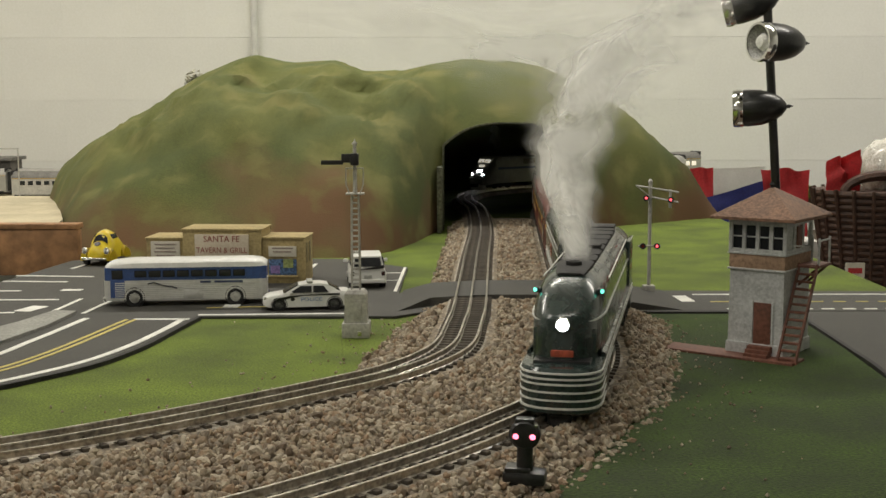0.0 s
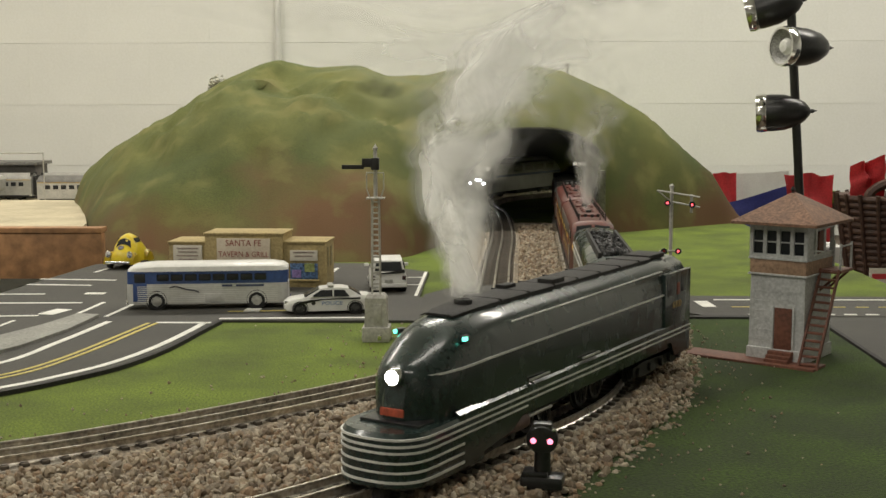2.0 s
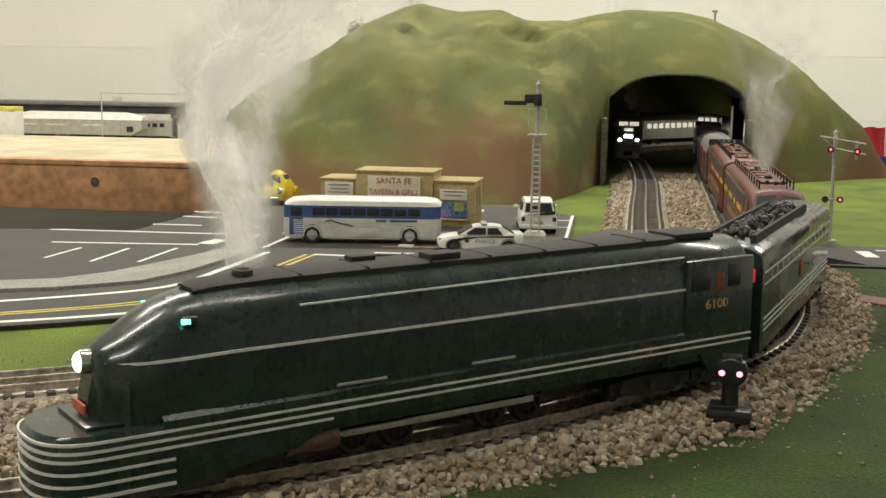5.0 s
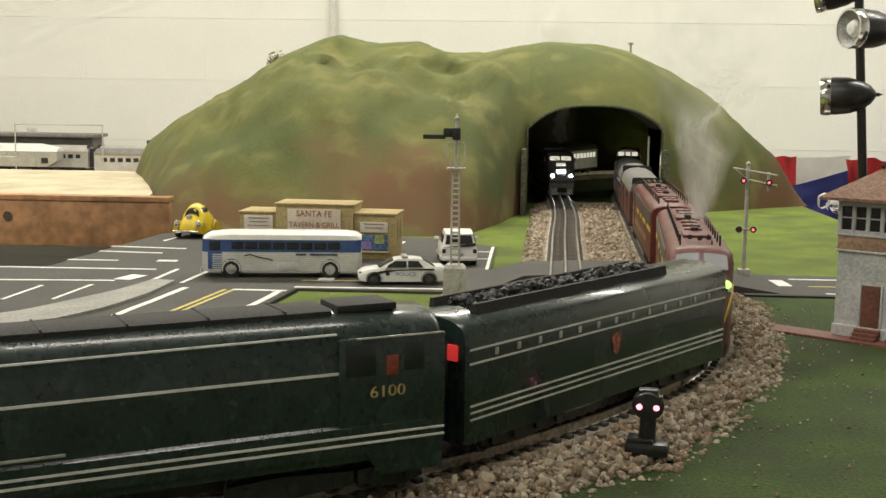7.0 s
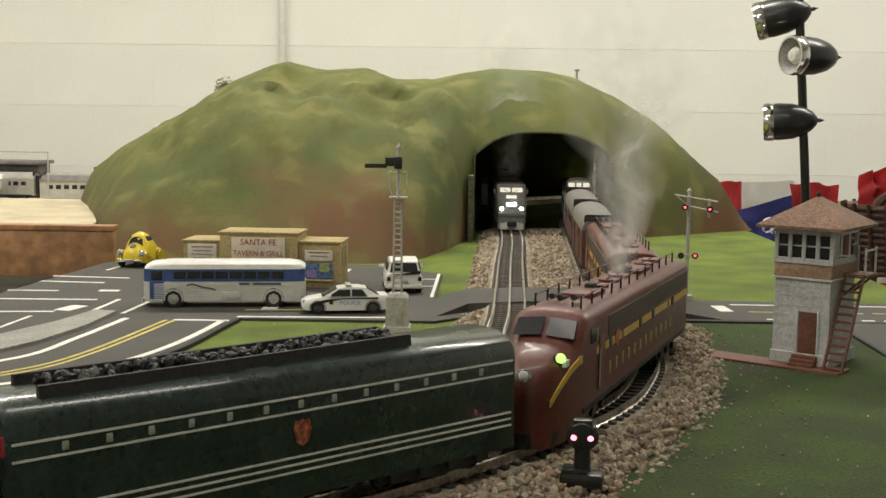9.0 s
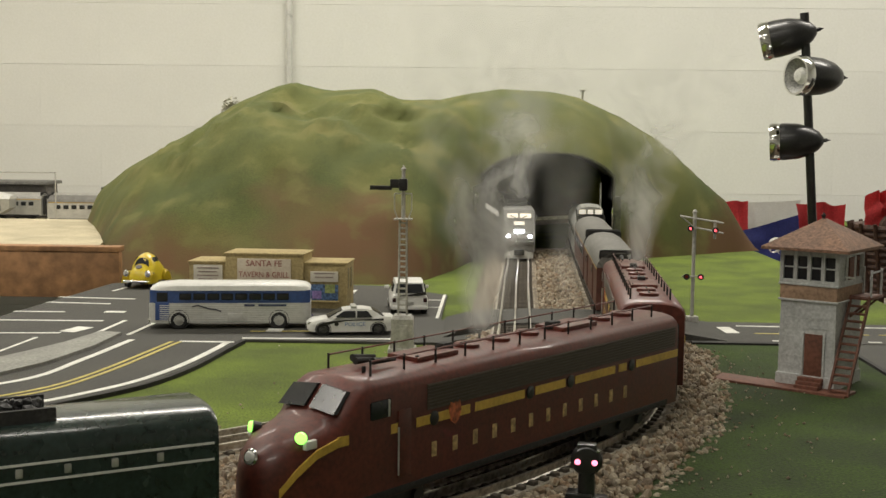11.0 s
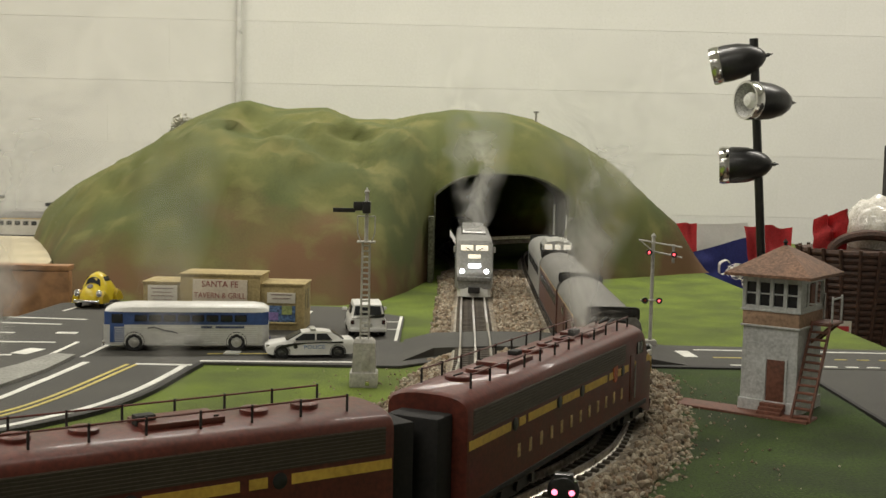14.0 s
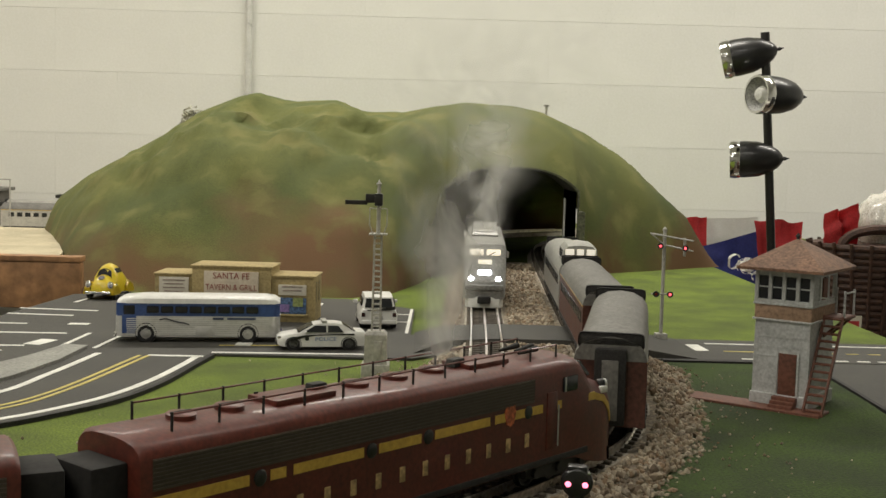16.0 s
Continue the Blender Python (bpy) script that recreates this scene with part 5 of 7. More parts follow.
def bus():
    t = thing("bus", pose(-0.2965, 1.359, 0.003, 0, 0, 186.5), "blue and silver fluted model coach bus with white roof", "bus")
    h, w = 0.0915, 0.0215
    bm = bmesh.new()
    loft(bm, [[(x, -ww, 0.007), (x, -ww, 0.030), (x, ww, 0.030), (x, ww, 0.007)] for x, ww in ((-h, 0.017), (-h + 0.004, 0.0205), (-h + 0.01, w), (h - 0.009, w), (h - 0.003, 0.0205), (h, 0.018))])
    part("lower_body", bm, BUS_SIDE, t)
    bm = bmesh.new()
    loft(bm, [[(x, -ww, 0.0300), (x, -ww * 0.985, 0.0445), (x, ww * 0.985, 0.0445), (x, ww, 0.0300)] for x, ww in ((-h + 0.0005, 0.017), (-h + 0.004, 0.0204), (-h + 0.01, w - 0.0001), (h - 0.009, w - 0.0001), (h - 0.003, 0.0204), (h - 0.0005, 0.018))])
    part("window_band", bm, BUS_BLUE, t, "deep blue window band")
    bm = bmesh.new()
    loft(bm, [[(x, -ww, 0.0442), (x, -ww * 0.96, zt - 0.004), (x, -ww * 0.75, zt - 0.001), (x, 0, zt), (x, ww * 0.75, zt - 0.001), (x, ww * 0.96, zt - 0.004), (x, ww, 0.0442)] for x, ww, zt in ((-h, 0.0165, 0.0485), (-h + 0.006, 0.0207, 0.052), (-h + 0.018, w + 0.0003, 0.0535), (h - 0.03, w + 0.0003, 0.0535), (h - 0.008, 0.021, 0.0515), (h - 0.001, 0.0178, 0.0475))])
    part("roof", bm, WHITE, t, "white roof")
    for s in (-1, 1):
        for k in range(9):
            part("flute", shape(box, (0, s * 0.0216, 0.0095 + k * 0.0022), (2 * h - 0.024, 0.0009, 0.0009)), WHITE, t)
        for k in range(8):
            win = part("window", shape(box, (-0.060 + k * 0.0158, s * 0.0216, 0.0375), (0.0135, 0.0009, 0.0075), 0.0012), DARK_GLASS, t)
        part("cab_window", shape(box, (0.0765, s * 0.0211, 0.0368), (0.0125, 0.0012, 0.0105), 0.001), DARK_GLASS, t)
        part("door_panel", shape(box, (0.0765, s * 0.0212, 0.0205), (0.016, 0.0014, 0.021), 0.0006), BUS_BLUE, t, "blue front corner panel")
        part("hatch", shape(box, (-0.008, s * 0.0219, 0.0135), (0.022, 0.0008, 0.0095), 0.0004), BUS_SIDE, t)
        part("letter_bar", shape(box, (-0.048, s * 0.0222, 0.0275), (0.032, 0.0006, 0.0022)), mat("bar_blue", (0.06, 0.08, 0.16), 0.6), t, "blue lettering bar")
        part("letter_bar", shape(box, (-0.022, s * 0.0222, 0.0275), (0.012, 0.0006, 0.0022)), mat("bar_blue_b", (0.06, 0.08, 0.16), 0.6), t, "blue lettering bar")
        bm = bmesh.new()
        loft(bm, [[(x, s * 0.0219, z - 0.0009), (x, s * 0.0225, z - 0.0009), (x, s * 0.0225, z + 0.0007), (x, s * 0.0219, z + 0.0007)] for x, z in ((0.043, 0.026), (0.036, 0.0275), (0.030, 0.0255), (0.024, 0.0235), (0.016, 0.0225), (0.010, 0.0205))])
        part("running_mark", bm, mat("mark_dark", (0.08, 0.08, 0.09), 0.6), t, "plain slender dark mark")
        for x in (0.058, -0.0555):
            part("wheel_arch", shape(lathe, [(0.0118, -0.006), (0.0118, 0.0006), (0.0108, 0.0006), (0.0108, -0.006)], 20, pose(x, s * 0.0214, 0.0105, -90 * s, 0, 0)), BLACK_MATT, t)
            car_wheel(t, x, s * 0.0222, 0.0098, 0.007, SILVER)
        part("headlight", shape(lathe, [(0.0001, 0), (0.0026, 0), (0.002, 0.0012), (0.0001, 0.0015)], 12, pose(h - 0.001, s * 0.0135, 0.0145, 0, 90, 0)), CHROME, t)
        part("windscreen", shape(box, (h - 0.0012, s * 0.0082, 0.0375), (0.0025, 0.0148, 0.0115), 0.001), DARK_GLASS, t)
    for e in (-1, 1):
        part("bumper", shape(box, (e * (h + 0.0005), 0, 0.0085), (0.0035, 0.038, 0.0048), 0.001), CHROME, t)


def sedan():
    t = thing("police_car", pose(-0.1545, 1.3235, 0.003, 0, 0, 189.5), "white model police saloon with dark side stripes", "car")
    h, w = 0.0463, 0.0182
    bm = bmesh.new()
    loft(bm, [rounded(ww, zb, zt, x, 0.16) for x, ww, zb, zt in ((-h, 0.0155, 0.007, 0.0195), (-h + 0.003, 0.0172, 0.005, 0.0215), (-0.03, w, 0.0042, 0.0222), (-0.012, w, 0.0042, 0.0212), (0.012, w, 0.0042, 0.0205), (0.028, w, 0.0042, 0.0195), (0.040, 0.0175, 0.0045, 0.0175), (h - 0.0025, 0.0165, 0.0055, 0.0155), (h, 0.0145, 0.008, 0.0135))])
    part("body", bm, WHITE, t)
    bm = bmesh.new()
    loft(bm, [[(x, -w0, 0.0200), (x, -w1, zt), (x, w1, zt), (x, w0, 0.0200)] for x, w0, w1, zt in ((-0.036, 0.0155, 0.0125, 0.0208), (-0.022, 0.0165, 0.0132, 0.0297), (-0.014, 0.0168, 0.0135, 0.0312), (0.0, 0.0168, 0.0135, 0.0312), (0.0085, 0.0166, 0.0130, 0.0298), (0.0235, 0.0160, 0.0125, 0.0205))])
    cabin = part("cabin", bm, WHITE, t)
    for s in (-1, 1):
        for x0, x1, x2, x3 in ((-0.0225, -0.0062, -0.0062, -0.0170), (-0.0045, 0.0185, 0.0072, -0.0045)):
            bm = bmesh.new()
            pts = [(x0, 0.0213), (x1, 0.0213), (x2, 0.0288), (x3, 0.0288)]
            loft(bm, [[(x, s * (0.0169 - (z - 0.0213) * 0.31 + o), z) for x, z in pts] for o in (-0.0006, 0.0007)])
            part("side_window", bm, DARK_GLASS, cabin)
        bm = bmesh.new()
        loft(bm, [[(x, s * 0.0181, z - hh), (x, s * 0.0188, z - hh), (x, s * 0.0188, z + hh), (x, s * 0.0181, z + hh)] for x, z, hh in ((-0.034, 0.0188, 0.0012), (-0.012, 0.0186, 0.0007), (0.005, 0.0182, 0.0006), (0.018, 0.0165, 0.0014), (0.030, 0.0135, 0.0020), (0.032, 0.0105, 0.0012))])
        part("stripe", bm, BLACK, t, "black swept side stripe")
        writing("door_word", "POLICE", 0.0062, mat("police_blue", (0.16, 0.24, 0.42), 0.5), t, pose(-0.004, s * 0.0184, 0.0132, 90, 0, 180 if s > 0 else 0), 0.0003, 1.1)
        part("door_badge", shape(lathe, [(0.0001, 0), (0.0024, 0), (0.0020, 0.0004), (0.0001, 0.0005)], 8, pose(0.0155, s * 0.0183, 0.0138, -90 * s, 0, 0)), BLACK, t)
        for x in (0.0295, -0.0285):
            part("wheel_arch", shape(lathe, [(0.0086, -0.005), (0.0086, 0.0005), (0.0079, 0.0005), (0.0079, -0.005)], 20, pose(x, s * 0.0181, 0.0076, -90 * s, 0, 0)), BLACK_MATT, t)
            car_wheel(t, x, s * 0.0188, 0.0074, 0.006, mat("hub_dark", (0.10, 0.10, 0.10), 0.35, metal=0.8))
        part("headlight", shape(box, (h - 0.003, s * 0.0128, 0.0145), (0.005, 0.0055, 0.003), 0.001), CHROME, t)
        part("tail_light", shape(box, (-h + 0.001, s * 0.0128, 0.0168), (0.003, 0.006, 0.003), 0.0006), mat("tail_red", (0.35, 0.02, 0.02), 0.25), t)
        part("mirror", shape(box, (0.017, s * 0.0192, 0.0215), (0.003, 0.003, 0.0024), 0.0008), WHITE, t)
    for pts in (((0.0238, 0.0208), (0.0096, 0.0296)), ((-0.0355, 0.0212), (-0.0225, 0.0294))):
        bm = bmesh.new()
        e = 0.0012 if pts[0][0] > 0 else -0.0012
        loft(bm, [[(pts[0][0] + o, -0.0135, pts[0][1]), (pts[0][0] + o, 0.0135, pts[0][1]), (pts[1][0] + o, 0.0118, pts[1][1]), (pts[1][0] + o, -0.0118, pts[1][1])] for o in (-e * 0.4, e)])
        part("windscreen", bm, DARK_GLASS, cabin)
    bar = part("light_bar", shape(box, (-0.003, 0, 0.0328), (0.006, 0.024, 0.0026), 0.0008), SILVER, t)
    part("bumper", shape(box, (h - 0.001, 0, 0.008), (0.004, 0.026, 0.004), 0.0012), BLACK, t)
    t.scale = (1.06, 1.0, 0.94)


def pickup():
    t = thing("pickup_truck", pose(-0.1005, 1.51, 0.003, 0, 0, 97), "white model sport utility pickup seen from its tailgate", "car")
    h, w = 0.046, 0.0205
    bm = bmesh.new()
    loft(bm, [rounded(ww, 0.0075, zt, x, 0.12) for x, ww, zt in ((-h, 0.0195, 0.0245), (-h + 0.002, w, 0.0255), (-0.01, w, 0.026), (0.018, w, 0.0255), (0.036, 0.0198, 0.024), (h, 0.0175, 0.019))])
    part("body", bm, WHITE, t)
    bm = bmesh.new()
    loft(bm, [[(x, -w0, 0.0245), (x, -w1, zt), (x, w1, zt), (x, w0, 0.0245)] for x, w0, w1, zt in ((-0.042, 0.0188, 0.016, 0.0262), (-0.0365, 0.0188, 0.0155, 0.0395), (-0.028, 0.0188, 0.0155, 0.042), (0.004, 0.0188, 0.0155, 0.042), (0.018, 0.0185, 0.0155, 0.0265))])
    cabin = part("cabin", bm, WHITE, t)
    bm = bmesh.new()
    loft(bm, [[(-0.0418 - o, -0.0155, 0.0272), (-0.0418 - o, 0.0155, 0.0272), (-0.0372 - o, 0.0138, 0.0380), (-0.0372 - o, -0.0138, 0.0380)] for o in (-0.0005, 0.0010)])
    part("rear_window", bm, DARK_GLASS, cabin)
    for s in (-1, 1):
        part("side_window", shape(box, (-0.014, s * 0.0176, 0.0325), (0.034, 0.0025, 0.0095), 0.001, Matrix.Rotation(s * 0.18, 4, "X")), DARK_GLASS, cabin)
        part("mirror", shape(box, (0.014, s * 0.0228, 0.0285), (0.003, 0.0055, 0.0042), 0.0012), WHITE, t)
        part("tail_light", shape(box, (-h + 0.0002, s * 0.0172, 0.0188), (0.002, 0.0042, 0.0052), 0.0008), mat("tail_dark", (0.05, 0.02, 0.02), 0.25), t)
        for x in (0.029, -0.028):
            car_wheel(t, x, s * 0.0205, 0.0085, 0.0065, SILVER)
    bm = bmesh.new()
    loft(bm, [[(-h - 0.0002, y, z - hh), (-h - 0.0010, y, z - hh), (-h - 0.0010, y, z + hh), (-h - 0.0002, y, z + hh)] for y, z, hh in ((0.013, 0.0243, 0.0003), (0.0, 0.0250, 0.0010), (-0.010, 0.0262, 0.0018), (-0.018, 0.0275, 0.0022))])
    part("rear_stripe", bm, BLACK, t, "black swept rear stripe")
    part("bumper", shape(box, (-h - 0.001, 0, 0.0095), (0.004, 0.039, 0.005), 0.0015), WHITE, t)
    t.scale = (1.0, 1.12, 1.0)
    part("plate_bar", shape(box, (-h - 0.0022, 0, 0.0152), (0.001, 0.009, 0.004), 0.0004), SILVER, t)


def beetle():
    t = thing("beetle_car", pose(-0.494, 1.712, 0.003, 0, 0, 259), "yellow rounded vintage model car with chrome bumper", "car")
    h, w = 0.040, 0.0165
    bm = bmesh.new()
    rings = []
    for x, ww, zt in ((-h, 0.008, 0.014), (-h + 0.004, 0.0125, 0.0195), (-0.028, 0.0155, 0.0265), (-0.014, 0.0165, 0.0335), (-0.002, 0.0165, 0.0360), (0.008, 0.0165, 0.0350), (0.0135, 0.0163, 0.0325), (0.019, 0.0158, 0.0245), (0.028, 0.0148, 0.0222), (0.036, 0.012, 0.0180), (h, 0.007, 0.0125)):
        rings.append([(x, ww * math.cos(a) * (1 if math.sin(a) < 0.55 else 0.93), 0.0065 + (zt - 0.0065) * abs(math.sin(a)) ** 0.72) for a in [math.pi * k / 12 for k in range(13)]])
    loft(bm, rings)
    part("body", bm, YELLOW, t)
    for s in (-1, 1):
        for x, l in ((0.0255, 0.0135), (-0.0245, 0.0135)):
            bm = bmesh.new()
            rr = []
            for k in range(9):
                a = math.pi * k / 8
                rr.append([(x + l * math.cos(a), s * y, 0.0055 + z * math.sin(a) ** 0.7) for y, z in ((0.0115, 0.0125), (0.0165, 0.0122), (0.0195, 0.0095), (0.0202, 0.0045), (0.0202, 0.0))])
            loft(bm, rr, cap=False, closed=False)
            bmesh.ops.solidify(bm, geom=bm.faces[:], thickness=0.0008)
            part("fender", bm, YELLOW, t)
            car_wheel(t, x, s * 0.0188, 0.0082, 0.0055, CHROME)
        part("headlight", shape(lathe, [(0.0001, -0.002), (0.0034, -0.002), (0.0038, 0.0005), (0.003, 0.0014), (0.0001, 0.002)], 16, pose(0.0362, s * 0.0145, 0.0155, 0, 78, 0)), CHROME, t)
        part("running_board", shape(box, (0, s * 0.0180, 0.0058), (0.030, 0.005, 0.0018), 0.0006), BLACK_MATT, t)
        part("side_window", shape(box, (-0.001, s * 0.0111, 0.0288), (0.017, 0.0016, 0.0056), 0.0006, Matrix.Rotation(s * 0.56, 4, "X")), DARK_GLASS, t)
    bm = bmesh.new()
    across = (-0.0100, -0.0066, -0.0033, 0.0, 0.0033, 0.0066, 0.0100)

    def screen(x, top, y, o):
        return (x + o, y, 0.0065 + (top - 0.0065) * math.sqrt(1 - (y / 0.0151) ** 2) ** 0.72)
    loft(bm, [[screen(0.0185, 0.0252, y, o) for y in across] + [screen(0.0143, 0.0313, y * 0.82, o) for y in reversed(across)] for o in (-0.0008, 0.0007)])
    part("windscreen", bm, DARK_GLASS, t)
    part("bumper", shape(rod, (0.0415, -0.0165, 0.0075), (0.0415, 0.0165, 0.0075), 0.0014, 8), CHROME, t)
    part("bonnet_mark", shape(lathe, [(0.0001, 0), (0.0042, 0), (0.004, 0.0006), (0.0001, 0.0008)], 16, pose(0.0283, 0, 0.0221, 0, 26, 0)), mat("mark_grey", (0.12, 0.10, 0.10), 0.5), t, "round dark bonnet mark")
    t.scale = (0.86, 1.16, 1.38)


def tavern():
    t = thing("tavern", pose(-0.281, 1.512, 0.003, 0, 0, -3), "tan flat-roofed model tavern with cream sign boards", "building")
    for name, x, wd, z, y in (("west_wing", -0.079, 0.050, 0.0565, 0.002), ("centre", -0.004, 0.102, 0.0685, -0.003), ("east_wing", 0.0745, 0.055, 0.0575, 0.002)):
        b = part(name, shape(box, (x, 0.03 + y, z / 2), (wd, 0.06, z), 0.0006), TAN, t)
        part("parapet_cap", shape(box, (x, 0.03 + y, z + 0.001), (wd + 0.003, 0.063, 0.0025), 0.0005), TAN, b)
    sign = part("sign_board", shape(box, (-0.004, -0.0042, 0.0495), (0.070, 0.002, 0.0285), 0.0004), CREAM, t, "cream board with red-brown words")
    writing("sign_words", "SANTA FE", 0.0112, SIGN_RED, sign, pose(-0.004, -0.0053, 0.0575, 90, 0, 0), 0.0003, 0.95)
    writing("sign_words", "TAVERN & GRILL", 0.0102, SIGN_RED, sign, pose(-0.004, -0.0053, 0.0430, 90, 0, 0), 0.0003, 0.86)
    for x, z, wd, hh in ((-0.079, 0.0430, 0.038, 0.022), (0.0735, 0.0415, 0.036, 0.0135)):
        s = part("notice_board", shape(box, (x, 0.0012, z), (wd, 0.002, hh), 0.0003), PAPER_SIGN, t, "pale board with unreadable bars")
        for k in range(4 if hh > 0.02 else 2):
            part("text_bar", shape(box, (x, 0.0, z + hh * 0.32 - k * 0.0048), (wd * (0.75 - 0.1 * (k % 2)), 0.0006, 0.0013)), mat("bar_grey", (0.33, 0.26, 0.22), 0.8), s)
    win = part("window", shape(box, (0.0735, 0.0012, 0.0205), (0.036, 0.0018, 0.022), 0.0005), mat("window_blue", (0.09, 0.16, 0.30), 0.4, vary=0.5, scale=120), t, "blue window with posters")
    part("poster", shape(box, (0.081, 0.0, 0.026), (0.013, 0.0008, 0.011)), mat("poster_green", (0.28, 0.33, 0.12), 0.7), win)
    part("poster", shape(box, (0.064, 0.0, 0.018), (0.012, 0.0008, 0.010)), mat("poster_violet", (0.22, 0.16, 0.36), 0.7), win)
    part("window_sill", shape(box, (0.0735, 0.0, 0.0095), (0.040, 0.003, 0.0025), 0.0005), TAN, t)
    for y in (0.018, 0.040):
        part("side_window", shape(box, (0.1021, y, 0.038), (0.0012, 0.010, 0.026), 0.0004), mat("pane_dim", (0.22, 0.18, 0.08), 0.5), t)
    part("corner_post", shape(box, (0.1018, 0.002, 0.0285), (0.003, 0.003, 0.057), 0.0006), TAN, t)


# ---- signals and tower ----
def semaphore():
    t = thing("semaphore_signal", pose(-0.0865, 1.172, 0.0), "pale grey lattice semaphore signal with black arm", "signal")
    part("plinth", shape(box, (0, 0, 0.0072), (0.0275, 0.0275, 0.0144), 0.0012), LATTICE_GREY, t)
    bm = bmesh.new()
    loft(bm, [[(-a, -a, z), (a, -a, z), (a, a, z), (-a, a, z)] for a, z in ((0.0115, 0.0144), (0.0108, 0.030), (0.0108, 0.0425), (0.008, 0.0458))])
    part("relay_box", bm, LATTICE_GREY, t)
    part("box_door", shape(box, (0.002, -0.0112, 0.027), (0.008, 0.001, 0.02), 0.0004), LATTICE_GREY, t)
    part("terminal", shape(box, (0.004, -0.0138, 0.005), (0.004, 0.002, 0.005), 0.0004), CHROME, t)
    for sx in (-1, 1):
        for sy in (-1, 1):
            part("mast_leg", shape(rod, (sx * 0.0042, sy * 0.0042, 0.045), (sx * 0.0034, sy * 0.0034, 0.138), 0.0009, 6), LATTICE_GREY, t)
    for k in range(17):
        z = 0.050 + k * 0.0053
        a = 0.0040 - k * 0.00003
        bm = bmesh.new()
        for p, q in (((-a, -a), (a, -a)), ((a, -a), (a, a)), ((a, a), (-a, a)), ((-a, a), (-a, -a))):
            rod(bm, (*p, z), (*q, z), 0.0006, 5)
        part("rung", bm, LATTICE_GREY, t)
    part("platform", shape(box, (0, 0, 0.1385), (0.018, 0.014, 0.0014), 0.0003), LATTICE_GREY, t)
    for x in (-1, 1):
        part("hoop", shape(rod, (x * 0.0055, -0.004, 0.139), (x * 0.0085, -0.004, 0.1475), 0.0006, 5), LATTICE_GREY, t)
        part("hoop", shape(rod, (x * 0.0085, -0.004, 0.1475), (x * 0.0085, -0.004, 0.163), 0.0006, 5), LATTICE_GREY, t)
    part("hoop_top", shape(rod, (-0.0085, -0.004, 0.163), (0.0085, -0.004, 0.163), 0.0006, 5), LATTICE_GREY, t)
    part("top_mast", shape(rod, (0, 0, 0.138), (0, 0, 0.186), 0.0021, 10, 0.0018), LATTICE_GREY, t)
    part("finial", shape(lathe, [(0.0024, 0), (0.0028, 0.0015), (0.0012, 0.003), (0.0002, 0.0055)], 12, pose(0, 0, 0.185)), LATTICE_GREY, t)
    arm = part("signal_arm", shape(box, (-0.022, -0.004, 0.1685), (0.022, 0.0012, 0.0042), 0.0004), BLACK, t, "black horizontal arm")
    t.scale = (1.0, 1.0, 1.035)
    part("lamp_box", shape(box, (0.0, -0.003, 0.1715), (0.008, 0.008, 0.0115), 0.001), BLACK, arm)
    part("spectacle", shape(box, (-0.008, -0.004, 0.1725), (0.010, 0.0014, 0.0085), 0.0012), BLACK, arm)


def crossing_signal():
    t = thing("crossing_signal", pose(0.250, 1.432, 0.0), "silver cantilever crossing signal with red flashing lamps", "signal")
    part("base", shape(box, (0, 0, 0.006), (0.014, 0.014, 0.012), 0.001), LATTICE_GREY, t)
    part("post", shape(rod, (0, 0, 0.01), (0, 0, 0.137), 0.0022, 12), LATTICE_GREY, t)
    part("post_cap", shape(lathe, [(0.0026, 0), (0.003, 0.002), (0.001, 0.0045), (0.0002, 0.005)], 12, pose(0, 0, 0.137)), LATTICE_GREY, t)
    for y in (-0.003, 0.003):
        part("cantilever", shape(rod, (-0.018, y - 0.005, 0.134), (0.030, y - 0.02, 0.127), 0.0009, 6), LATTICE_GREY, t)
        part("cantilever", shape(rod, (0.0, y, 0.120), (0.030, y - 0.02, 0.115), 0.0009, 6), LATTICE_GREY, t)
    part("brace", shape(rod, (-0.018, -0.005, 0.134), (0.0, 0.0, 0.120), 0.0008, 6), LATTICE_GREY, t)
    part("drop_frame", shape(box, (0.021, -0.017, 0.119), (0.003, 0.003, 0.022), 0.0005), LATTICE_GREY, t)
    for x, y, z, on in ((-0.006, -0.006, 0.119, True), (0.021, -0.020, 0.118, True), (-0.009, -0.006, 0.0605, False), (0.008, -0.006, 0.0605, True)):
        lamp = part("lamp", shape(lathe, [(0.0001, -0.004), (0.003, -0.004), (0.0038, -0.001), (0.0038, 0.0015), (0.0032, 0.0012), (0.0001, 0.001)], 16, pose(x, y, z, 90, 0, 0)), BLACK, t)
        part("lens", shape(lathe, [(0.0001, 0.0), (0.0017, 0.0), (0.0001, 0.001)], 12, pose(x, y - 0.001, z, 90, 0, 0)), RED_GLOW if on else mat("lens_dull", (0.25, 0.02, 0.02), 0.2), lamp, "glowing red lens" if on else "")
    part("lamp_arm", shape(rod, (-0.014, -0.003, 0.0605), (0.013, -0.003, 0.0605), 0.0010, 6), LATTICE_GREY, t)


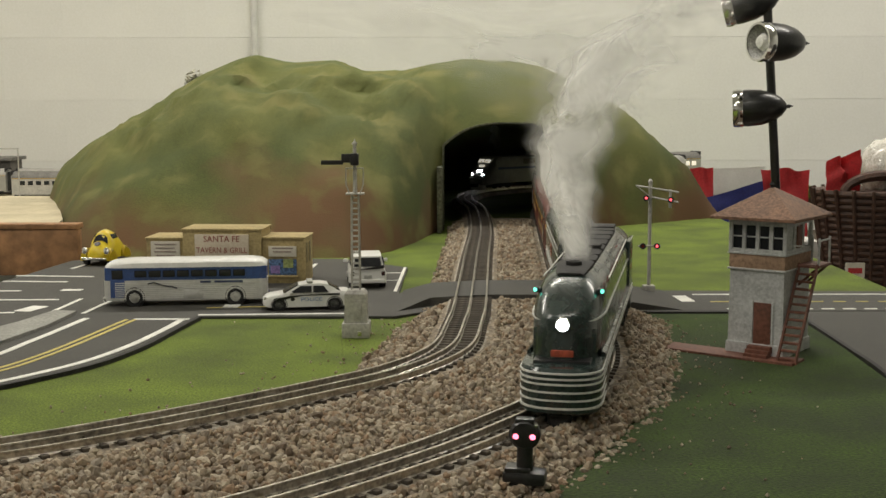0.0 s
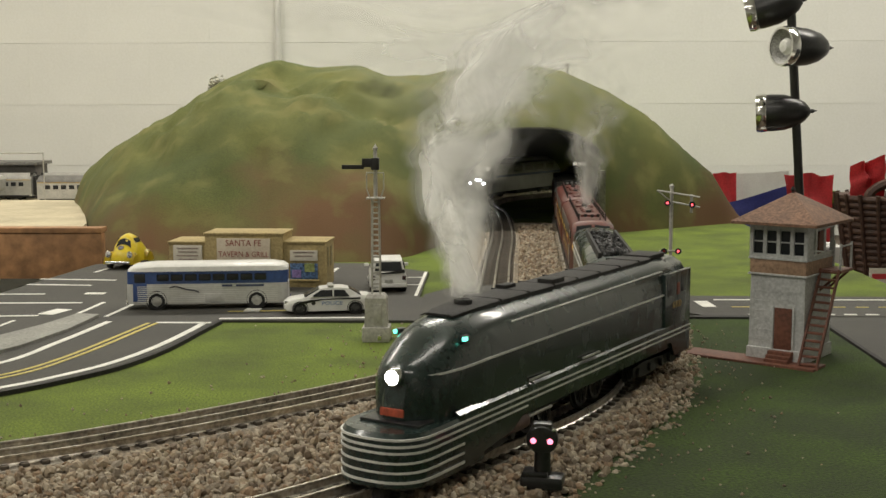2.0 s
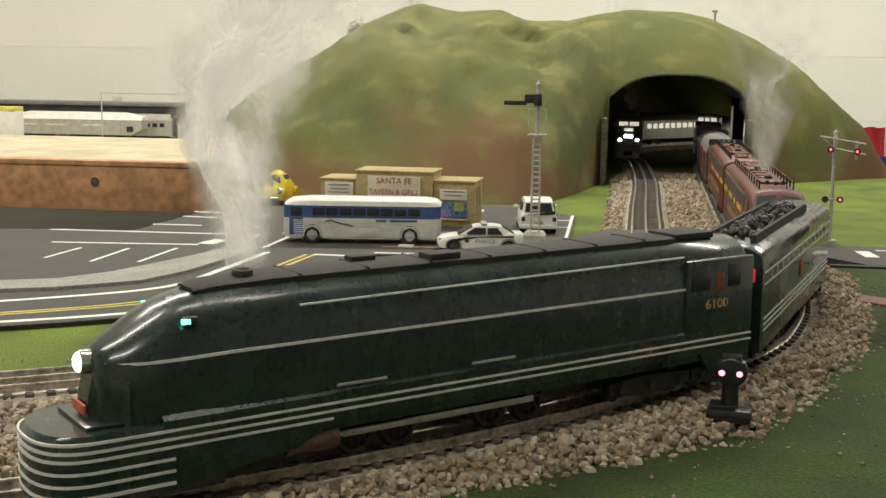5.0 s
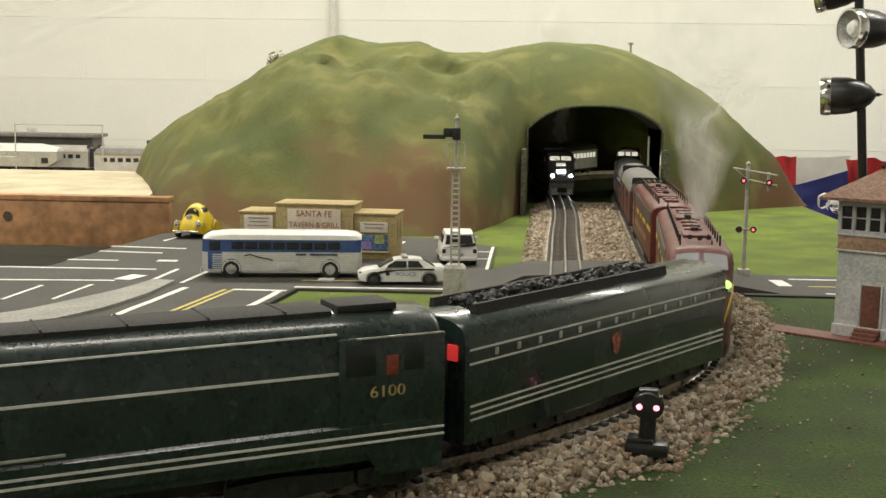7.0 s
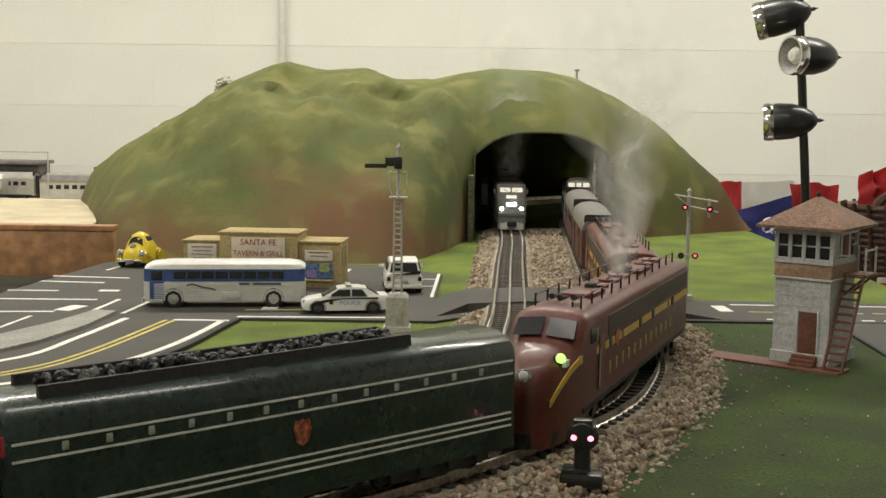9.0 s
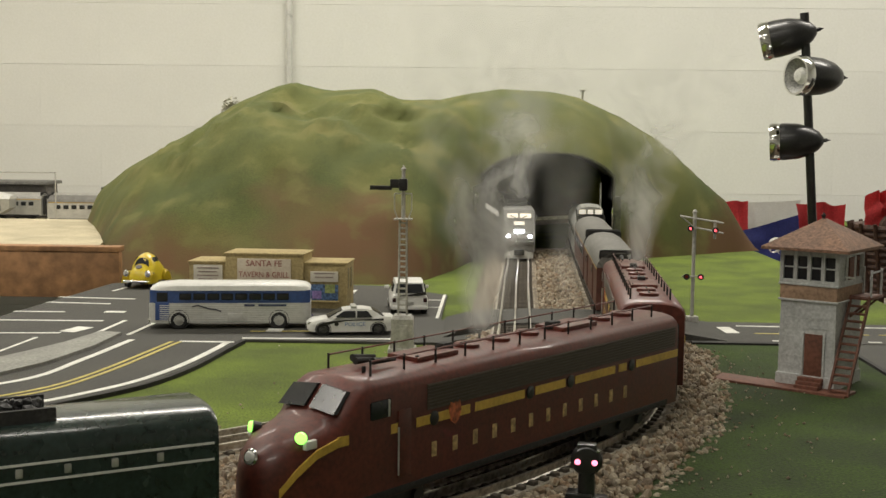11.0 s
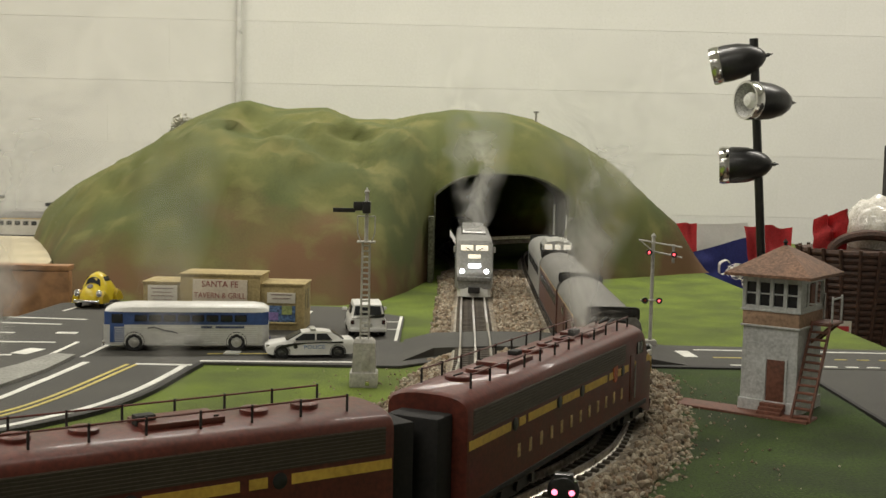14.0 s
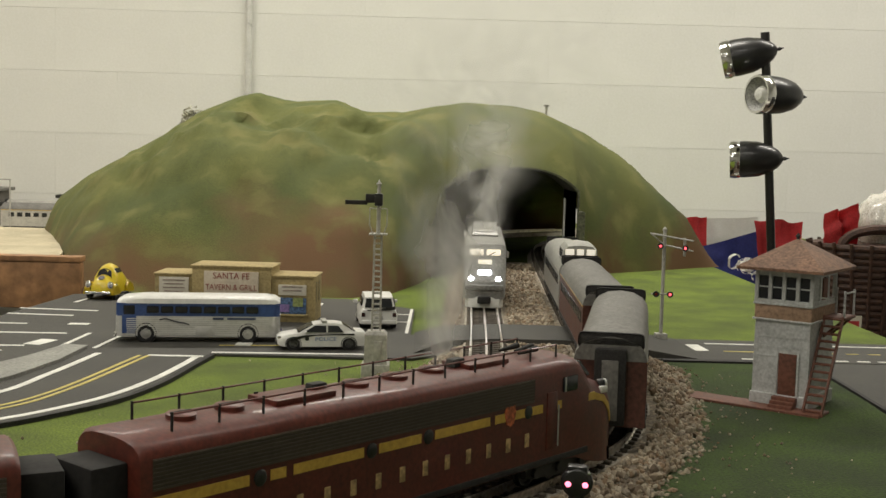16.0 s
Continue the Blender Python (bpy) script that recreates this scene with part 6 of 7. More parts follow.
def dwarf_signal():
    t = thing("dwarf_signal", pose(0.0513, 0.679, 0.008, 0, 0, -10), "small black ground signal with two glowing red lamps", "signal")
    part("base", shape(box, (0, 0, 0.0045), (0.027, 0.016, 0.009), 0.003), BLACK, t)
    part("shoulder", shape(box, (-0.004, 0, 0.0095), (0.016, 0.014, 0.004), 0.001), BLACK, t)
    part("post", shape(rod, (0, 0, 0.008), (0, 0, 0.027), 0.0055, 16, 0.0048), BLACK, t)
    part("head", shape(lathe, [(0.0001, -0.005), (0.0082, -0.005), (0.0098, -0.002), (0.0098, 0.003), (0.008, 0.005), (0.0001, 0.0055)], 24, pose(0, 0, 0.0325, 90, 0, 0)), BLACK, t)
    part("top_cap", shape(box, (0, 0, 0.041), (0.012, 0.008, 0.004), 0.0012), BLACK, t)
    for x in (-0.0052, 0.0052):
        part("lens", shape(lathe, [(0.0001, 0), (0.0019, 0), (0.0013, 0.0012), (0.0001, 0.0015)], 14, pose(x, -0.0052, 0.0318, 90, 0, 0)), PINK_GLOW, t, "glowing pink-red lens")
    part("screw", shape(lathe, [(0.0001, 0), (0.0014, 0), (0.0010, 0.001), (0.0001, 0.0012)], 10, pose(0.0072, -0.0052, 0.0395, 90, 0, 0)), CHROME, t)
    t.scale = (0.95, 0.95, 0.92)


def switch_tower():
    t = thing("switch_tower", pose(0.304, 1.089, 0.0, 0, 0, -37), "grey two-storey model switch tower with brown roof", "tower")
    a, b = 0.0255, 0.031
    bm = bmesh.new()
    loft(bm, [[(-a * f, -b * f, z), (a * f, -b * f, z), (a * f, b * f, z), (-a * f, b * f, z)] for f, z in ((1.08, 0.003), (1.07, 0.014), (1.02, 0.0145), (1.0, 0.082))])
    body = part("lower_storey", bm, TOWER_GREY, t)
    for k in range(7):
        part("clapboard", shape(box, (0, 0, 0.022 + k * 0.0088), (2 * a * (1.018 - k * 0.0025) + 0.0006, 2 * b * (1.018 - k * 0.0025) + 0.0006, 0.0006)), TOWER_GREY, body)
    part("tan_band", shape(box, (0, 0, 0.089), (2 * a + 0.002, 2 * b + 0.002, 0.013), 0.0006), TOWER_BRICK, t, "tan panel band")
    for z in (0.0818, 0.0962):
        part("band_trim", shape(box, (0, 0, z), (2 * a + 0.0045, 2 * b + 0.0045, 0.0018), 0.0004), TOWER_GREY, t)
    # upper storey: posts, rails and open panes
    for x in (-a, -a * 0.5, 0.0, a * 0.5, a):
        for y in (-b, b):
            part("window_post", shape(box, (x, y, 0.1115), (0.0036, 0.0026, 0.030), 0.0004), TOWER_GREY, t)
    for y in (-b * 0.33, b * 0.33):
        for x in (-a, a):
            part("window_post", shape(box, (x, y, 0.1115), (0.0026, 0.005, 0.030), 0.0004), TOWER_GREY, t)
    for z, hh in ((0.0985, 0.004), (0.1245, 0.0055)):
        for y in (-b, b):
            part("window_rail", shape(box, (0, y, z), (2 * a + 0.001, 0.0024, hh), 0.0004), TOWER_GREY, t)
        for x in (-a, a):
            part("window_rail", shape(box, (x, 0, z), (0.0024, 2 * b - 0.001, hh), 0.0004), TOWER_GREY, t)
    for k in range(4):
        x = -a * 0.75 + k * a * 0.5
        part("mullion", shape(box, (x, -b, 0.1115), (0.0105, 0.0012, 0.0012)), TOWER_GREY, t)
        part("window_pane", shape(box, (x, -b + 0.0016, 0.1115), (0.0098, 0.0006, 0.023)), DARK_GLASS, t)
    part("side_wall", shape(box, (a - 0.0006, -b * 0.62, 0.1115), (0.0014, b * 0.55, 0.028)), TOWER_GREY, t)
    part("porch_door", shape(box, (a + 0.0002, 0.0035, 0.1085), (0.0016, 0.014, 0.024), 0.0004), TOWER_BROWN, t)
    part("room_floor", shape(box, (0, 0, 0.0972), (2 * a - 0.003, 2 * b - 0.003, 0.0012)), TOWER_GREY, t)
    # roof
    rw, rd = 0.040, 0.046
    bm = bmesh.new()
    loft(bm, [[(-rw, -rd, 0.1272), (rw, -rd, 0.1272), (rw, rd, 0.1272), (-rw, rd, 0.1272)], [(-rw, -rd, 0.1298), (rw, -rd, 0.1298), (rw, rd, 0.1298), (-rw, rd, 0.1298)], [(-0.001, -0.004, 0.1545), (0.001, -0.004, 0.1545), (0.001, 0.004, 0.1545), (-0.001, 0.004, 0.1545)]])
    roof = part("roof", bm, TOWER_ROOF, t, "rust-brown hipped roof")
    part("roof_finial", shape(lathe, [(0.002, 0), (0.0012, 0.002), (0.0024, 0.004), (0.0002, 0.007)], 10, pose(0, -0.002, 0.1535)), BLACK_MATT, roof)
    # front door and steps
    door = part("door", shape(box, (0.0065, -b * 1.012, 0.0325), (0.0165, 0.0022, 0.039), 0.0005), TOWER_BROWN, t, "brown front door")
    for x in (-0.0032, 0.0162):
        part("door_trim", shape(box, (x, -b * 1.02, 0.0325), (0.002, 0.0026, 0.041), 0.0004), TOWER_GREY, door)
    for k in range(3):
        part("door_step", shape(box, (0.0065, -b * 1.08 - 0.0055 * (2 - k) * 0.7, 0.0055 + k * 0.003), (0.022, 0.012, 0.0034), 0.0004), TOWER_BROWN, t)
    # outside stair along the right side
    n = 13
    for k in range(n):
        f = k / (n - 1)
        part("stair_tread", shape(box, (a + 0.0105, -b - 0.012 + f * 0.042, 0.006 + f * 0.078), (0.0165, 0.0052, 0.0018), 0.0003), TOWER_BROWN, t)
    for x in (a + 0.0022, a + 0.0188):
        bm = bmesh.new()
        loft(bm, [[(x - 0.0009, -b - 0.016 + f * 0.046, 0.003 + f * 0.080 - 0.003), (x + 0.0009, -b - 0.016 + f * 0.046, 0.003 + f * 0.080 - 0.003), (x + 0.0009, -b - 0.016 + f * 0.046, 0.003 + f * 0.080 + 0.004), (x - 0.0009, -b - 0.016 + f * 0.046, 0.003 + f * 0.080 + 0.004)] for f in (0, 1)])
        part("stair_side", bm, TOWER_BROWN, t)
    part("porch", shape(box, (a + 0.0105, 0.015, 0.0845), (0.021, 0.032, 0.0026), 0.0005), TOWER_BROWN, t)
    for x, y in ((a + 0.019, 0.002), (a + 0.019, 0.029), (a + 0.003, 0.029)):
        part("porch_post", shape(box, (x, y, 0.097), (0.0018, 0.0018, 0.026), 0.0003), TOWER_GREY, t)
    part("porch_rail", shape(box, (a + 0.019, 0.0155, 0.1075), (0.0014, 0.028, 0.0016), 0.0003), TOWER_GREY, t)
    for y in (0.004, 0.026):
        part("porch_bracket", shape(rod, (a, y, 0.066), (a + 0.018, y, 0.083), 0.0012, 6), TOWER_BROWN, t)
    part("base_board", shape(box, (-0.020, -b - 0.008, 0.0022), (0.128, 0.030, 0.0044), 0.0006), TOWER_BROWN, t, "brown wooden base board")
    part("side_bracket", shape(box, (a + 0.004, -0.012, 0.1035), (0.010, 0.002, 0.0015), 0.0003), WHITE, t)


# ---- beyond the table ----
REFLECTOR_GREY = mat("lamp_reflector", (0.40, 0.40, 0.38), 0.4, vary=0.3, scale=30)
BULB_GREY = mat("frosted_bulb", (0.7, 0.7, 0.66), 0.35, vary=0.15, scale=40)


def floor_lamp():
    t = thing("floor_lamp", pose(0, 0, 0), "black floor lamp with three chrome-rimmed bullet heads", "floor lamp")
    foot, top = Vector((0.797, 2.6, -0.9)), Vector((0.688, 2.6, 0.500))
    part("pole", shape(rod, foot, top, 0.0095, 18), BLACK, t)
    part("foot", shape(lathe, [(0.13, 0.0), (0.13, 0.012), (0.03, 0.022), (0.012, 0.04)], 30, pose(*foot)), BLACK, t)
    for rim, tip in (((0.609, 2.628, 0.440), (0.728, 2.590, 0.467)), ((0.652, 2.505, 0.3615), (0.772, 2.555, 0.3605)), ((0.634, 2.622, 0.223), (0.752, 2.59, 0.2285))):
        rim, tip = Vector(rim), Vector(tip)
        d = tip - rim
        m = Matrix.Translation(rim) @ d.to_track_quat("Z", "Y").to_matrix().to_4x4()
        L = d.length
        head = part("lamp_head", shape(lathe, [(0.0385, 0.004), (0.0405, L * 0.22), (0.0385, L * 0.45), (0.031, L * 0.66), (0.020, L * 0.80), (0.009, L * 0.875), (0.004, L * 0.89), (0.0045, L * 0.93), (0.0022, L * 0.96), (0.001, L)], 30, m, False), BLACK, t, "glossy black bullet-shaped head")
        part("rim", shape(lathe, [(0.036, -0.004), (0.0405, -0.004), (0.042, 0.004), (0.041, 0.016), (0.0392, 0.018), (0.0365, 0.012)], 30, m, False), CHROME, head, "chrome rim")
        part("reflector", shape(lathe, [(0.0368, -0.002), (0.030, 0.018), (0.016, 0.030), (0.0001, 0.034)], 26, m, False), REFLECTOR_GREY, head)
        part("bulb", shape(lathe, [(0.0001, -0.001), (0.012, 0.001), (0.018, 0.010), (0.015, 0.022), (0.008, 0.030)], 22, m), BULB_GREY, head, "unlit frosted bulb")
        part("bracket", shape(rod, rim + d * 0.62, top + (foot - top) * ((top.z - (rim + d * 0.62).z) / (top.z - foot.z)), 0.006, 10), BLACK, head)


def cloth(name, corners, material, parent, seed, label, amp=0.012):
    """A rumpled sheet of cloth between four corners."""
    n = 14
    p = [Vector(c) for c in corners]
    bm = bmesh.new()
    vs = []
    for i in range(n + 1):
        row = []
        for j in range(n + 1):
            u, v = i / n, j / n
            q = (p[0] * (1 - u) + p[1] * u) * (1 - v) + (p[3] * (1 - u) + p[2] * u) * v
            f = amp * math.sin(u * 9 + seed * 2 + v * 2) + amp * 1.4 * noise.noise((u * 3 + seed, v * 3, seed))
            row.append(bm.verts.new(q + Vector((0.2 * f, -f, 0.35 * f))))
        vs.append(row)
    for i in range(n):
        for j in range(n):
            bm.faces.new((vs[i][j], vs[i + 1][j], vs[i + 1][j + 1], vs[i][j + 1]))
    bmesh.ops.solidify(bm, geom=bm.faces[:], thickness=0.0015)
    return part(name, bm, material, parent, label)


def far_side():
    tb = thing("side_table", None, "low dark side table behind the layout", "table")
    part("table_top", shape(box, (1.15, 2.75, -0.135), (1.1, 1.2, 0.03), 0.004), PLY, tb)
    for x in (0.66, 1.64):
        for y in (2.2, 3.3):
            part("leg", shape(box, (x, y, -0.525), (0.05, 0.05, 0.75), 0.004), PLY, tb)
    b = thing("bunting", None, "folded red white and blue cloth bunting on the side table", "bunting")
    cloth("red_panel", [(0.615, 2.88, -0.11), (0.655, 2.88, -0.11), (0.655, 2.92, 0.078), (0.60, 2.92, 0.078)], FLAG_RED, b, 1, "red cloth", 0.004)
    cloth("white_panel", [(0.64, 2.92, -0.11), (0.80, 2.92, -0.11), (0.79, 2.95, 0.080), (0.645, 2.95, 0.072)], FLAG_WHITE, b, 2, "white cloth", 0.004)
    cloth("blue_panel", [(0.62, 2.84, -0.115), (0.80, 2.84, -0.115), (0.80, 2.87, 0.058), (0.62, 2.87, 0.006)], FLAG_BLUE, b, 3, "navy blue cloth", 0.006)
    cloth("red_panel", [(0.765, 2.80, -0.115), (0.86, 2.80, -0.115), (0.865, 2.83, 0.078), (0.750, 2.83, 0.080)], FLAG_RED, b, 4, "red cloth", 0.008)
    w = thing("white_ribbon", None, "heap of crumpled white ribbon on the side table", "ribbon")
    rnd = random.Random(3)
    for k in range(16):
        x0, y0, z0 = 0.655 + 0.009 * k + rnd.uniform(-0.01, 0.01), 2.62 + rnd.uniform(-0.03, 0.03), 0.0 - 0.0055 * k + rnd.uniform(-0.012, 0.012)
        bm = bmesh.new()
        r = rnd.uniform(0.010, 0.018)
        tilt = Euler((rnd.uniform(-0.8, 0.8), rnd.uniform(-0.8, 0.8), rnd.uniform(0, 6))).to_matrix()
        loft(bm, [[Vector((x0, y0, z0)) + tilt @ Vector((r * math.cos(a) * (1 + 0.3 * math.sin(2 * a)), o, r * math.sin(a))) for o in (-0.006, 0.006)] for a in [0.42 * q for q in range(15)]], cap=False, closed=False)
        bmesh.ops.solidify(bm, geom=bm.faces[:], thickness=0.0006)
        part("ribbon_loop", bm, FLAG_WHITE, w)
    box_ = thing("ribbon_box", None, "plain white carton under the ribbon heap", "box")
    part("carton", shape(box, (0.74, 2.63, -0.0925), (0.16, 0.1, 0.054), 0.003), FLAG_WHITE, box_)
    # basket wrapped for a gift
    k = thing("gift_basket", pose(0.835, 2.32, -0.12), "dark brown wicker basket with arched handle and red wrap", "basket")
    for q in range(15):
        rr = 0.080 + 0.0022 * q
        part("wicker_ring", shape(lathe, [(rr - 0.006, 0.0), (rr + 0.001, 0.001), (rr + 0.003, 0.006), (rr + 0.001, 0.0115), (rr - 0.006, 0.0125)], 30, pose(0, 0, 0.0125 * q)), WICKER, k)
    part("basket_floor", shape(lathe, [(0.0001, 0.0), (0.078, 0.0), (0.078, 0.006), (0.0001, 0.006)], 30), WICKER, k)
    bm = bmesh.new()
    loft(bm, [[(0.075 * math.cos(a) + 0.010 * math.cos(b) * math.cos(a), -0.062 + 0.012 * math.sin(b), 0.185 + 0.032 * math.sin(a) + 0.010 * math.cos(b) * math.sin(a)) for b in [math.pi * j / 4 for j in range(8)]] for a in [math.pi * i / 16 for i in range(17)]])
    part("handle", bm, WICKER, k, "plaited arched handle")
    for q in range(20):
        a = 2 * math.pi * q / 20
        part("wicker_stake", shape(rod, (0.082 * math.cos(a), 0.082 * math.sin(a), 0.002), (0.116 * math.cos(a), 0.116 * math.sin(a), 0.19), 0.004, 6), WICKER, k)
    cloth("red_wrap", [(-0.10, -0.05, 0.178), (-0.045, -0.055, 0.178), (-0.045, -0.04, 0.262), (-0.10, -0.035, 0.245)], FLAG_RED, k, 5, "shiny red wrap", 0.012)
    bm = bmesh.new()
    bmesh.ops.create_icosphere(bm, subdivisions=4, radius=0.062, matrix=pose(0.035, 0.0, 0.225))
    for v in bm.verts:
        v.co += v.co.normalized() * 0.012 * noise.noise(v.co * 38) + Vector((0, 0, 0.006 * noise.noise(v.co * 90)))
    part("cellophane", bm, mat("cellophane_haze", (0.62, 0.60, 0.54), 0.25, vary=0.3, scale=30, coat=0.5), k, "crinkled clear wrapping")
    card = thing("price_card", pose(0.762, 2.19, -0.12), "small white card with red marks standing before the basket", "card")
    part("card_sheet", shape(box, (0, 0, 0.037), (0.036, 0.002, 0.044), 0.0005), PAPER_SIGN, card)
    part("card_bar", shape(box, (0, -0.0014, 0.044), (0.026, 0.0008, 0.010)), FLAG_RED, card)
    part("card_stand", shape(box, (0, 0.004, 0.014), (0.012, 0.006, 0.028), 0.0005), BLACK_MATT, card)
    cab = thing("black_cabinet", None, "tall black cabinet beside the side table", "cabinet")
    part("carcass", shape(box, (1.09, 2.46, -0.31), (0.20, 0.3, 1.17), 0.004), BLACK_MATT, cab)
    part("door", shape(box, (1.09, 2.305, -0.31), (0.19, 0.012, 1.13), 0.003), BLACK_MATT, cab)
    tr = thing("small_shrub", pose(-0.62, 2.95, 0.05), "dry grey model shrub standing behind the hill", "shrub")
    part("stem", shape(rod, (0, 0, -0.05), (0, 0, 0.245), 0.004, 8, 0.002), TIE, tr)
    bm = bmesh.new()
    rnd = random.Random(8)
    for q in range(220):
        d = Vector((rnd.gauss(0, 1), rnd.gauss(0, 1), rnd.gauss(0, 1))).normalized() * rnd.uniform(0.012, 0.034)
        bmesh.ops.create_cone(bm, segments=3, radius1=0.004, radius2=0.0, depth=0.009, matrix=Matrix.Translation(Vector((0, 0, 0.235)) + d) @ Euler((q, q * 1.7, q * 0.6)).to_matrix().to_4x4())
    tagged(part("twig_clump", bm, mat("twig_grey", (0.46, 0.45, 0.36), 0.9), tr, "fine dry twigs"), kind="stuff")
    fg = thing("hilltop_post", pose(0.205, 2.47, 0.30), "tiny pale post standing on the hilltop", "post")
    part("post", shape(rod, (0, 0, -0.01), (0, 0, 0.026), 0.0022, 8), LATTICE_GREY, fg)
    part("crosspiece", shape(box, (0, 0, 0.024), (0.011, 0.003, 0.004), 0.0006), LATTICE_GREY, fg)


def yard():
    """Standing stock on the far left."""
    for x, y, yaw, src in ((-1.06, 3.355, 3, coach_lit), (-0.70, 3.37, 3, coach_lit), (-1.10, 3.50, 1, coach_four), (-1.46, 3.49, 1, coach_four)):
        copy_thing(src, pose(x, y, -0.030, 0, 0, yaw))
    hop = thing("covered_hopper", pose(-1.545, 3.375, -0.030, 0, 0, 1), "silver covered freight car with a domed pale roof", "freight car")
    part("hopper_body", shape(loft, [[(x, -0.027, zb), (x, -0.028, 0.066), (x, 0.028, 0.066), (x, 0.027, zb)] for x, zb in ((-0.20, 0.040), (-0.17, 0.022), (0.17, 0.022), (0.20, 0.040))]), SILVER, hop)
    part("hopper_roof", shape(loft, [[(x, -0.029, 0.066), (x, -0.022, z - 0.004), (x, 0, z), (x, 0.022, z - 0.004), (x, 0.029, 0.066)] for x, z in ((-0.202, 0.078), (-0.15, 0.088), (0.15, 0.088), (0.202, 0.078))]), WHITE, hop, "domed white roof")
    for k in range(4):
        part("side_rib", shape(box, (-0.14 + 0.093 * k, -0.0285, 0.044), (0.003, 0.002, 0.042), 0.0004), SILVER, hop)
    for x in (-0.15, -0.06, 0.05):
        part("text_bar", shape(box, (x, -0.0290, 0.050), (0.055, 0.0008, 0.0035)), WHITE, hop)
    part("end_panel", shape(box, (0.165, -0.0288, 0.040), (0.020, 0.001, 0.016), 0.0005), BLACK_MATT, hop)
    truck(hop, -0.145, (-0.017, 0.017), 0.009)
    truck(hop, 0.145, (-0.017, 0.017), 0.009)
    g = thing("sign_gantry", pose(-1.2, 3.0, -0.03), "thin silver wire gantry carrying a small sign", "gantry")
    for x in (-0.115, 0.115):
        part("gantry_leg", shape(rod, (x, 0, 0.0), (x, 0, 0.155), 0.0016, 6), LATTICE_GREY, g)
    part("gantry_beam", shape(rod, (-0.117, 0, 0.155), (0.117, 0, 0.155), 0.0016, 6), LATTICE_GREY, g)
    part("gantry_sign", shape(box, (-0.07, -0.002, 0.140), (0.026, 0.002, 0.013), 0.0006), TOWER_GREY, g)
    s = thing("freight_shed", pose(-1.62, 3.6, -0.03), "long low grey model freight shed with pale roof", "building")
    part("shed_wall", shape(box, (0, 0, 0.05), (0.62, 0.10, 0.10), 0.001), mat("shed_grey", (0.14, 0.13, 0.12), 0.8), s)
    part("shed_roof", shape(box, (0, 0, 0.105), (0.64, 0.13, 0.010), 0.002), ROOF_GREY, s)
    f = thing("flat_load", pose(-1.0, 3.6, -0.03), "dark low freight wagon with small upright loads", "wagon")
    part("deck", shape(box, (0, 0, 0.088), (0.30, 0.05, 0.010), 0.001), BLACK_MATT, f)
    for k in range(6):
        part("load_drum", shape(rod, (-0.02 + 0.016 * k, 0, 0.092), (-0.02 + 0.016 * k, 0, 0.106 + 0.003 * (k % 3)), 0.005, 10), BLACK_MATT, f)
    part("wagon_frame", shape(box, (0, 0, 0.045), (0.28, 0.045, 0.084), 0.001), BLACK_MATT, f)
    v = thing("delivery_trailer", pose(-1.66, 2.93, -0.03), "white and yellow-topped model road trailer", "trailer")
    part("trailer_box", shape(box, (0, 0, 0.066), (0.30, 0.05, 0.082), 0.002), WHITE, v)
    part("trailer_top", shape(box, (0, 0, 0.112), (0.30, 0.051, 0.010), 0.001), mat("top_yellow", (0.55, 0.52, 0.12), 0.5), v)
    part("text_bar", shape(box, (0.06, -0.0256, 0.084), (0.09, 0.001, 0.007)), BLACK_MATT, v)
    for x in (-0.1, -0.075, 0.09, 0.115):
        car_wheel(v, x, -0.024, 0.012, 0.008, SILVER)
        car_wheel(v, x, 0.024, 0.012, 0.008, SILVER)


coach_lit = coach(0.33, LATTICE_GREY, ROOF_GREY, "grey standing coach with a brown window band in the yard")
coach_lit.matrix_basis = pose(-0.74, 3.51, -0.030, 0, 0, 1)
coach_four.matrix_basis = pose(-1.82, 3.48, -0.030, 0, 0, 1)
for fn in (bus, sedan, pickup, beetle, tavern, semaphore, crossing_signal, dwarf_signal, switch_tower, floor_lamp, far_side, yard):
    fn()


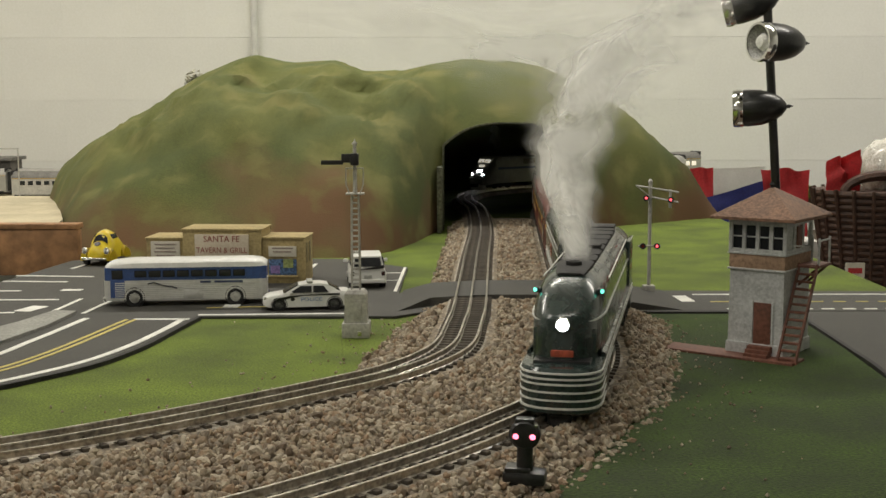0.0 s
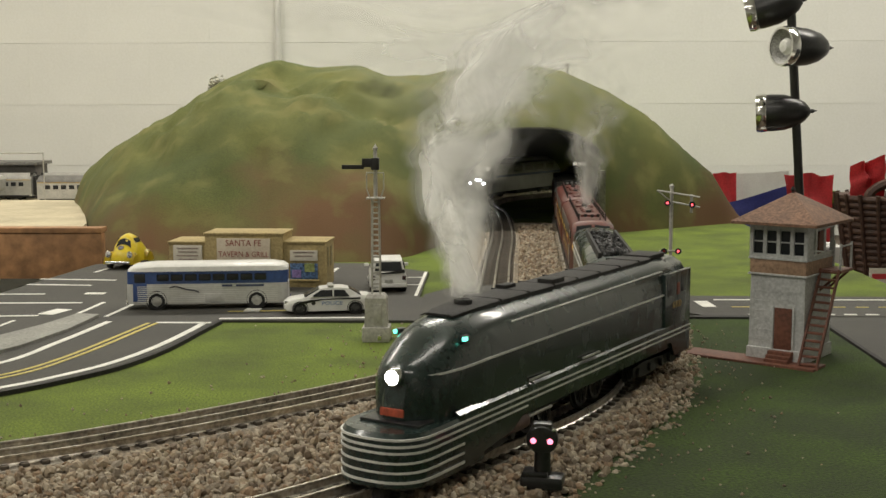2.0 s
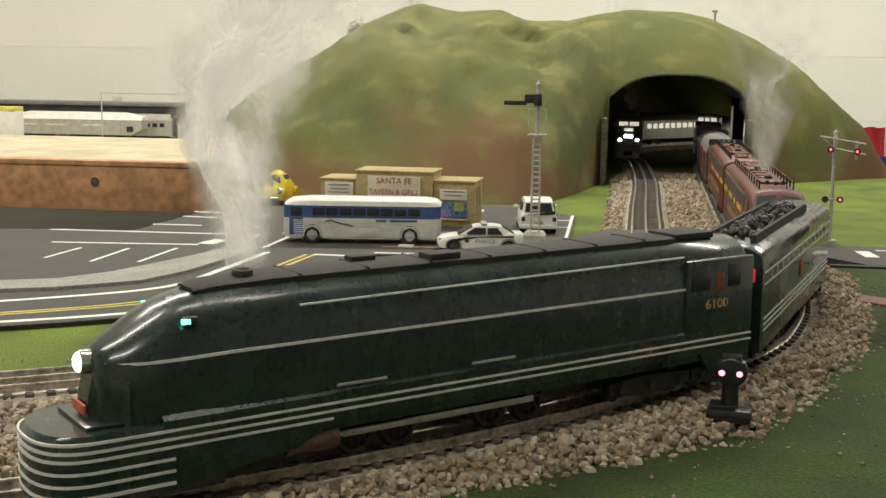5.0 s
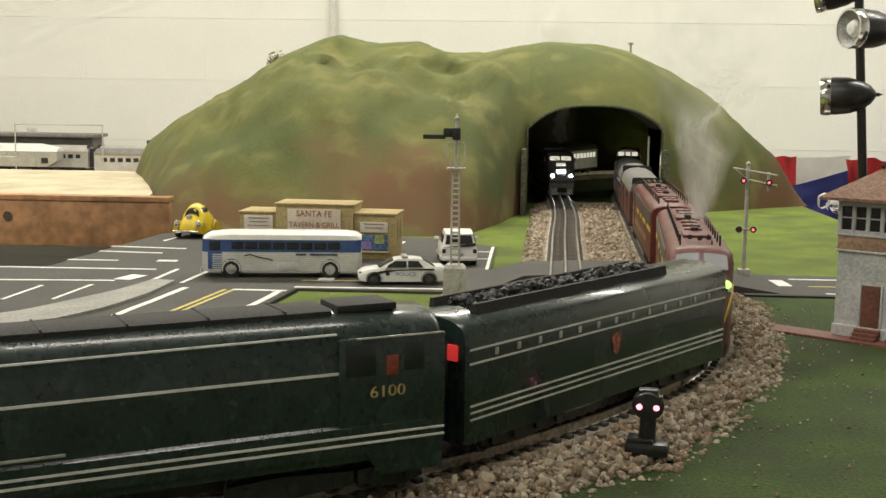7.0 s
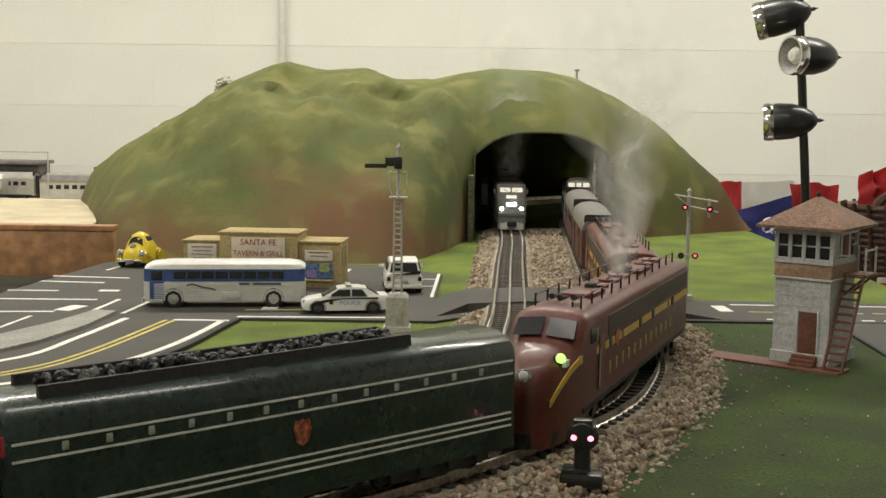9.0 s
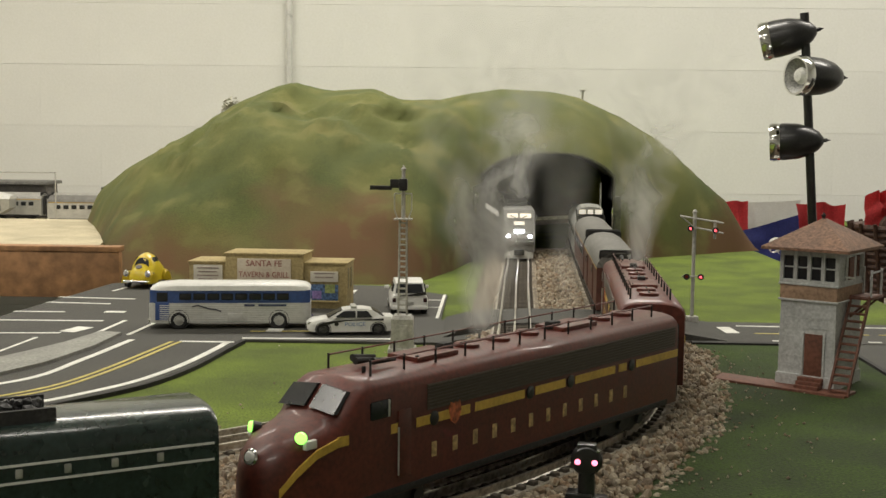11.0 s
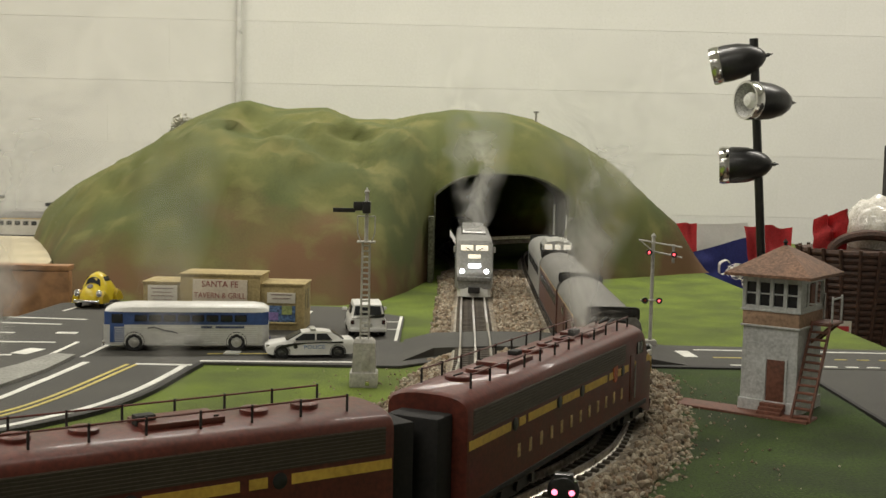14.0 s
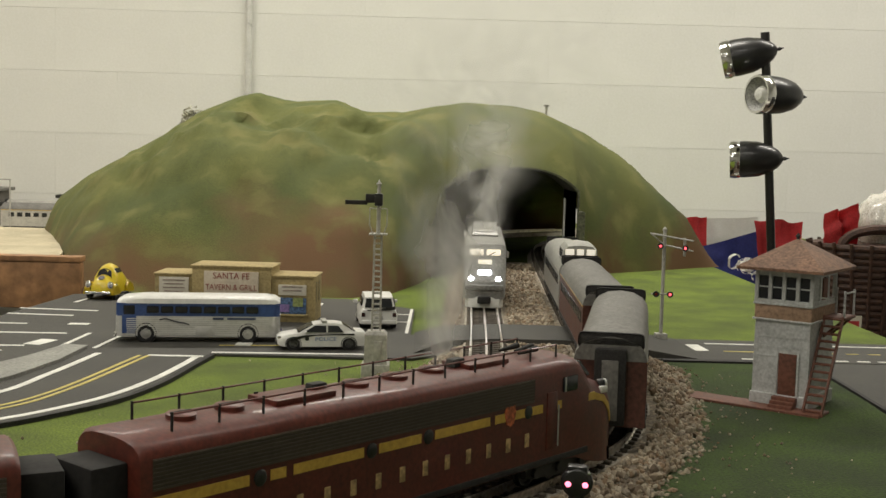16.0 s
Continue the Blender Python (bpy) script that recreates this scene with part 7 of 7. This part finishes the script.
# ---- smoke: thin rigid wisps that drift ----
def smoke_mat(name, density, scale, start=0.16):
    m = bpy.data.materials.new(name)
    m.use_nodes = True
    nt = m.node_tree
    nt.nodes.remove(nt.nodes["Principled BSDF"])
    out = nt.nodes["Material Output"]
    uv = nt.nodes.new("ShaderNodeUVMap")
    sep = nt.nodes.new("ShaderNodeSeparateXYZ")
    nt.links.new(uv.outputs[0], sep.inputs[0])

    def op(kind, a, b=None):
        n = nt.nodes.new("ShaderNodeMath")
        n.operation, n.use_clamp = kind, kind in ("MULTIPLY", "SUBTRACT")
        for k, v in enumerate((a, b)):
            if v is None:
                continue
            if isinstance(v, (int, float)):
                n.inputs[k].default_value = v
            else:
                nt.links.new(v, n.inputs[k])
        return n.outputs[0]
    u, v = sep.outputs[0], sep.outputs[1]
    across = op("MULTIPLY", op("MULTIPLY", u, op("SUBTRACT", 1.0, u)), 4.0)
    co = nt.nodes.new("ShaderNodeTexCoord")
    n = nt.nodes.new("ShaderNodeTexNoise")
    n.inputs["Scale"].default_value, n.inputs["Detail"].default_value, n.inputs["Distortion"].default_value = scale, 4.5, 0.6
    nt.links.new(co.outputs["Object"], n.inputs["Vector"])
    ramp = nt.nodes.new("ShaderNodeMapRange")
    ramp.interpolation_type = "SMOOTHSTEP"
    ramp.inputs["From Min"].default_value, ramp.inputs["From Max"].default_value = 0.30, 0.60
    nt.links.new(n.outputs["Fac"], ramp.inputs["Value"])
    fade = nt.nodes.new("ShaderNodeMapRange")
    fade.interpolation_type = "SMOOTHSTEP"
    fade.inputs["From Min"].default_value, fade.inputs["From Max"].default_value = 0.3, 1.0
    fade.inputs["To Min"].default_value, fade.inputs["To Max"].default_value = 1.0, 0.0
    nt.links.new(v, fade.inputs["Value"])
    rise = nt.nodes.new("ShaderNodeMapRange")
    rise.interpolation_type = "SMOOTHSTEP"
    rise.inputs["From Min"].default_value, rise.inputs["From Max"].default_value = 0.0, start
    nt.links.new(v, rise.inputs["Value"])
    a = op("MULTIPLY", op("MULTIPLY", op("POWER", across, 1.25), rise.outputs[0]), ramp.outputs[0])
    a = op("MULTIPLY", op("MULTIPLY", a, fade.outputs[0]), density)
    dif, tr, mix = nt.nodes.new("ShaderNodeBsdfDiffuse"), nt.nodes.new("ShaderNodeBsdfTransparent"), nt.nodes.new("ShaderNodeMixShader")
    tl, both = nt.nodes.new("ShaderNodeBsdfTranslucent"), nt.nodes.new("ShaderNodeMixShader")
    dif.inputs[0].default_value = tl.inputs[0].default_value = (0.86, 0.86, 0.83, 1)
    both.inputs[0].default_value = 0.5
    nt.links.new(dif.outputs[0], both.inputs[1])
    nt.links.new(tl.outputs[0], both.inputs[2])
    nt.links.new(a, mix.inputs[0])
    nt.links.new(tr.outputs[0], mix.inputs[1])
    nt.links.new(both.outputs[0], mix.inputs[2])
    nt.links.new(mix.outputs[0], out.inputs["Surface"])
    return m


def wisp(parent, path, turn, material, seed):
    """A billowing sheet along a path of (x, y, z, half width); v runs 0 to 1 up it."""
    line = smoothed([p[:3] for p in path], 7)
    widths = [v.x for v in smoothed([(p[3], 0, 0) for p in path], 7)]
    bm = bmesh.new()
    uvl = bm.loops.layers.uv.new("UVMap")
    n = len(line) - 1
    cols = 10
    rows = []
    for i, (p, w) in enumerate(zip(line, widths)):
        row = []
        for j in range(cols + 1):
            u = j / cols * 2 - 1
            swing = 0.5 * noise.noise((i * 0.16 + seed * 5, u * 1.3, seed)) * w
            edge = 1 + 0.35 * noise.noise((i * 0.35, u + seed, seed * 3))
            d = Vector((math.cos(turn), math.sin(turn), 0)) * (u * w * edge) + Vector((-math.sin(turn), math.cos(turn), 0)) * (swing + 0.45 * w * (1 - u * u))
            row.append(bm.verts.new(p + d))
        rows.append(row)
    for i in range(n):
        for j in range(cols):
            f = bm.faces.new((rows[i][j], rows[i][j + 1], rows[i + 1][j + 1], rows[i + 1][j]))
            f.smooth = True
            for lp, (a, b) in zip(f.loops, ((i, j), (i, j + 1), (i + 1, j + 1), (i + 1, j))):
                lp[uvl].uv = (b / cols, a / n)
    me = bpy.data.meshes.new("wisp")
    bm.to_mesh(me)
    bm.free()
    me.materials.append(material)
    ob = new("wisp", me)
    ob.parent = parent
    ob.visible_shadow = False
    return ob


FAINTER = smoke_mat("smoke_faintest", 0.22, 12.0, 0.2)
THICK, THIN, FAINT = smoke_mat("smoke_thick", 0.98, 24.0, 0.03), smoke_mat("smoke_thin", 0.58, 15.0, 0.06), smoke_mat("smoke_faint", 0.38, 9.0, 0.35)


def plume(label, path, material, turns, seed):
    t = thing("smoke_plume", None, label, "smoke")
    for k, a in enumerate(turns):
        wisp(t, path, a, material, seed + k * 1.7)
    return t


engine_plume = plume("dense white smoke rising from the steam locomotive", [(0, 0, 0, 0.012), (0.0, 0, 0.03, 0.020), (-0.004, 0.0, 0.07, 0.032), (0.006, 0.01, 0.105, 0.044), (0.026, 0.02, 0.14, 0.054), (0.054, 0.03, 0.17, 0.060), (0.09, 0.04, 0.195, 0.060), (0.13, 0.05, 0.215, 0.056), (0.18, 0.06, 0.225, 0.05)], THICK, (0.05, 0.9, 2.3), 2.0)
engine_haze = plume("thin drifting smoke above the steam locomotive", [(0.03, 0.1, 0.08, 0.05), (0.01, 0.2, 0.14, 0.12), (-0.03, 0.3, 0.19, 0.19), (-0.07, 0.4, 0.24, 0.24), (-0.06, 0.45, 0.30, 0.25), (0.0, 0.5, 0.38, 0.25)], FAINT, (0.1,), 5.0)
diesel_plume = plume("thin grey exhaust above the leading red diesel", [(0, 0, 0, 0.008), (0.002, 0, 0.05, 0.022), (0.004, 0.01, 0.10, 0.040), (0.008, 0.02, 0.15, 0.058), (0.012, 0.03, 0.20, 0.075), (0.02, 0.03, 0.26, 0.08)], THIN, (0.1,), 8.0)
diesel_plume_b = plume("second thin grey exhaust above the leading red diesel", [(0, 0, 0, 0.006), (-0.002, 0, 0.05, 0.014), (-0.002, 0.01, 0.11, 0.024), (0.0, 0.02, 0.17, 0.038), (0.006, 0.03, 0.24, 0.05), (0.0, 0.03, 0.30, 0.055)], FAINTER, (0.3,), 11.0)
rear_plume = plume("thin grey exhaust above the trailing red diesel", [(0, 0, 0, 0.009), (0.002, 0, 0.05, 0.022), (0.008, 0.01, 0.10, 0.040), (0.022, 0.02, 0.15, 0.058), (0.045, 0.03, 0.20, 0.07), (0.06, 0.03, 0.25, 0.075)], THIN, (0.1,), 14.0)
silver_plume = plume("thin grey exhaust above the silver diesel", [(0, 0, 0, 0.022), (0.0, -0.01, 0.05, 0.036), (0.004, -0.02, 0.11, 0.05), (0.0, -0.03, 0.18, 0.062), (-0.01, -0.04, 0.26, 0.07), (-0.01, -0.05, 0.34, 0.075)], THIN, (0.1,), 17.0)


# ---- what moves ----
def on_track(line, s, half):
    a, b = line.at(s - half), line.at(s + half)
    d = b - a
    return pose((a.x + b.x) / 2, (a.y + b.y) / 2, TOP, 0, 0, math.degrees(math.atan2(d.y, d.x)))


def nose_at(t):
    """How far the head of the train has come along the right track."""
    return float(np.interp(t, [0, 3.5, 6.0, 7.5, 10, 12.5, 15, 16], [0.510, 0.837, 1.0655, 1.2145, 1.4635, 1.712, 1.962, 2.060]))


def engine_pose(t):
    """The wheels sit forward of the middle, so the cab swings out in the curve."""
    return on_track(RIGHT, nose_at(t) - 0.2635 + 0.0193, 0.0905) @ pose(-0.0193 + 0.0085, 0, 0)


def silver_at(t):
    """How far the silver engine's nose has come along the left track."""
    return float(np.interp(t, [0, 3.5, 7, 9.5, 12.5, 14.5, 16], [-1.78, -1.46, -1.15, -0.905, -0.68, -0.49, -0.335]))


TIMES = [0.5 * k for k in range(33)]


def motions():
    walk(engine, [(t, engine_pose(t)) for t in TIMES])
    for car, behind, half in ((coal_tender, 0.6355, 0.09), (diesel_one, 1.002, 0.122), (diesel_two, 1.433, 0.122), (coach_one, 1.806, 0.09), (coach_two, 2.130, 0.1), (coach_three, 2.472, 0.11)):
        turn = pose(0, 0, 0, 0, 0, 180 if car is diesel_two else 0)
        walk(car, [(t, on_track(RIGHT, nose_at(t) - behind, half) @ turn) for t in TIMES])
    walk(silver_engine, [(t, on_track(LEFT, silver_at(t) - 0.212, 0.13)) for t in TIMES])
    # driving wheels roll, and their side rods swing with the crank pins
    fine = [0.125 * k for k in range(129)]
    for ob, c in DRIVERS:
        walk(ob, [(t, Matrix.Translation(c) @ Matrix.Rotation((nose_at(t) - 0.51) / 0.014, 4, "Y") @ Matrix.Translation(-c)) for t in fine])
    for ob in SIDE_RODS:
        walk(ob, [(t, Matrix.Translation((0.006 * math.sin((nose_at(t) - 0.51) / 0.014), 0, 0.006 * math.cos((nose_at(t) - 0.51) / 0.014)))) for t in fine])
    for puff in (engine_plume, engine_haze):
        walk(puff, [(t, Matrix.Translation(engine_pose(t) @ Vector((0.114, 0, 0.094)))) for t in TIMES])
    for puff, at in ((diesel_plume, 0.985), (diesel_plume_b, 1.085), (rear_plume, 1.453)):
        rows = []
        for t in TIMES:
            sunk = 0.5 * max(0, 1 - max(0, t - 7) / 4) if puff is rear_plume else 0
            rows.append((t, Matrix.Translation(RIGHT.at(nose_at(t) - at) + Vector((0, 0, TOP + 0.080 - sunk)))))
        walk(puff, rows)
    walk(silver_plume, [(t, Matrix.Translation(LEFT.at(silver_at(t) - 0.07) + Vector((0, 0, TOP + 0.09)))) for t in TIMES])
    walk(silver_coach, [(t, on_track(LEFT, silver_at(t) - 0.62, 0.11)) for t in TIMES])


motions()
